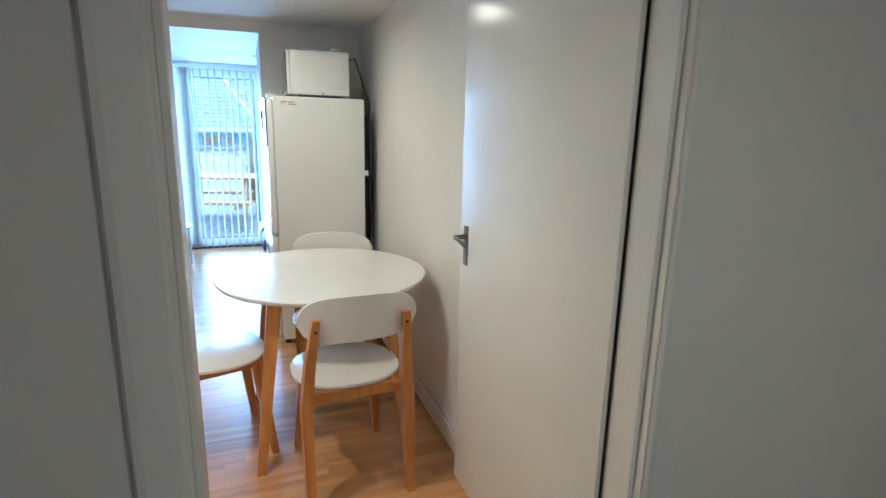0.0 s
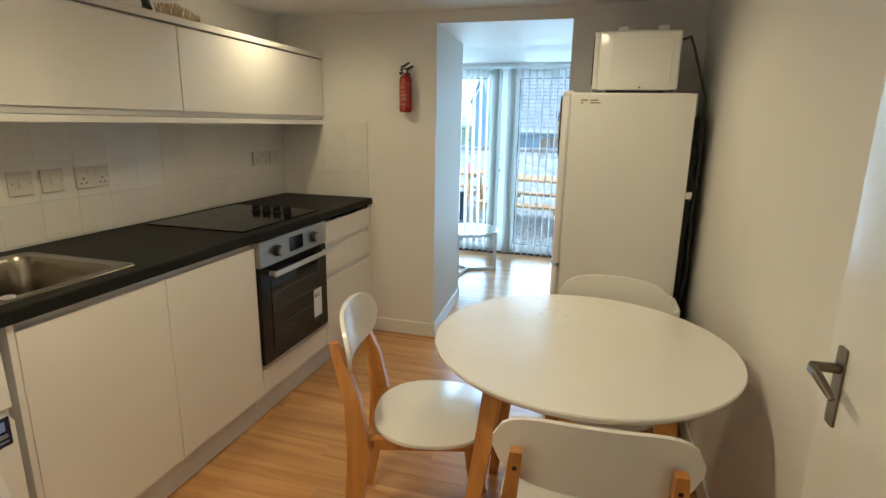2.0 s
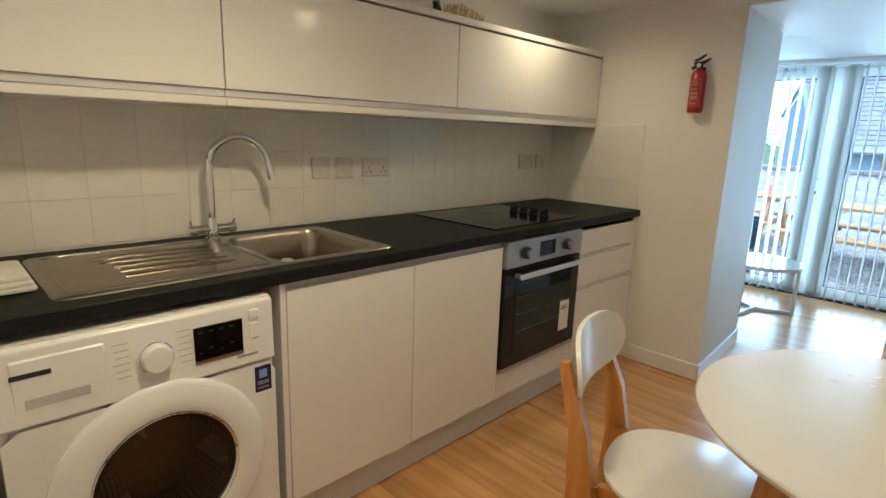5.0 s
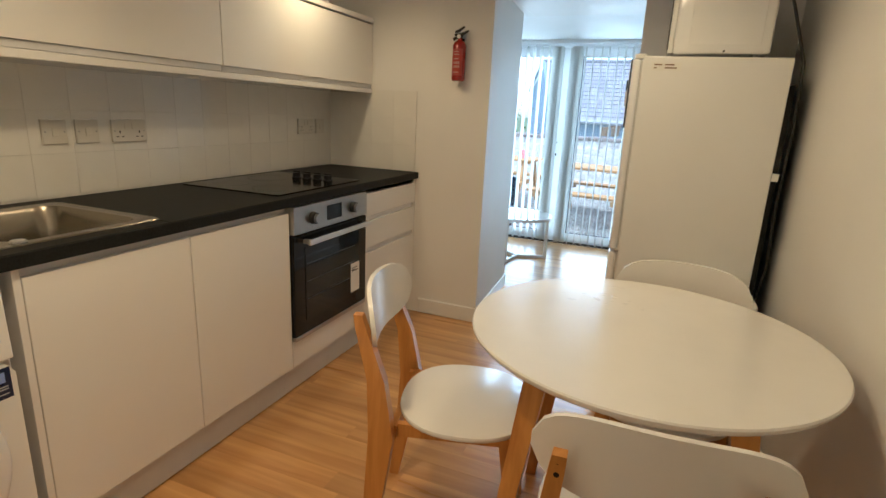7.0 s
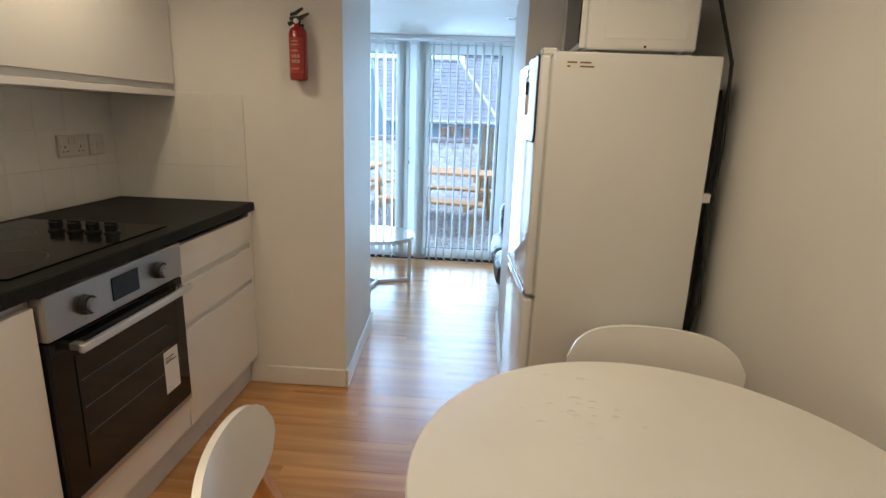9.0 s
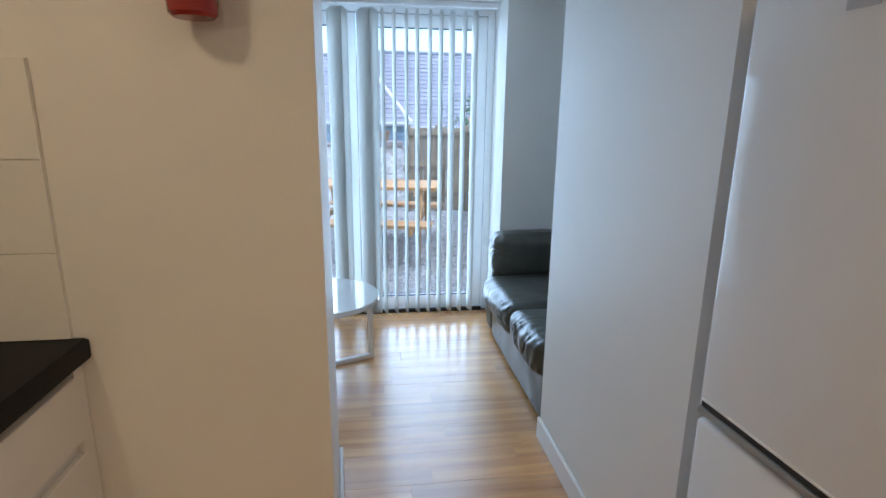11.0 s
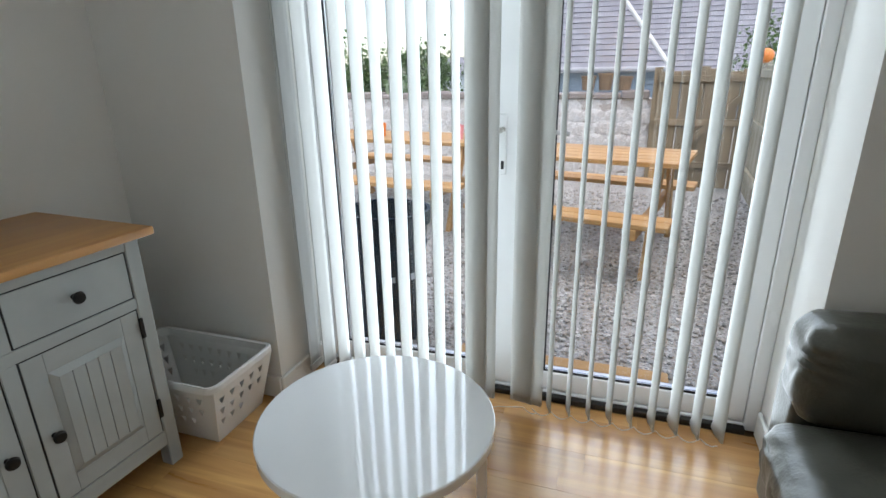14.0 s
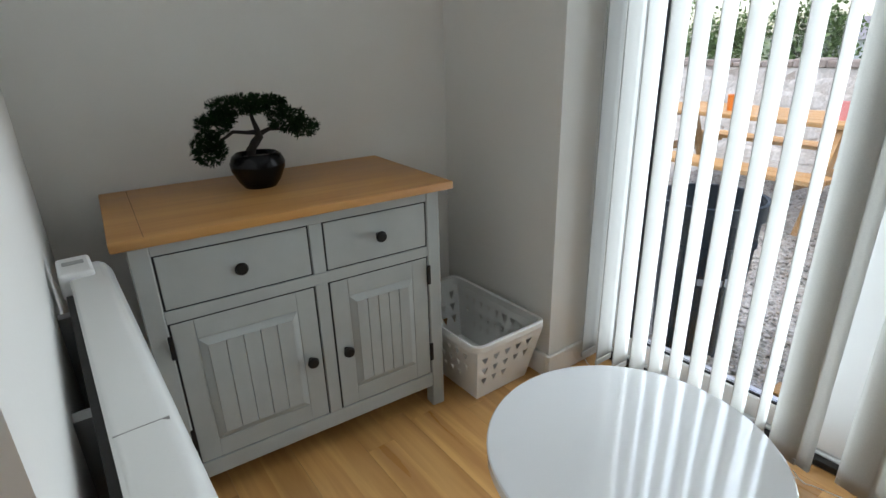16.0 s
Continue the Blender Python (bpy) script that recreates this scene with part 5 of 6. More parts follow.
part("pull_cord", sweep(bmesh.new(), [(RX0 + 0.018, BY - 0.03, LTOP - 0.04), (RX0 + 0.02, BY - 0.035, 1.2), (RX0 + 0.018, BY - 0.03, 0.6)], 0.0015, 5), WHITEPLASTIC, blind, "thin white pull cord")

# unlit downlight in the sitting room
t = thing("ceiling_spotlight", (0.76, 1.5, LTOP), "unlit recessed steel ceiling spotlight", "light")
bm = bmesh.new()
lathe(bm, [(0.026, -0.001), (0.030, -0.006), (0.040, -0.004), (0.042, -0.0005)], 32, (0.76, 1.5, LTOP))
part("bezel", bm, STEEL, t, smooth=True)
bm = bmesh.new()
lathe(bm, [(0, -0.0012), (0.027, -0.0012)], 24, (0.76, 1.5, LTOP))
part("lens", bm, GREYPLASTIC, t)

# ---------- coffee table ----------
CX, CY, CZ, CR = -0.185, 1.675, 0.405, 0.292
t = thing("coffee_table", (CX, CY, 0), "round white coffee table on a three-armed metal frame", "coffee table")
bm = bmesh.new()
lathe(bm, [(0, -0.028), (CR - 0.004, -0.028), (CR, -0.025), (CR, -0.003), (CR - 0.003, 0.0), (0, 0.0)], 80, (CX, CY, CZ))
part("tabletop", bm, surf("high_gloss_white", (0.78, 0.79, 0.80), 0.05, var=0.01, bump=0, coat=0.6, rvar=0.02), t, smooth=True)
METALWHITE = surf("white_powder_coat", (0.78, 0.78, 0.78), 0.35, var=0.02, bump=0.01)
for a in (22, 142, 262):
    c, s = math.cos(radians(a)), math.sin(radians(a))
    m = Matrix.Translation((CX, CY, 0)) @ Matrix.Rotation(radians(a), 4, 'Z')
    bm = boxbm(0.0, 0.275, -0.013, 0.013, 0.0, 0.025, bev=0.002)
    bm.transform(m)
    part("foot_bar", bm, METALWHITE, t)
    bm = boxbm(0.250, 0.275, -0.013, 0.013, 0.026, CZ - 0.0285, bev=0.002)
    bm.transform(m)
    part("leg", bm, METALWHITE, t)
    bm = boxbm(0.0, 0.249, -0.013, 0.013, CZ - 0.052, CZ - 0.0285, bev=0.002)
    bm.transform(m)
    part("top_bar", bm, METALWHITE, t)

# ---------- sideboard ----------
SBX0, SBX1, SBY0, SBY1 = -1.455, -0.962, 0.945, 1.775
t = thing("sideboard", (-1.2, 1.36, 0), "grey painted sideboard with oak top and two drawers", "sideboard", rz=-3.3)
t.location += Vector((-0.030, 0.016, 0))
top = boxbm(-1.463, -0.938, 0.915, 1.815, 0.772, 0.797, bev=0.005, seg=2)
tp = part("oak_top", top, OAKTOP, t, "oiled oak plank top", smooth=True)
part("breadboard_joint", boxbm(-1.455, -0.945, 0.985, 0.9865, 0.7968, 0.7976), surf("joint_brown", (0.2, 0.1, 0.04), 0.7), tp)
bm = bmesh.new()
box(bm, SBX0, SBX1 - 0.006, SBY0 + 0.012, SBY1 - 0.012, 0.10, 0.771)
part("carcass", bm, SAGE, t)
for y in (SBY0, SBY1 - 0.045):
    for x in (SBX0, SBX1 - 0.045):
        part("leg", boxbm(x, x + 0.045, y, y + 0.045, 0.0, 0.771, bev=0.003), SAGE, t)
yc = 1.382
for b in ((SBY0 + 0.045, SBY1 - 0.045, 0.742, 0.771), (SBY0 + 0.045, SBY1 - 0.045, 0.565, 0.598), (SBY0 + 0.045, SBY1 - 0.045, 0.085, 0.135)):
    part("rail", boxbm(SBX1 - 0.022, SBX1 - 0.001, b[0], b[1], b[2], b[3], bev=0.001), SAGE, t)
for z0, z1 in ((0.1355, 0.5645), (0.5985, 0.7415)):
    part("stile", boxbm(SBX1 - 0.022, SBX1 - 0.001, yc - 0.018, yc + 0.018, z0, z1, bev=0.001), SAGE, t)


def knob(y, z, parent):
    m = Matrix.Translation((SBX1 - 0.002, y, z)) @ Matrix.Rotation(radians(90), 4, 'Y')
    bm = bmesh.new()
    lathe(bm, [(0, 0), (0.007, 0), (0.006, 0.012), (0.015, 0.018), (0.017, 0.024), (0.013, 0.031), (0, 0.033)], 20, m=m)
    part("knob", bm, IRON, parent, "round black iron knob", smooth=True)


for y0, y1 in ((SBY0 + 0.048, yc - 0.021), (yc + 0.021, SBY1 - 0.048)):
    # thin dark sheet paints the shade in the gaps round drawer and door
    part("shadow_gap", boxbm(SBX1 - 0.0065, SBX1 - 0.0055, y0 - 0.002, y1 + 0.002, 0.136, 0.741), GAPSHADE, t)
    d = part("drawer_front", boxbm(SBX1 - 0.005, SBX1 - 0.002, y0 + 0.003, y1 - 0.003, 0.602, 0.738, bev=0.001), SAGE, t)
    knob((y0 + y1) / 2, 0.672, d)
    bm = bmesh.new()
    z0, z1 = 0.139, 0.561
    a0, a1 = y0 + 0.003, y1 - 0.003
    box(bm, SBX1 - 0.0054, SBX1 - 0.0044, a0 + 0.001, a1 - 0.001, z0 + 0.001, z1 - 0.001)
    d = part("door", bm, SAGE, t)
    for b in ((a0, a0 + 0.052), (a1 - 0.052, a1)):
        part("door_stile", boxbm(SBX1 - 0.0043, SBX1 - 0.002, b[0], b[1], z0, z1, bev=0.001), SAGE, d)
    for b in ((z0, z0 + 0.055), (z1 - 0.055, z1)):
        part("door_rail", boxbm(SBX1 - 0.0043, SBX1 - 0.002, a0 + 0.0525, a1 - 0.0525, b[0], b[1], bev=0.001), SAGE, d)
    p0, p1, q0, q1 = a0 + 0.053, a1 - 0.053, z0 + 0.056, z1 - 0.056
    bm = bmesh.new()
    lo = [bm.verts.new((SBX1 - 0.0042, y, z)) for y, z in ((p0, q0), (p1, q0), (p1, q1), (p0, q1))]
    mid = [bm.verts.new((SBX1 + 0.006, y, z)) for y, z in ((p0 + 0.018, q0 + 0.018), (p1 - 0.018, q0 + 0.018), (p1 - 0.018, q1 - 0.018), (p0 + 0.018, q1 - 0.018))]
    for i in range(4):
        bm.faces.new((lo[i], lo[(i + 1) % 4], mid[(i + 1) % 4], mid[i]))
    bmesh.ops.recalc_face_normals(bm, faces=bm.faces)
    part("panel_bevel", bm, SAGE, d)
    nb = 5
    w = (p1 - p0 - 0.036) / nb
    for i in range(nb):
        b0 = p0 + 0.018 + w * i
        part("board", boxbm(SBX1 - 0.004, SBX1 + 0.006, b0 + 0.0008, b0 + w - 0.0008, q0 + 0.018, q1 - 0.018, bev=0.0012), SAGE, d)
    knob((yc - 0.058) if y0 < 1.2 else (yc + 0.052), 0.338 if y0 > 1.2 else 0.343, d)
    hy = SBY0 + 0.045 if y0 < 1.2 else SBY1 - 0.046
    for z in (0.19, 0.47):
        part("hinge", boxbm(SBX1 - 0.001, SBX1 + 0.006, hy - 0.006, hy + 0.006, z, z + 0.065, bev=0.002), IRON, t, "black butt hinge")

# bonsai
PBX, PBY, PBZ = -1.288, 1.350, 0.797
t = thing("bonsai_tree", (PBX, PBY, PBZ), "small dark green artificial bonsai in black pot", "plant")
bm = bmesh.new()
lathe(bm, [(0, 0), (0.046, 0), (0.060, 0.018), (0.077, 0.055), (0.079, 0.072), (0.070, 0.093), (0.060, 0.100), (0.056, 0.097), (0.052, 0.085), (0, 0.083)], 40, (PBX, PBY, PBZ))
part("pot", bm, POT, t, "glossy black round pot", smooth=True)
bm = bmesh.new()
lathe(bm, [(0, 0.006), (0.03, 0.004), (0.051, 0)], 24, (PBX, PBY, PBZ + 0.086))
part("soil", bm, SOIL, t, smooth=True)
O = Vector((PBX, PBY, PBZ + 0.083))
trunk = [O + Vector(v) for v in ((0, -0.012, 0), (0, -0.014, 0.025), (0.002, 0.0, 0.045), (0.0, 0.016, 0.062), (0.0, 0.012, 0.085), (0.0, 0.005, 0.11), (0.0, 0.0, 0.13))]
bm = sweep(bmesh.new(), trunk, [0.016, 0.014, 0.013, 0.012, 0.008, 0.006, 0.004], 10)
sweep(bm, [O + Vector(v) for v in ((0, 0.008, 0.075), (0.01, -0.02, 0.078), (0.015, -0.06, 0.085), (0.01, -0.10, 0.06), (0.01, -0.13, 0.03))], [0.008, 0.006, 0.005, 0.004, 0.002], 8)
sweep(bm, [O + Vector(v) for v in ((0, 0.015, 0.068), (-0.005, 0.05, 0.080), (0.0, 0.10, 0.075), (0.005, 0.15, 0.06))], [0.008, 0.006, 0.004, 0.002], 8)
part("trunk", bm, BARK, t, smooth=True)
rng = random.Random(3)
verts, faces = [], []
pads = [((0.0, -0.02, 0.155), (0.05, 0.095, 0.026), 620), ((0.0, 0.05, 0.150), (0.045, 0.06, 0.026), 300), ((0.01, -0.105, 0.110), (0.045, 0.045, 0.030), 320), ((0.01, -0.130, 0.045), (0.042, 0.045, 0.045), 480),
        ((0.0, -0.075, 0.125), (0.035, 0.035, 0.02), 150), ((0.0, 0.105, 0.105), (0.042, 0.055, 0.035), 420), ((0.0, 0.155, 0.075), (0.038, 0.045, 0.028), 340)]
for c, r, n in pads:
    for _ in range(n):
        while True:
            d = Vector((rng.uniform(-1, 1), rng.uniform(-1, 1), rng.uniform(-1, 1)))
            if d.length < 1:
                break
        p = O + Vector((c[0] + d.x * r[0], c[1] + d.y * r[1], c[2] + d.z * r[2]))
        out = (Vector((d.x, d.y, d.z + 0.45))).normalized()
        for _k in range(4):
            dr = (out + Vector((rng.gauss(0, 0.6), rng.gauss(0, 0.6), rng.gauss(0, 0.6)))).normalized() * rng.uniform(0.008, 0.016)
            sd = dr.cross(Vector((rng.random(), rng.random(), rng.random()))).normalized() * 0.0014
            b = len(verts)
            verts += [p - sd, p + sd, p + dr * 0.7 + sd, p + dr, p + dr * 0.7 - sd]
            faces.append((b, b + 1, b + 2, b + 3, b + 4))
me = bpy.data.meshes.new("foliage")
me.from_pydata([tuple(v - Vector((PBX, PBY, PBZ))) for v in verts], [], faces)
me.materials.append(NEEDLE)
f = new("foliage", me)
f.parent = t
tagged(f, "dense dark green needle pads", kind="stuff")

# laundry basket
t = thing("laundry_basket", (-1.06, 1.98, 0), "white plastic laundry basket with cut-out holes", "basket")
bx0, bx1, by0, by1 = -1.29, -0.905, 1.872, 2.110
tx0, tx1, ty0, ty1 = -1.35, -0.846, 1.826, 2.135
HB = 0.232


def corner(k, z):
    u = z / HB
    lo = ((bx0, by0), (bx1, by0), (bx1, by1), (bx0, by1))[k % 4]
    hi = ((tx0, ty0), (tx1, ty0), (tx1, ty1), (tx0, ty1))[k % 4]
    return Vector((lo[0] + (hi[0] - lo[0]) * u, lo[1] + (hi[1] - lo[1]) * u, z))


def side_panel(k):
    """One side: a lattice whose cells are solid or pierced."""
    cols = (9, 5, 9, 5)[k]
    zs_ = [0.004, 0.050, 0.062, 0.096, 0.112, 0.146, 0.162, 0.196, 0.206, HB]
    bm = bmesh.new()
    inw = (corner(k + 1, 0.1) - corner(k, 0.1)).cross(Vector((0, 0, 1))).normalized() * -0.003
    us = [0.0]
    for c in range(cols):
        a = 0.07 + 0.86 * c / cols
        us += [a, a + 0.86 / cols * 0.62]
    us += [1.0]
    V = {}
    for s in (0, 1):
        for i, u in enumerate(us):
            for j, z in enumerate(zs_):
                V[s, i, j] = bm.verts.new(corner(k, z).lerp(corner(k + 1, z), u) + inw * s)
    def hole(i, j):
        return i % 2 == 1 and i < len(us) - 2 and j in (2, 4, 6) and not (j == 2 and (i // 2) % 5 > 2) and 0 <= i < len(us) - 1
    for i in range(len(us) - 1):
        for j in range(len(zs_) - 1):
            if hole(i, j):
                # heart-like wedge: fill the two lower corners
                for s in (0, 1):
                    m1 = bm.verts.new((V[s, i, j].co + V[s, i + 1, j].co) / 2)
                    bm.faces.new((V[s, i, j], m1, V[s, i, j + 1]))
                    bm.faces.new((m1, V[s, i + 1, j], V[s, i + 1, j + 1]))
                continue
            for s in (0, 1):
                bm.faces.new((V[s, i, j], V[s, i + 1, j], V[s, i + 1, j + 1], V[s, i, j + 1]))
    return bm


for k in range(4):
    part("side", side_panel(k), BASKETMAT, t)
part("bottom", boxbm(bx0, bx1, by0, by1, 0.001, 0.005), BASKETMAT, t)
bm = bmesh.new()
o = rounded(tx0 - 0.008, tx1 + 0.012, ty0 - 0.010, ty1 + 0.008, 0.04, 5)
i_ = rounded(tx0 + 0.004, tx1 - 0.004, ty0 + 0.004, ty1 - 0.004, 0.03, 5)


def rim_z(x):
    return HB + 0.012 + 0.035 * abs((x - (tx0 + tx1) / 2) / 0.27) ** 4 * 0.5


rows = [[bm.verts.new((x, y, rim_z(x) - 0.022)) for x, y in o], [bm.verts.new((x, y, rim_z(x) - 0.004)) for x, y in o],
        [bm.verts.new((x * 0.3 + u * 0.7, y * 0.3 + v * 0.7, rim_z(x) + 0.004)) for (x, y), (u, v) in zip(i_, o)],
        [bm.verts.new((x, y, rim_z(x))) for x, y in i_], [bm.verts.new((x, y, HB - 0.012)) for x, y in i_]]
for a, b in zip(rows, rows[1:]):
    for i in range(len(a)):
        bm.faces.new((a[i], a[(i + 1) % len(a)], b[(i + 1) % len(a)], b[i]))
bmesh.ops.recalc_face_normals(bm, faces=bm.faces)
part("rim", bm, BASKETMAT, t, smooth=True)

# panel heater
HX0, HX1, HYB, HYF, HZT = -0.925, -0.10, 0.845, 0.917, 0.790
t = thing("panel_heater", ((HX0 + HX1) / 2, HYB, 0.35), "white wall-mounted electric panel heater with control box", "heater", rz=0.8)
bm = bmesh.new()
prism(bm, [(HYB, 0.36), (HYF - 0.01, 0.355), (HYF, 0.37), (HYF + 0.003, HZT - 0.060), (HYF + 0.001, HZT - 0.022), (HYF - 0.008, HZT - 0.006), (HYF - 0.020, HZT), (HYB + 0.004, HZT), (HYB, HZT - 0.004)], HX0 + 0.0, HX1, axis=0)
part("casing", bevelled(bm, 0.006, 2, 30), ENAMEL, t, smooth=True)
part("end_cap", boxbm(HX0 - 0.020, HX0 + 0.085, HYB - 0.016, HYF - 0.030, HZT - 0.04, HZT + 0.012, bev=0.006, seg=2), WHITEPLASTIC, t, "white control box")
part("control_display", boxbm(HX0 + 0.014, HX0 + 0.034, HYB - 0.006, HYF - 0.042, HZT + 0.0122, HZT + 0.0132), GREYPLASTIC, t, "grey display")
part("top_seam", boxbm(-0.30, -0.2985, HYB + 0.003, HYF - 0.012, HZT - 0.016, HZT + 0.0004), GREYINK, t)
part("back_plate", boxbm(HX0 + 0.04, HX1 - 0.04, HYB - 0.012, HYB - 0.001, 0.38, HZT - 0.03), IRON, t, "dark back plate")
for x in (-0.80, -0.45, -0.22):
    part("bracket", boxbm(x - 0.012, x + 0.012, HYB - 0.045, HYB - 0.012, 0.42, HZT - 0.05), GREYPLASTIC, t, "metal wall bracket")

# ---------- sofa ----------
t = thing("leather_sofa", (1.2, 1.5, 0), "dark grey-green leather sofa with padded arms", "sofa")


def cushion(name, x0, x1, y0, y1, z0, z1, r, seed, label="", puff=0.012, ruck=(), parent=None):
    """A padded box with swollen faces and fine puckers along chosen edges."""
    rg = random.Random(seed)
    bm = boxbm(x0, x1, y0, y1, z0, z1)
    bmesh.ops.subdivide_edges(bm, edges=bm.edges[:], cuts=32, use_grid_fill=True)
    c = Vector(((x0 + x1) / 2, (y0 + y1) / 2, (z0 + z1) / 2))
    h = Vector(((x1 - x0) / 2, (y1 - y0) / 2, (z1 - z0) / 2))
    for v in bm.verts:
        d = v.co - c
        core = Vector([max(-h[i] + r, min(h[i] - r, d[i])) for i in range(3)])
        e = d - core
        if e.length > 1e-6:
            e = e.normalized() * r
        d2 = core + e
        u = [d2[i] / h[i] for i in range(3)]
        for i in range(3):
            o1, o2 = (i + 1) % 3, (i + 2) % 3
            d2[i] += math.copysign(puff, u[i]) * (abs(u[i]) > 0.8) * (1 - u[o1] ** 2) * (1 - u[o2] ** 2)
        q = c + d2
        n1 = noise.noise(q * 9 + Vector((seed, 0, 0))) * 0.004
        pk = 0.0
        for ax, sg, run in ruck:
            near = max(0.0, 1 - abs(u[ax] - sg) / 0.35)
            pk += near * math.sin(q[run] * 125 + 7 * noise.noise(q * 11)) * (0.003 + 0.0025 * noise.noise(q * 7))
        if e.length > 1e-6:
            q += e.normalized() * (n1 + pk)
        v.co = q
    return part(name, bm, LEATHER, parent or t, label, smooth=True)


SX = 0.775
part("base_frame", boxbm(SX + 0.035, 1.66, 0.99, 2.155, 0.02, 0.24, bev=0.012, seg=2), LEATHER, t, smooth=True)
cushion("front_apron", SX + 0.01, SX + 0.10, 0.99, 1.985, 0.015, 0.27, 0.02, 5, puff=0.008)
sc = cushion("seat_cushion", SX - 0.045, 1.42, 1.425, 1.985, 0.235, 0.395, 0.045, 1, puff=0.02, ruck=((0, -1, 1),))
part("piping", sweep(bmesh.new(), [(SX - 0.048 + 0.004 * math.sin(k), 1.46 + 0.0245 * k, 0.352 + 0.002 * math.sin(1.7 * k)) for k in range(21)], 0.004, 6), LEATHER, sc, smooth=True)
cushion("seat_cushion", SX - 0.035, 1.42, 0.985, 1.415, 0.235, 0.392, 0.045, 2, puff=0.02, ruck=((0, -1, 1),))
cushion("arm", SX + 0.015, 1.55, 2.005, 2.155, 0.02, 0.46, 0.03, 3, puff=0.006)
cushion("arm_pad", SX + 0.018, 1.50, 1.965, 2.16, 0.37, 0.632, 0.06, 4, puff=0.012, ruck=((0, -1, 2),), label="padded arm top gathered at the front")
cushion("back_frame", 1.50, 1.685, 0.96, 2.155, 0.05, 0.80, 0.04, 6, puff=0.006)
cushion("back_cushion", 1.30, 1.56, 1.42, 1.985, 0.37, 0.70, 0.06, 7, puff=0.025)
cushion("back_cushion", 1.30, 1.56, 0.985, 1.415, 0.37, 0.70, 0.06, 8, puff=0.025)
cushion("head_cushion", 1.33, 1.64, 1.43, 1.98, 0.64, 0.90, 0.075, 9, puff=0.02)
cushion("head_cushion", 1.33, 1.64, 0.99, 1.41, 0.64, 0.90, 0.075, 10, puff=0.02)
for x in (0.86, 1.6):
    for y in (1.03, 2.1):
        part("foot", rodbm((x, y, 0), (x, y, 0.03), 0.02, 0.024, 10), BLACK, t)


# ---------- garden ----------
GZ = -0.15
bm = bmesh.new()
NG = 40
for i in range(NG + 1):
    for j in range(NG + 1):
        x = -12 + 24 * i / NG
        y = YOUT + 20 * (j / NG) ** 1.5
        bm.verts.new((x, y, GZ + 0.015 * noise.noise(Vector((x, y, 0)))))
bm.verts.ensure_lookup_table()
for i in range(NG):
    for j in range(NG):
        a = i * (NG + 1) + j
        bm.faces.new((bm.verts[a], bm.verts[a + NG + 1], bm.verts[a + NG + 2], bm.verts[a + 1]))
structure("ground", bm, GRAVELBED, "grey gravel yard outside the patio doors", "gravel", smooth=True)
bm = bmesh.new()
box(bm, -400, 400, YOUT + 19.9, 600, GZ - 0.6, GZ - 0.5)
box(bm, -400, -11.9, -60, YOUT + 19.9, GZ - 0.6, GZ - 0.5)
box(bm, 11.9, 400, -60, YOUT + 19.9, GZ - 0.6, GZ - 0.5)
structure("ground_beyond", bm, surf("far_grass", (0.10, 0.13, 0.05), 0.9, var=0.3, scale=0.3), "rough ground reaching the horizon", "ground")

# loose stones near the doors
rs = np.random.RandomState(4)
ico = [(0, 0, 1), (0.894, 0, 0.447), (0.276, 0.851, 0.447), (-0.724, 0.526, 0.447), (-0.724, -0.526, 0.447), (0.276, -0.851, 0.447), (0.724, 0.526, -0.447), (-0.276, 0.851, -0.447), (-0.894, 0, -0.447), (-0.276, -0.851, -0.447), (0.724, -0.526, -0.447), (0, 0, -1)]
tri = [(0, 1, 2), (0, 2, 3), (0, 3, 4), (0, 4, 5), (0, 5, 1), (1, 6, 2), (2, 6, 7), (2, 7, 3), (3, 7, 8), (3, 8, 4), (4, 8, 9), (4, 9, 5), (5, 9, 10), (5, 10, 1), (1, 10, 6), (6, 11, 7), (7, 11, 8), (8, 11, 9), (9, 11, 10), (10, 11, 6)]
base_v, base_f = np.array(ico), np.array(tri)
count = 17000
px = rs.uniform(-2.6, 1.9, count)
py = YOUT + 0.1 + 4.2 * rs.uniform(0, 1, count) ** 1.3
size = rs.uniform(0.007, 0.017, count)
sc = size[:, None] * rs.uniform(0.55, 1.25, (count, 3))
ang = rs.uniform(0, 6.283, count)
V = base_v[None] * (1 + rs.uniform(-0.22, 0.22, (count, 12, 1))) * sc[:, None, :]
ca, sa = np.cos(ang)[:, None], np.sin(ang)[:, None]
X = V[..., 0] * ca - V[..., 1] * sa + px[:, None]
Y = V[..., 0] * sa + V[..., 1] * ca + py[:, None]
Z = V[..., 2] * 0.7 + GZ + 0.010
VV = np.stack([X, Y, Z], -1).reshape(-1, 3)
FF = (base_f[None] + 12 * np.arange(count)[:, None, None]).reshape(-1, 3)
me = bpy.data.meshes.new("gravel_stones")
me.from_pydata(VV.tolist(), [], FF.tolist())
me.materials.append(STONES)
tagged(new("gravel_stones", me), "loose grey and white gravel stones", "gravel", kind="stuff")

t = thing("door_mat", (0.1, 2.80, GZ), "black ridged rubber mat outside the doors", "mat")
bm = bmesh.new()
box(bm, -0.80, 0.86, YOUT + 0.02, YOUT + 0.24, GZ - 0.01, GZ + 0.035, bev=0.004)
for k in range(10):
    box(bm, -0.79, 0.85, YOUT + 0.03 + 0.02 * k, YOUT + 0.04 + 0.02 * k, GZ + 0.035, GZ + 0.040)
part("mat_sheet", bm, RUBBERMAT, t)
t = thing("timber_edging", (0, 2.9, GZ), "orange timber edging board in the gravel", "board")
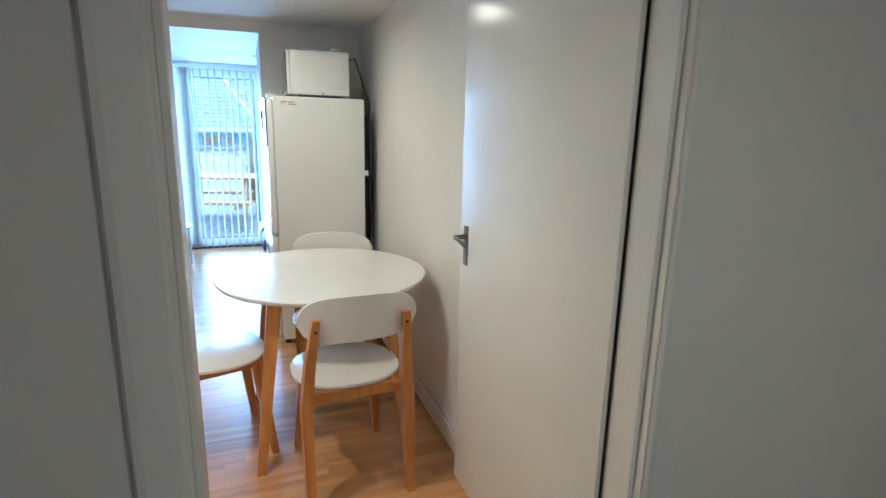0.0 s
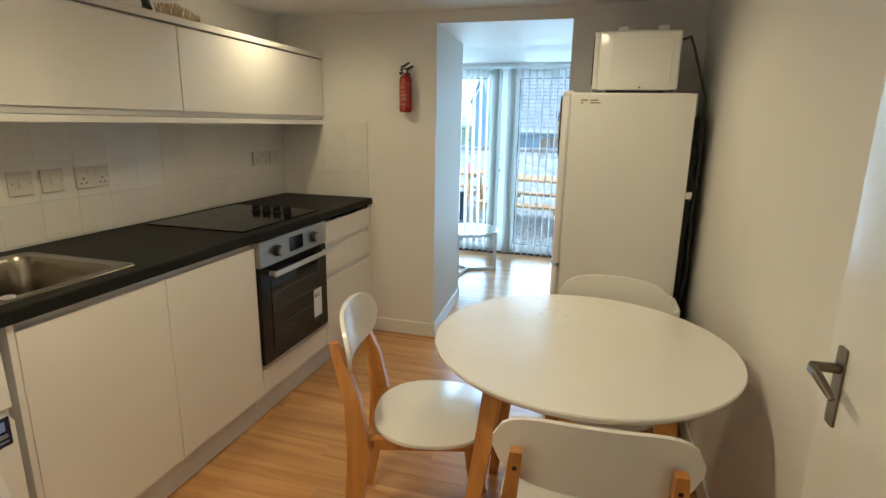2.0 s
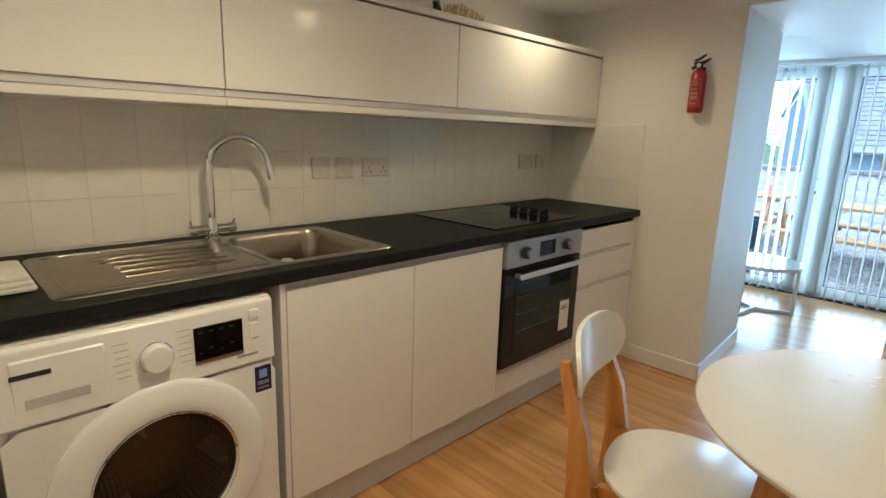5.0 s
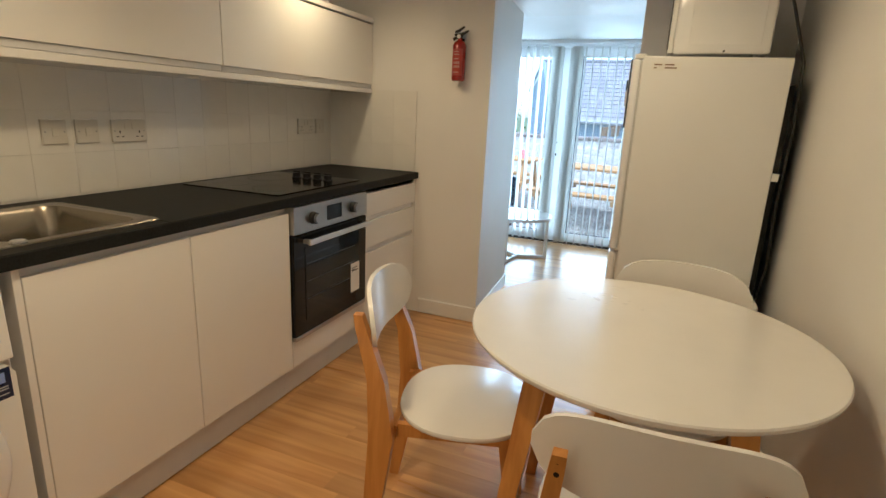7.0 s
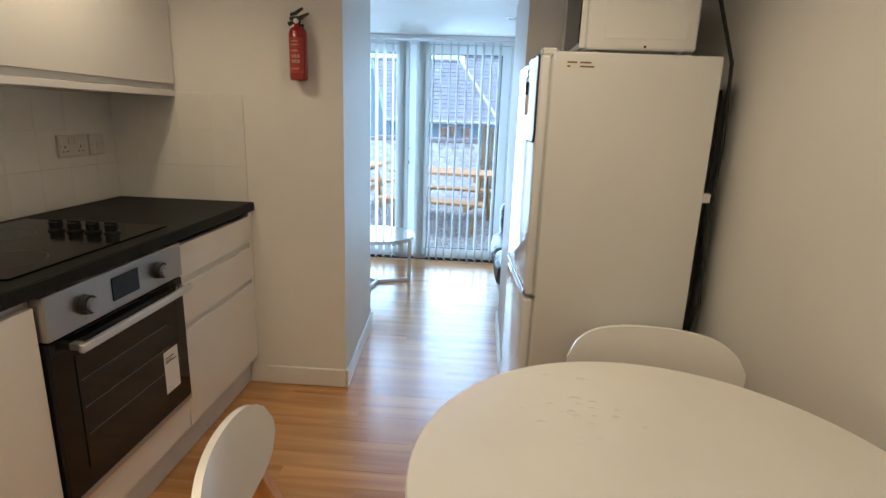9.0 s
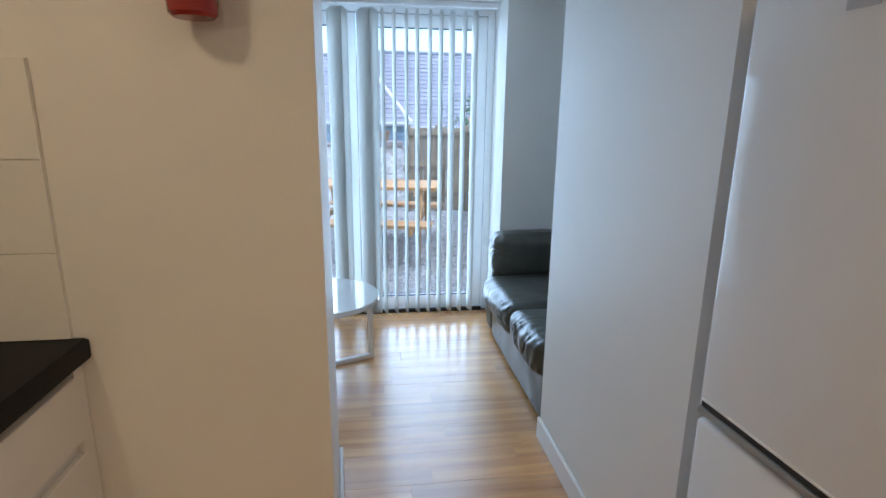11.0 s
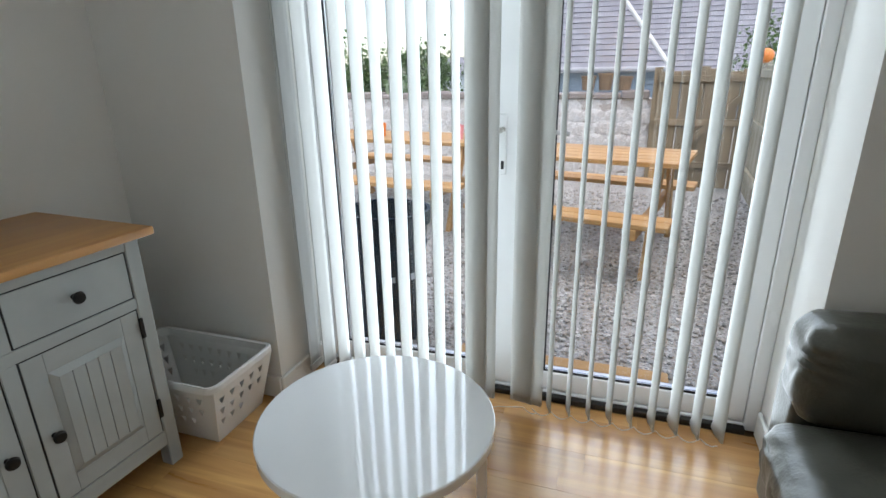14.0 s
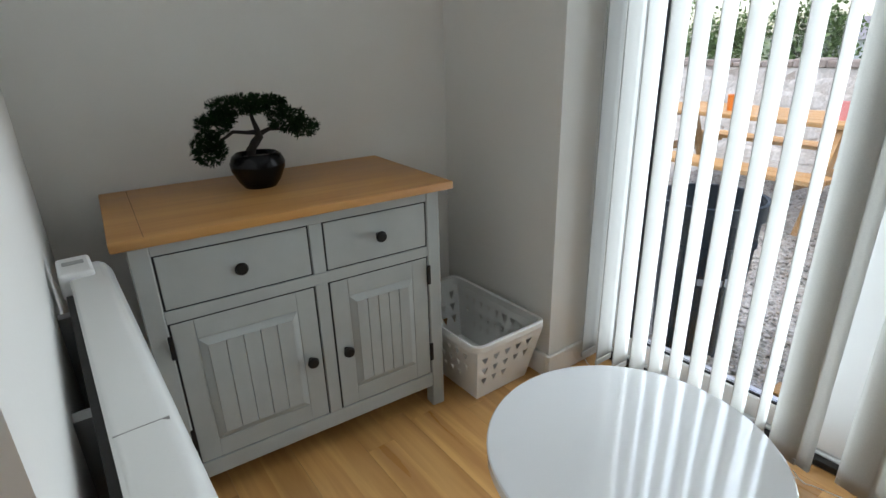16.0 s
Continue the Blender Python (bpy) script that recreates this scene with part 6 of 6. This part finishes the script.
part("board", boxbm(-0.35, 0.62, YOUT + 0.27, YOUT + 0.36, GZ - 0.02, GZ + 0.045, bev=0.004), PINE, t)
part("step_support", boxbm(RX0, RX1, FY1, YOUT + 0.01, GZ - 0.1, 0.0), COPING, bpy.data.objects["patio_doors"])


def picnic_table(loc, rz, length):
    """Length along x; built-in benches either side."""
    t = thing("picnic_table", loc, "orange timber picnic table with built-in benches on gravel", "picnic table", "picnic tables", rz=rz)
    h = length / 2
    for i in range(5):
        y = -0.30 + 0.148 * i
        part("plank", boxbm(-h, h, y, y + 0.138, 0.715, 0.750, bev=0.004), PINE, t, place=False)
    for s in (-1, 1):
        for i in range(2):
            y = s * 0.66 - 0.13 + 0.135 * i
            part("bench_plank", boxbm(-h, h, y, y + 0.125, 0.405, 0.440, bev=0.004), PINE, t, place=False)
    for x in (-h + 0.16, h - 0.16):
        for s in (-1, 1):
            bm = bmesh.new()
            prism(bm, [(s * 0.26, 0.715), (s * 0.17, 0.715), (s * 0.50, 0.0), (s * 0.59, 0.0)], x - 0.02, x + 0.02, axis=0)
            part("leg", bm, PINE, t, place=False)
        part("cross_beam", boxbm(x - 0.065, x - 0.022, -0.80, 0.80, 0.335, 0.404, bev=0.003), PINE, t, place=False)
        part("top_beam", boxbm(x - 0.065, x - 0.022, -0.32, 0.42, 0.650, 0.714, bev=0.003), PINE, t, place=False)
    return t


picnic_table((0.12, 4.9, GZ), -12, 1.4)
picnic_table((-1.75, 5.62, GZ), -6, 1.8)
for nm, lb, mt, x, y in (("plastic_cup", "orange plastic cup on the picnic table", ORANGE, -1.95, 5.58), ("plastic_cup", "yellow plastic cup on the picnic table", YELLOW, -1.40, 5.55), ("plastic_cup", "pink plastic cup on the picnic table", PINK, -1.12, 5.50)):
    t = thing(nm, (x, y, GZ + 0.75), lb, "cup", "cups on the picnic table")
    bm = bmesh.new()
    lathe(bm, [(0, 0), (0.032, 0), (0.042, 0.13), (0.038, 0.13), (0.029, 0.006), (0, 0.006)], 16, (x, y, GZ + 0.7502))
    part("cup_shell", bm, mt, t, smooth=True)

# garden bin
t = thing("garden_bin", (-0.78, 3.08, GZ), "tall dark blue plastic bin standing on the gravel", "bin")
bm = bmesh.new()
lathe(bm, [(0, 0), (0.165, 0), (0.19, 0.50), (0.20, 0.62), (0.222, 0.63), (0.222, 0.70), (0.205, 0.70), (0.200, 0.60), (0.16, 0.02), (0, 0.02)], 36, (-0.78, 3.08, GZ))
part("tub", bm, BINMAT, t, smooth=True)
bm = bmesh.new()
lathe(bm, [(0.192, 0.50), (0.200, 0.505), (0.200, 0.525), (0.193, 0.53)], 36, (-0.78, 3.08, GZ))
part("band", bm, BINMAT, t, smooth=True)
for k in range(5):
    a = radians(-62 + 11 * k)
    m = Matrix.Translation((-0.78 + 0.1875 * math.cos(a), 3.08 + 0.1875 * math.sin(a), GZ + 0.36)) @ Matrix.Rotation(a, 4, 'Z')
    bm = boxbm(-0.001, 0.004, -0.012, 0.012, 0.0, 0.028 + 0.006 * (k % 2))
    bm.transform(m)
    part("letter_mark", bm, GREYLETTER, t, "worn pale lettering")

# rubble wall with coping
WYY = 7.5
t = tagged(part("wall_yard", boxbm(-9, 0.62, WYY, WYY + 0.35, GZ - 0.3, 0.86), RENDER), "low lime-washed rubble garden wall", "wall", kind="structure")
rng = random.Random(21)
stones_me = []
for k in range(6):
    b = bmesh.new()
    bmesh.ops.create_icosphere(b, subdivisions=2, radius=1.0)
    for v in b.verts:
        v.co = Vector((v.co.x * 0.17, v.co.y * 0.009, v.co.z * 0.085)) * (1 + 0.25 * noise.noise(v.co * 1.7 + Vector((k * 5, 0, 0))))
    m_ = bpy.data.meshes.new("stone")
    b.to_mesh(m_)
    b.free()
    m_.materials.append(RENDER)
    stones_me.append(m_)
for row in range(6):
    for col in range(24):
        s_ = new("stone", stones_me[rng.randrange(6)])
        s_.parent = t
        s_.matrix_basis = pose(-5.8 + 0.27 * col + (0.13 if row % 2 else 0) + rng.uniform(-0.04, 0.04), WYY - 0.002, GZ + 0.05 + 0.155 * row + rng.uniform(-0.02, 0.02), 0, rng.uniform(-12, 12), 0)
bm = bmesh.new()
for k in range(30):
    x0 = -9 + 0.32 * k
    box(bm, x0, x0 + 0.31, WYY - 0.03, WYY + 0.38, 0.86, 0.93 + rng.uniform(-0.02, 0.03), bev=0.012)
part("coping", bm, COPING, t, "dark uneven coping stones", place=False)
t2 = thing("chimney_pots", (0.25, WYY + 0.2, 0.93), "row of brown clay pots standing on the wall", "pots")
for x, h in ((-0.12, 0.17), (0.08, 0.20), (0.30, 0.16)):
    bm = bmesh.new()
    lathe(bm, [(0, 0), (0.07, 0), (0.085, h - 0.03), (0.095, h - 0.03), (0.095, h), (0.07, h), (0.06, 0.02), (0, 0.02)], 16, (x, WYY + 0.18, 0.955))
    part("pot", bm, surf("clay_brown", (0.22, 0.15, 0.09), 0.8, var=0.2), t2, smooth=True)


def board_fence(name, x0, y0, x1, y1, z1, n, mat, label):
    t = thing(name, (x0, y0, GZ), label, "fence")
    a, b = Vector((x0, y0, 0)), Vector((x1, y1, 0))
    d = (b - a)
    ln = d.length
    ang = math.degrees(math.atan2(d.y, d.x))
    m = Matrix.Rotation(radians(ang), 4, 'Z')
    for i in range(n):
        w = ln / n
        bm = boxbm(i * w + 0.004, (i + 1) * w - 0.004, -0.009, 0.009, 0.02, z1 - GZ + rng.uniform(-0.02, 0.02), bev=0.003)
        bm.transform(m)
        part("board", bm, mat, t, place=False)
    for z in (0.25, (z1 - GZ) * 0.55, z1 - GZ - 0.12):
        bm = boxbm(0, ln, -0.045, -0.010, z, z + 0.07, bev=0.003)
        bm.transform(m)
        part("rail", bm, mat, t, place=False)
    for i in range(max(2, int(ln / 1.2)) + 1):
        x = ln * i / max(2, int(ln / 1.2))
        bm = boxbm(x - 0.045, x + 0.045, 0.010, 0.095, 0.0, z1 - GZ + 0.04, bev=0.004)
        bm.transform(m)
        part("post", bm, mat, t, place=False)
    return t


board_fence("timber_gate", 0.66, WYY - 0.10, 1.62, WYY - 0.14, 1.17, 8, OLDTIMBER, "dark weathered board gate in the yard wall")
bm = bmesh.new()
tg = bpy.data.objects["timber_gate"]
prism(bm, [(0.06, 0.25), (0.15, 0.25), (0.92, 1.05), (0.83, 1.05)], -0.070, -0.046, axis=1)
part("brace", bm, OLDTIMBER, tg, place=False)
board_fence("side_fence", 1.66, WYY - 0.15, 1.36, 3.4, 1.22, 30, PALETIMBER, "pale green-grey board fence along the yard")
t = thing("fishing_float", (1.63, 6.9, 1.22), "orange and blue float hung on the fence", "float")
bm = bmesh.new()
bmesh.ops.create_uvsphere(bm, u_segments=14, v_segments=10, radius=0.07, matrix=Matrix.Translation((1.60, 6.9, 1.30)))
part("float_ball", bm, ORANGE, t, smooth=True)


# ---------- houses beyond ----------
def slope(name, a, b, c, d, rows, cols, parent):
    """Slates on a plane: a-b is the eave, d-c the ridge."""
    a, b, c, d = map(Vector, (a, b, c, d))
    nrm = (b - a).cross(d - a).normalized()
    if nrm.z < 0:
        nrm = -nrm
    vs, fs = [tuple(p - nrm * 0.02) for p in (a, b, c, d)], [(0, 1, 2, 3)]
    rg = random.Random(len(name) + rows)
    for r in range(rows):
        v0, v1 = r / rows, (r + 1.25) / rows
        off = 0.5 if r % 2 else 0.0
        for k in range(-1, cols + 1):
            u0, u1 = (k + off + 0.02) / cols, (k + 1 + off - 0.02) / cols
            u0, u1 = max(0.0, u0), min(1.0, u1)
            if u1 - u0 < 0.004:
                continue
            lift = 0.02 + rg.uniform(0, 0.012)
            q = []
            for u, v, l in ((u0, v0, lift), (u1, v0, lift + rg.uniform(-0.004, 0.006)), (u1, min(1.0, v1), 0.004), (u0, min(1.0, v1), 0.004)):
                q.append(a.lerp(b, u).lerp(d.lerp(c, u), v) + nrm * l)
            bse = len(vs)
            vs += [tuple(p) for p in q] + [tuple(p - nrm * 0.012) for p in q[:2]]
            fs += [(bse, bse + 1, bse + 2, bse + 3), (bse + 4, bse + 5, bse + 1, bse)]
    me = bpy.data.meshes.new("slates")
    off = BASE[parent.name]
    me.from_pydata([tuple(Vector(p) - off) for p in vs], [], fs)
    me.materials.append(SLATE)
    ob = new("slates", me)
    ob.parent = parent
    return tagged(ob, "overlapping blue-grey slates", kind="stuff")


HY = 11.8
EZ, RZ = 1.20, 2.86
RL = -2.67                      # far end of the ridge; the gable turns away
hx0, hx1 = -1.90, 1.05
t = thing("slate_roofed_house", ((hx0 + hx1) / 2, HY + 1.5, GZ - 0.9), "blue-grey clad house with hipped slate roof", "house")
part("wall", boxbm(hx0 + 0.1, hx1 - 0.05, HY + 0.25, HY + 4.0, GZ - 0.9, EZ + 0.03), CLADDING, t)
for k in range(12):
    z = GZ - 0.2 + 0.125 * k
    if z < EZ - 0.1:
        part("board", boxbm(hx0 + 0.1, hx1 - 0.05, HY + 0.225, HY + 0.249, z, z + 0.118, bev=0.004), CLADDING, t)
rx1 = -0.10
slope("front_slope", (hx0, HY, EZ), (hx1, HY, EZ), (rx1, HY + 1.9, RZ), (RL, HY + 1.9, RZ), 15, 15, t)
slope("hip_slope", (hx1, HY, EZ), (hx1, HY + 4.2, EZ), (rx1, HY + 2.3, RZ), (rx1, HY + 1.9, RZ), 15, 14, t)
part("gutter", sweep(bmesh.new(), [(hx0 - 0.05, HY - 0.05, EZ - 0.02), (hx1 + 0.05, HY - 0.05, EZ - 0.02)], 0.05, 10), GREYPLASTIC, t, "grey gutter")
part("hip_ridge", sweep(bmesh.new(), [(hx1, HY, EZ + 0.03), (rx1, HY + 1.9, RZ + 0.03)], 0.045, 8), MORTAR, t, "pale mortared hip ridge")
part("ridge", sweep(bmesh.new(), [(RL, HY + 1.9, RZ + 0.02), (rx1, HY + 1.9, RZ + 0.02)], 0.06, 8), SLATE, t, "slate ridge")
foot, apex, back = (hx0 + 0.05, HY + 0.2), (RL + 0.05, HY + 1.95), (-3.42, HY + 3.75)
bm = bmesh.new()
ring0 = [bm.verts.new((p[0], p[1], z)) for p, z in ((foot, GZ - 0.9), (foot, EZ), (apex, RZ - 0.04), (back, 2.1), (back, GZ - 0.9))]
ring1 = [bm.verts.new(v.co + Vector((0.16, 0.06, 0))) for v in ring0]
bm.faces.new(ring0)
bm.faces.new(ring1[::-1])
for k in range(5):
    bm.faces.new((ring0[k], ring1[k], ring1[(k + 1) % 5], ring0[(k + 1) % 5]))
bmesh.ops.recalc_face_normals(bm, faces=bm.faces)
part("gable", bm, CLADDING, t)
for p, z, q, w in (((hx0 - 0.02, HY - 0.05), EZ, (RL - 0.02, HY + 1.9), RZ + 0.02), ((RL - 0.02, HY + 1.9), RZ + 0.02, (-3.5, HY + 3.8), 2.1)):
    part("verge_board", sweep(bmesh.new(), [(p[0], p[1], z), (q[0], q[1], w)], 0.05, 6), CLADDING, t, "blue-grey verge board")
hb0, hb1, HB2 = -0.12, 6.5, HY + 2.6
t = thing("rear_house", (3.2, HB2 + 2, GZ - 0.9), "larger house behind with a broad slate roof", "house")
part("wall", boxbm(hb0 + 0.2, hb1, HB2 + 0.3, HB2 + 4.0, GZ - 0.9, 1.12), CLADDING, t)
slope("roof_slope", (hb0, HB2, 1.08), (hb1, HB2, 1.08), (hb1, HB2 + 2.4, 3.33), (hb0, HB2 + 2.4, 3.33), 18, 24, t)
part("ridge", sweep(bmesh.new(), [(hb0, HB2 + 2.4, 3.35), (hb1, HB2 + 2.4, 3.35)], 0.07, 8), SLATE, t, "slate ridge")
part("gutter", sweep(bmesh.new(), [(hb0, HB2 - 0.05, 1.06), (hb1, HB2 - 0.05, 1.06)], 0.05, 8), GREYPLASTIC, t, "grey gutter")
part("verge", sweep(bmesh.new(), [(hb0, HB2, 1.1), (hb0, HB2 + 2.4, 3.36)], 0.05, 6), MORTAR, t, "pale verge")


def bush(loc, r, n, seed, name="hedge_bush"):
    """A shrub: short stems and many single leaves in uneven clumps."""
    rg = random.Random(seed)
    t = thing(name, loc, "dense green garden shrub beyond the wall", "bush", "shrubs beyond the wall")
    bm = bmesh.new()
    clumps = []
    for k in range(9):
        d = Vector((rg.uniform(-1, 1) * r[0], rg.uniform(-1, 1) * r[1], rg.uniform(0.3, 1.0) * r[2]))
        clumps.append((d, rg.uniform(0.25, 0.5) * min(r[0], r[2])))
        sweep(bm, [(0, 0, 0), d * 0.5 + Vector((0.05, 0, 0.05)), d], [0.04, 0.025, 0.01], 6)
    part("stems", bm, BARK, t, place=False)
    vs, fs = [], []
    for _ in range(n):
        c, cr = clumps[rg.randrange(len(clumps))]
        p = c + Vector((rg.gauss(0, 1), rg.gauss(0, 1), rg.gauss(0, 0.8))) * cr * 0.6
        if p.z < 0.05:
            continue
        u = Vector((rg.uniform(-1, 1), rg.uniform(-1, 1), rg.uniform(-0.6, 1))).normalized() * rg.uniform(0.04, 0.085)
        w = u.cross(Vector((rg.random(), rg.random(), rg.random()))).normalized() * u.length * 0.4
        b = len(vs)
        vs += [tuple(p), tuple(p + u * 0.5 + w), tuple(p + u), tuple(p + u * 0.5 - w)]
        fs.append((b, b + 1, b + 2, b + 3))
    me = bpy.data.meshes.new("leaves")
    me.from_pydata(vs, [], fs)
    me.materials.append(LEAF)
    o = new("leaves", me)
    o.parent = t
    tagged(o, "many small green leaves", kind="stuff")


for k, (x, y, z, r) in enumerate(((-5.6, 10.2, -0.5, (1.0, 0.6, 2.3)), (-4.4, 9.6, -0.5, (0.9, 0.6, 2.1)), (-3.3, 9.4, -0.5, (0.9, 0.6, 1.95)), (-6.9, 10.8, -0.5, (1.2, 0.7, 2.6)), (-2.5, 9.5, -0.5, (0.7, 0.5, 1.9)), (-8.3, 11.5, -0.5, (1.3, 0.7, 2.7)), (2.95, 11.6, -0.5, (0.7, 0.5, 3.0)))):
    bush((x, y, z), r, 3200, 40 + k)
t = thing("distant_house", (-9.5, 40, -3.0), "pale distant house on the skyline", "house")
part("wall", boxbm(-14, -11.5, 40, 44, -3.0, 0.9), surf("far_render", (0.55, 0.56, 0.58), 0.9), t)
bm = bmesh.new()
prism(bm, [(39.6, 0.9), (42, 2.2), (44.4, 0.9)], -14.2, -11.3, axis=0)
part("roof", bm, SLATE, t)

# ---------- tiles and floorboards ----------
wl = bpy.data.objects["wall_kitchen_left"]
wp = bpy.data.objects["wall_passage_left"]
structure("trim_grout_left", boxbm(XL + 0.0005, XL + 0.006, YN + 0.002, -0.002, WZ + 0.001, 1.351), GROUT, "pale grout bed behind the tiles", "grout")
structure("trim_grout_end", boxbm(XL + 0.011, -0.455, -0.006, -0.0005, WZ + 0.001, 1.372), GROUT, "pale grout bed behind the tiles", "grout")


def tile_mesh(w, h):
    bm = boxbm(0.0, 0.0055, -w / 2, w / 2, -h / 2, h / 2)
    es = [e for e in bm.edges if all(v.co.x > 0.004 for v in e.verts)]
    bmesh.ops.bevel(bm, geom=es, offset=0.0006, segments=1, affect='EDGES')
    me = bpy.data.meshes.new("tile")
    bm.to_mesh(me)
    bm.free()
    me.materials.append(TILE)
    return me


rng = random.Random(8)
TM = tile_mesh(0.1496, 0.1478)
for row in range(3):
    zc = WZ + 0.008 + 0.075 + 0.1485 * row
    for k in range(19):
        yc_ = -0.063 - 0.15 * k
        if yc_ < YN + 0.07:
            continue
        o = new("tile", TM)
        o.parent = wl
        o.matrix_basis = pose(XL + 0.0045, yc_, zc, 0, rng.uniform(-0.12, 0.12), rng.uniform(-0.06, 0.06))
TE = tile_mesh(0.1499, 0.1558)
for row in range(3):
    for k in range(4):
        o = new("tile", TE)
        o.parent = wp
        o.matrix_basis = pose(-0.530 - 0.15 * k, -0.0045, WZ + 0.079 + 0.157 * row, rng.uniform(-0.1, 0.1), 0, -90)

fl = structure("floor", boxbm(LXL - 0.1, LXR + 0.1, HY0 - 0.0, YOUT - 0.08, -0.12, -0.0125), FLOORJOINT, "wood laminate floor in narrow honey-coloured strips", "floor")
structure("floor_hall", boxbm(-1.35, 2.65, HY1, HY0 - 0.001, -0.12, -0.001), surf("hall_carpet", (0.25, 0.24, 0.22), 0.95, var=0.15, scale=80, bump=0.3), "grey hall carpet", "floor")
rng = random.Random(17)
BW = 0.0935


def board(x0, x1, y0, y1, chamfer):
    bm = boxbm(x0, x1, y0, y1, -0.012, 0.0)
    c = Vector(((x0 + x1) / 2, (y0 + y1) / 2, 0))
    es = [e for e in bm.edges if all(v.co.z > -0.001 for v in e.verts)]
    bmesh.ops.bevel(bm, geom=es, offset=chamfer, segments=1, affect='EDGES')
    bm.transform(Matrix.Translation(-c))
    me = bpy.data.meshes.new("board")
    bm.to_mesh(me)
    bm.free()
    me.materials.append(FLOORWOOD)
    o = new("board", me)
    o.parent = fl
    o.location = c


y = HY0 + 0.001
row = 0
while y < FY0 - 0.035:
    y1 = min(y + BW, FY0 - 0.0305)
    if y < YN:
        a, b = DX0, DX1
    elif y < -0.03:
        a, b = XL, XR
    elif y < 0.80:
        a, b = PX0 + (PCORNER[0] - PX0) * min(1, (y1 + 0.02) / PCORNER[1]), PX1
    elif y < LYF:
        a, b = LXL, LXR
    else:
        a, b = RX0, RX1
    x = a
    row += 1
    ln = rng.uniform(0.15, 0.7)
    while x < b - 1e-4:
        e = min(b, x + ln)
        if b - e < 0.08:
            e = b
        board(x + 0.0001, e - 0.0001, y + (0.0003 if row % 2 else 0.0), y1 - (0.0 if row % 2 else 0.0003), 0.00015)
        x = e
        ln = rng.uniform(0.5, 1.1)
    y = y1
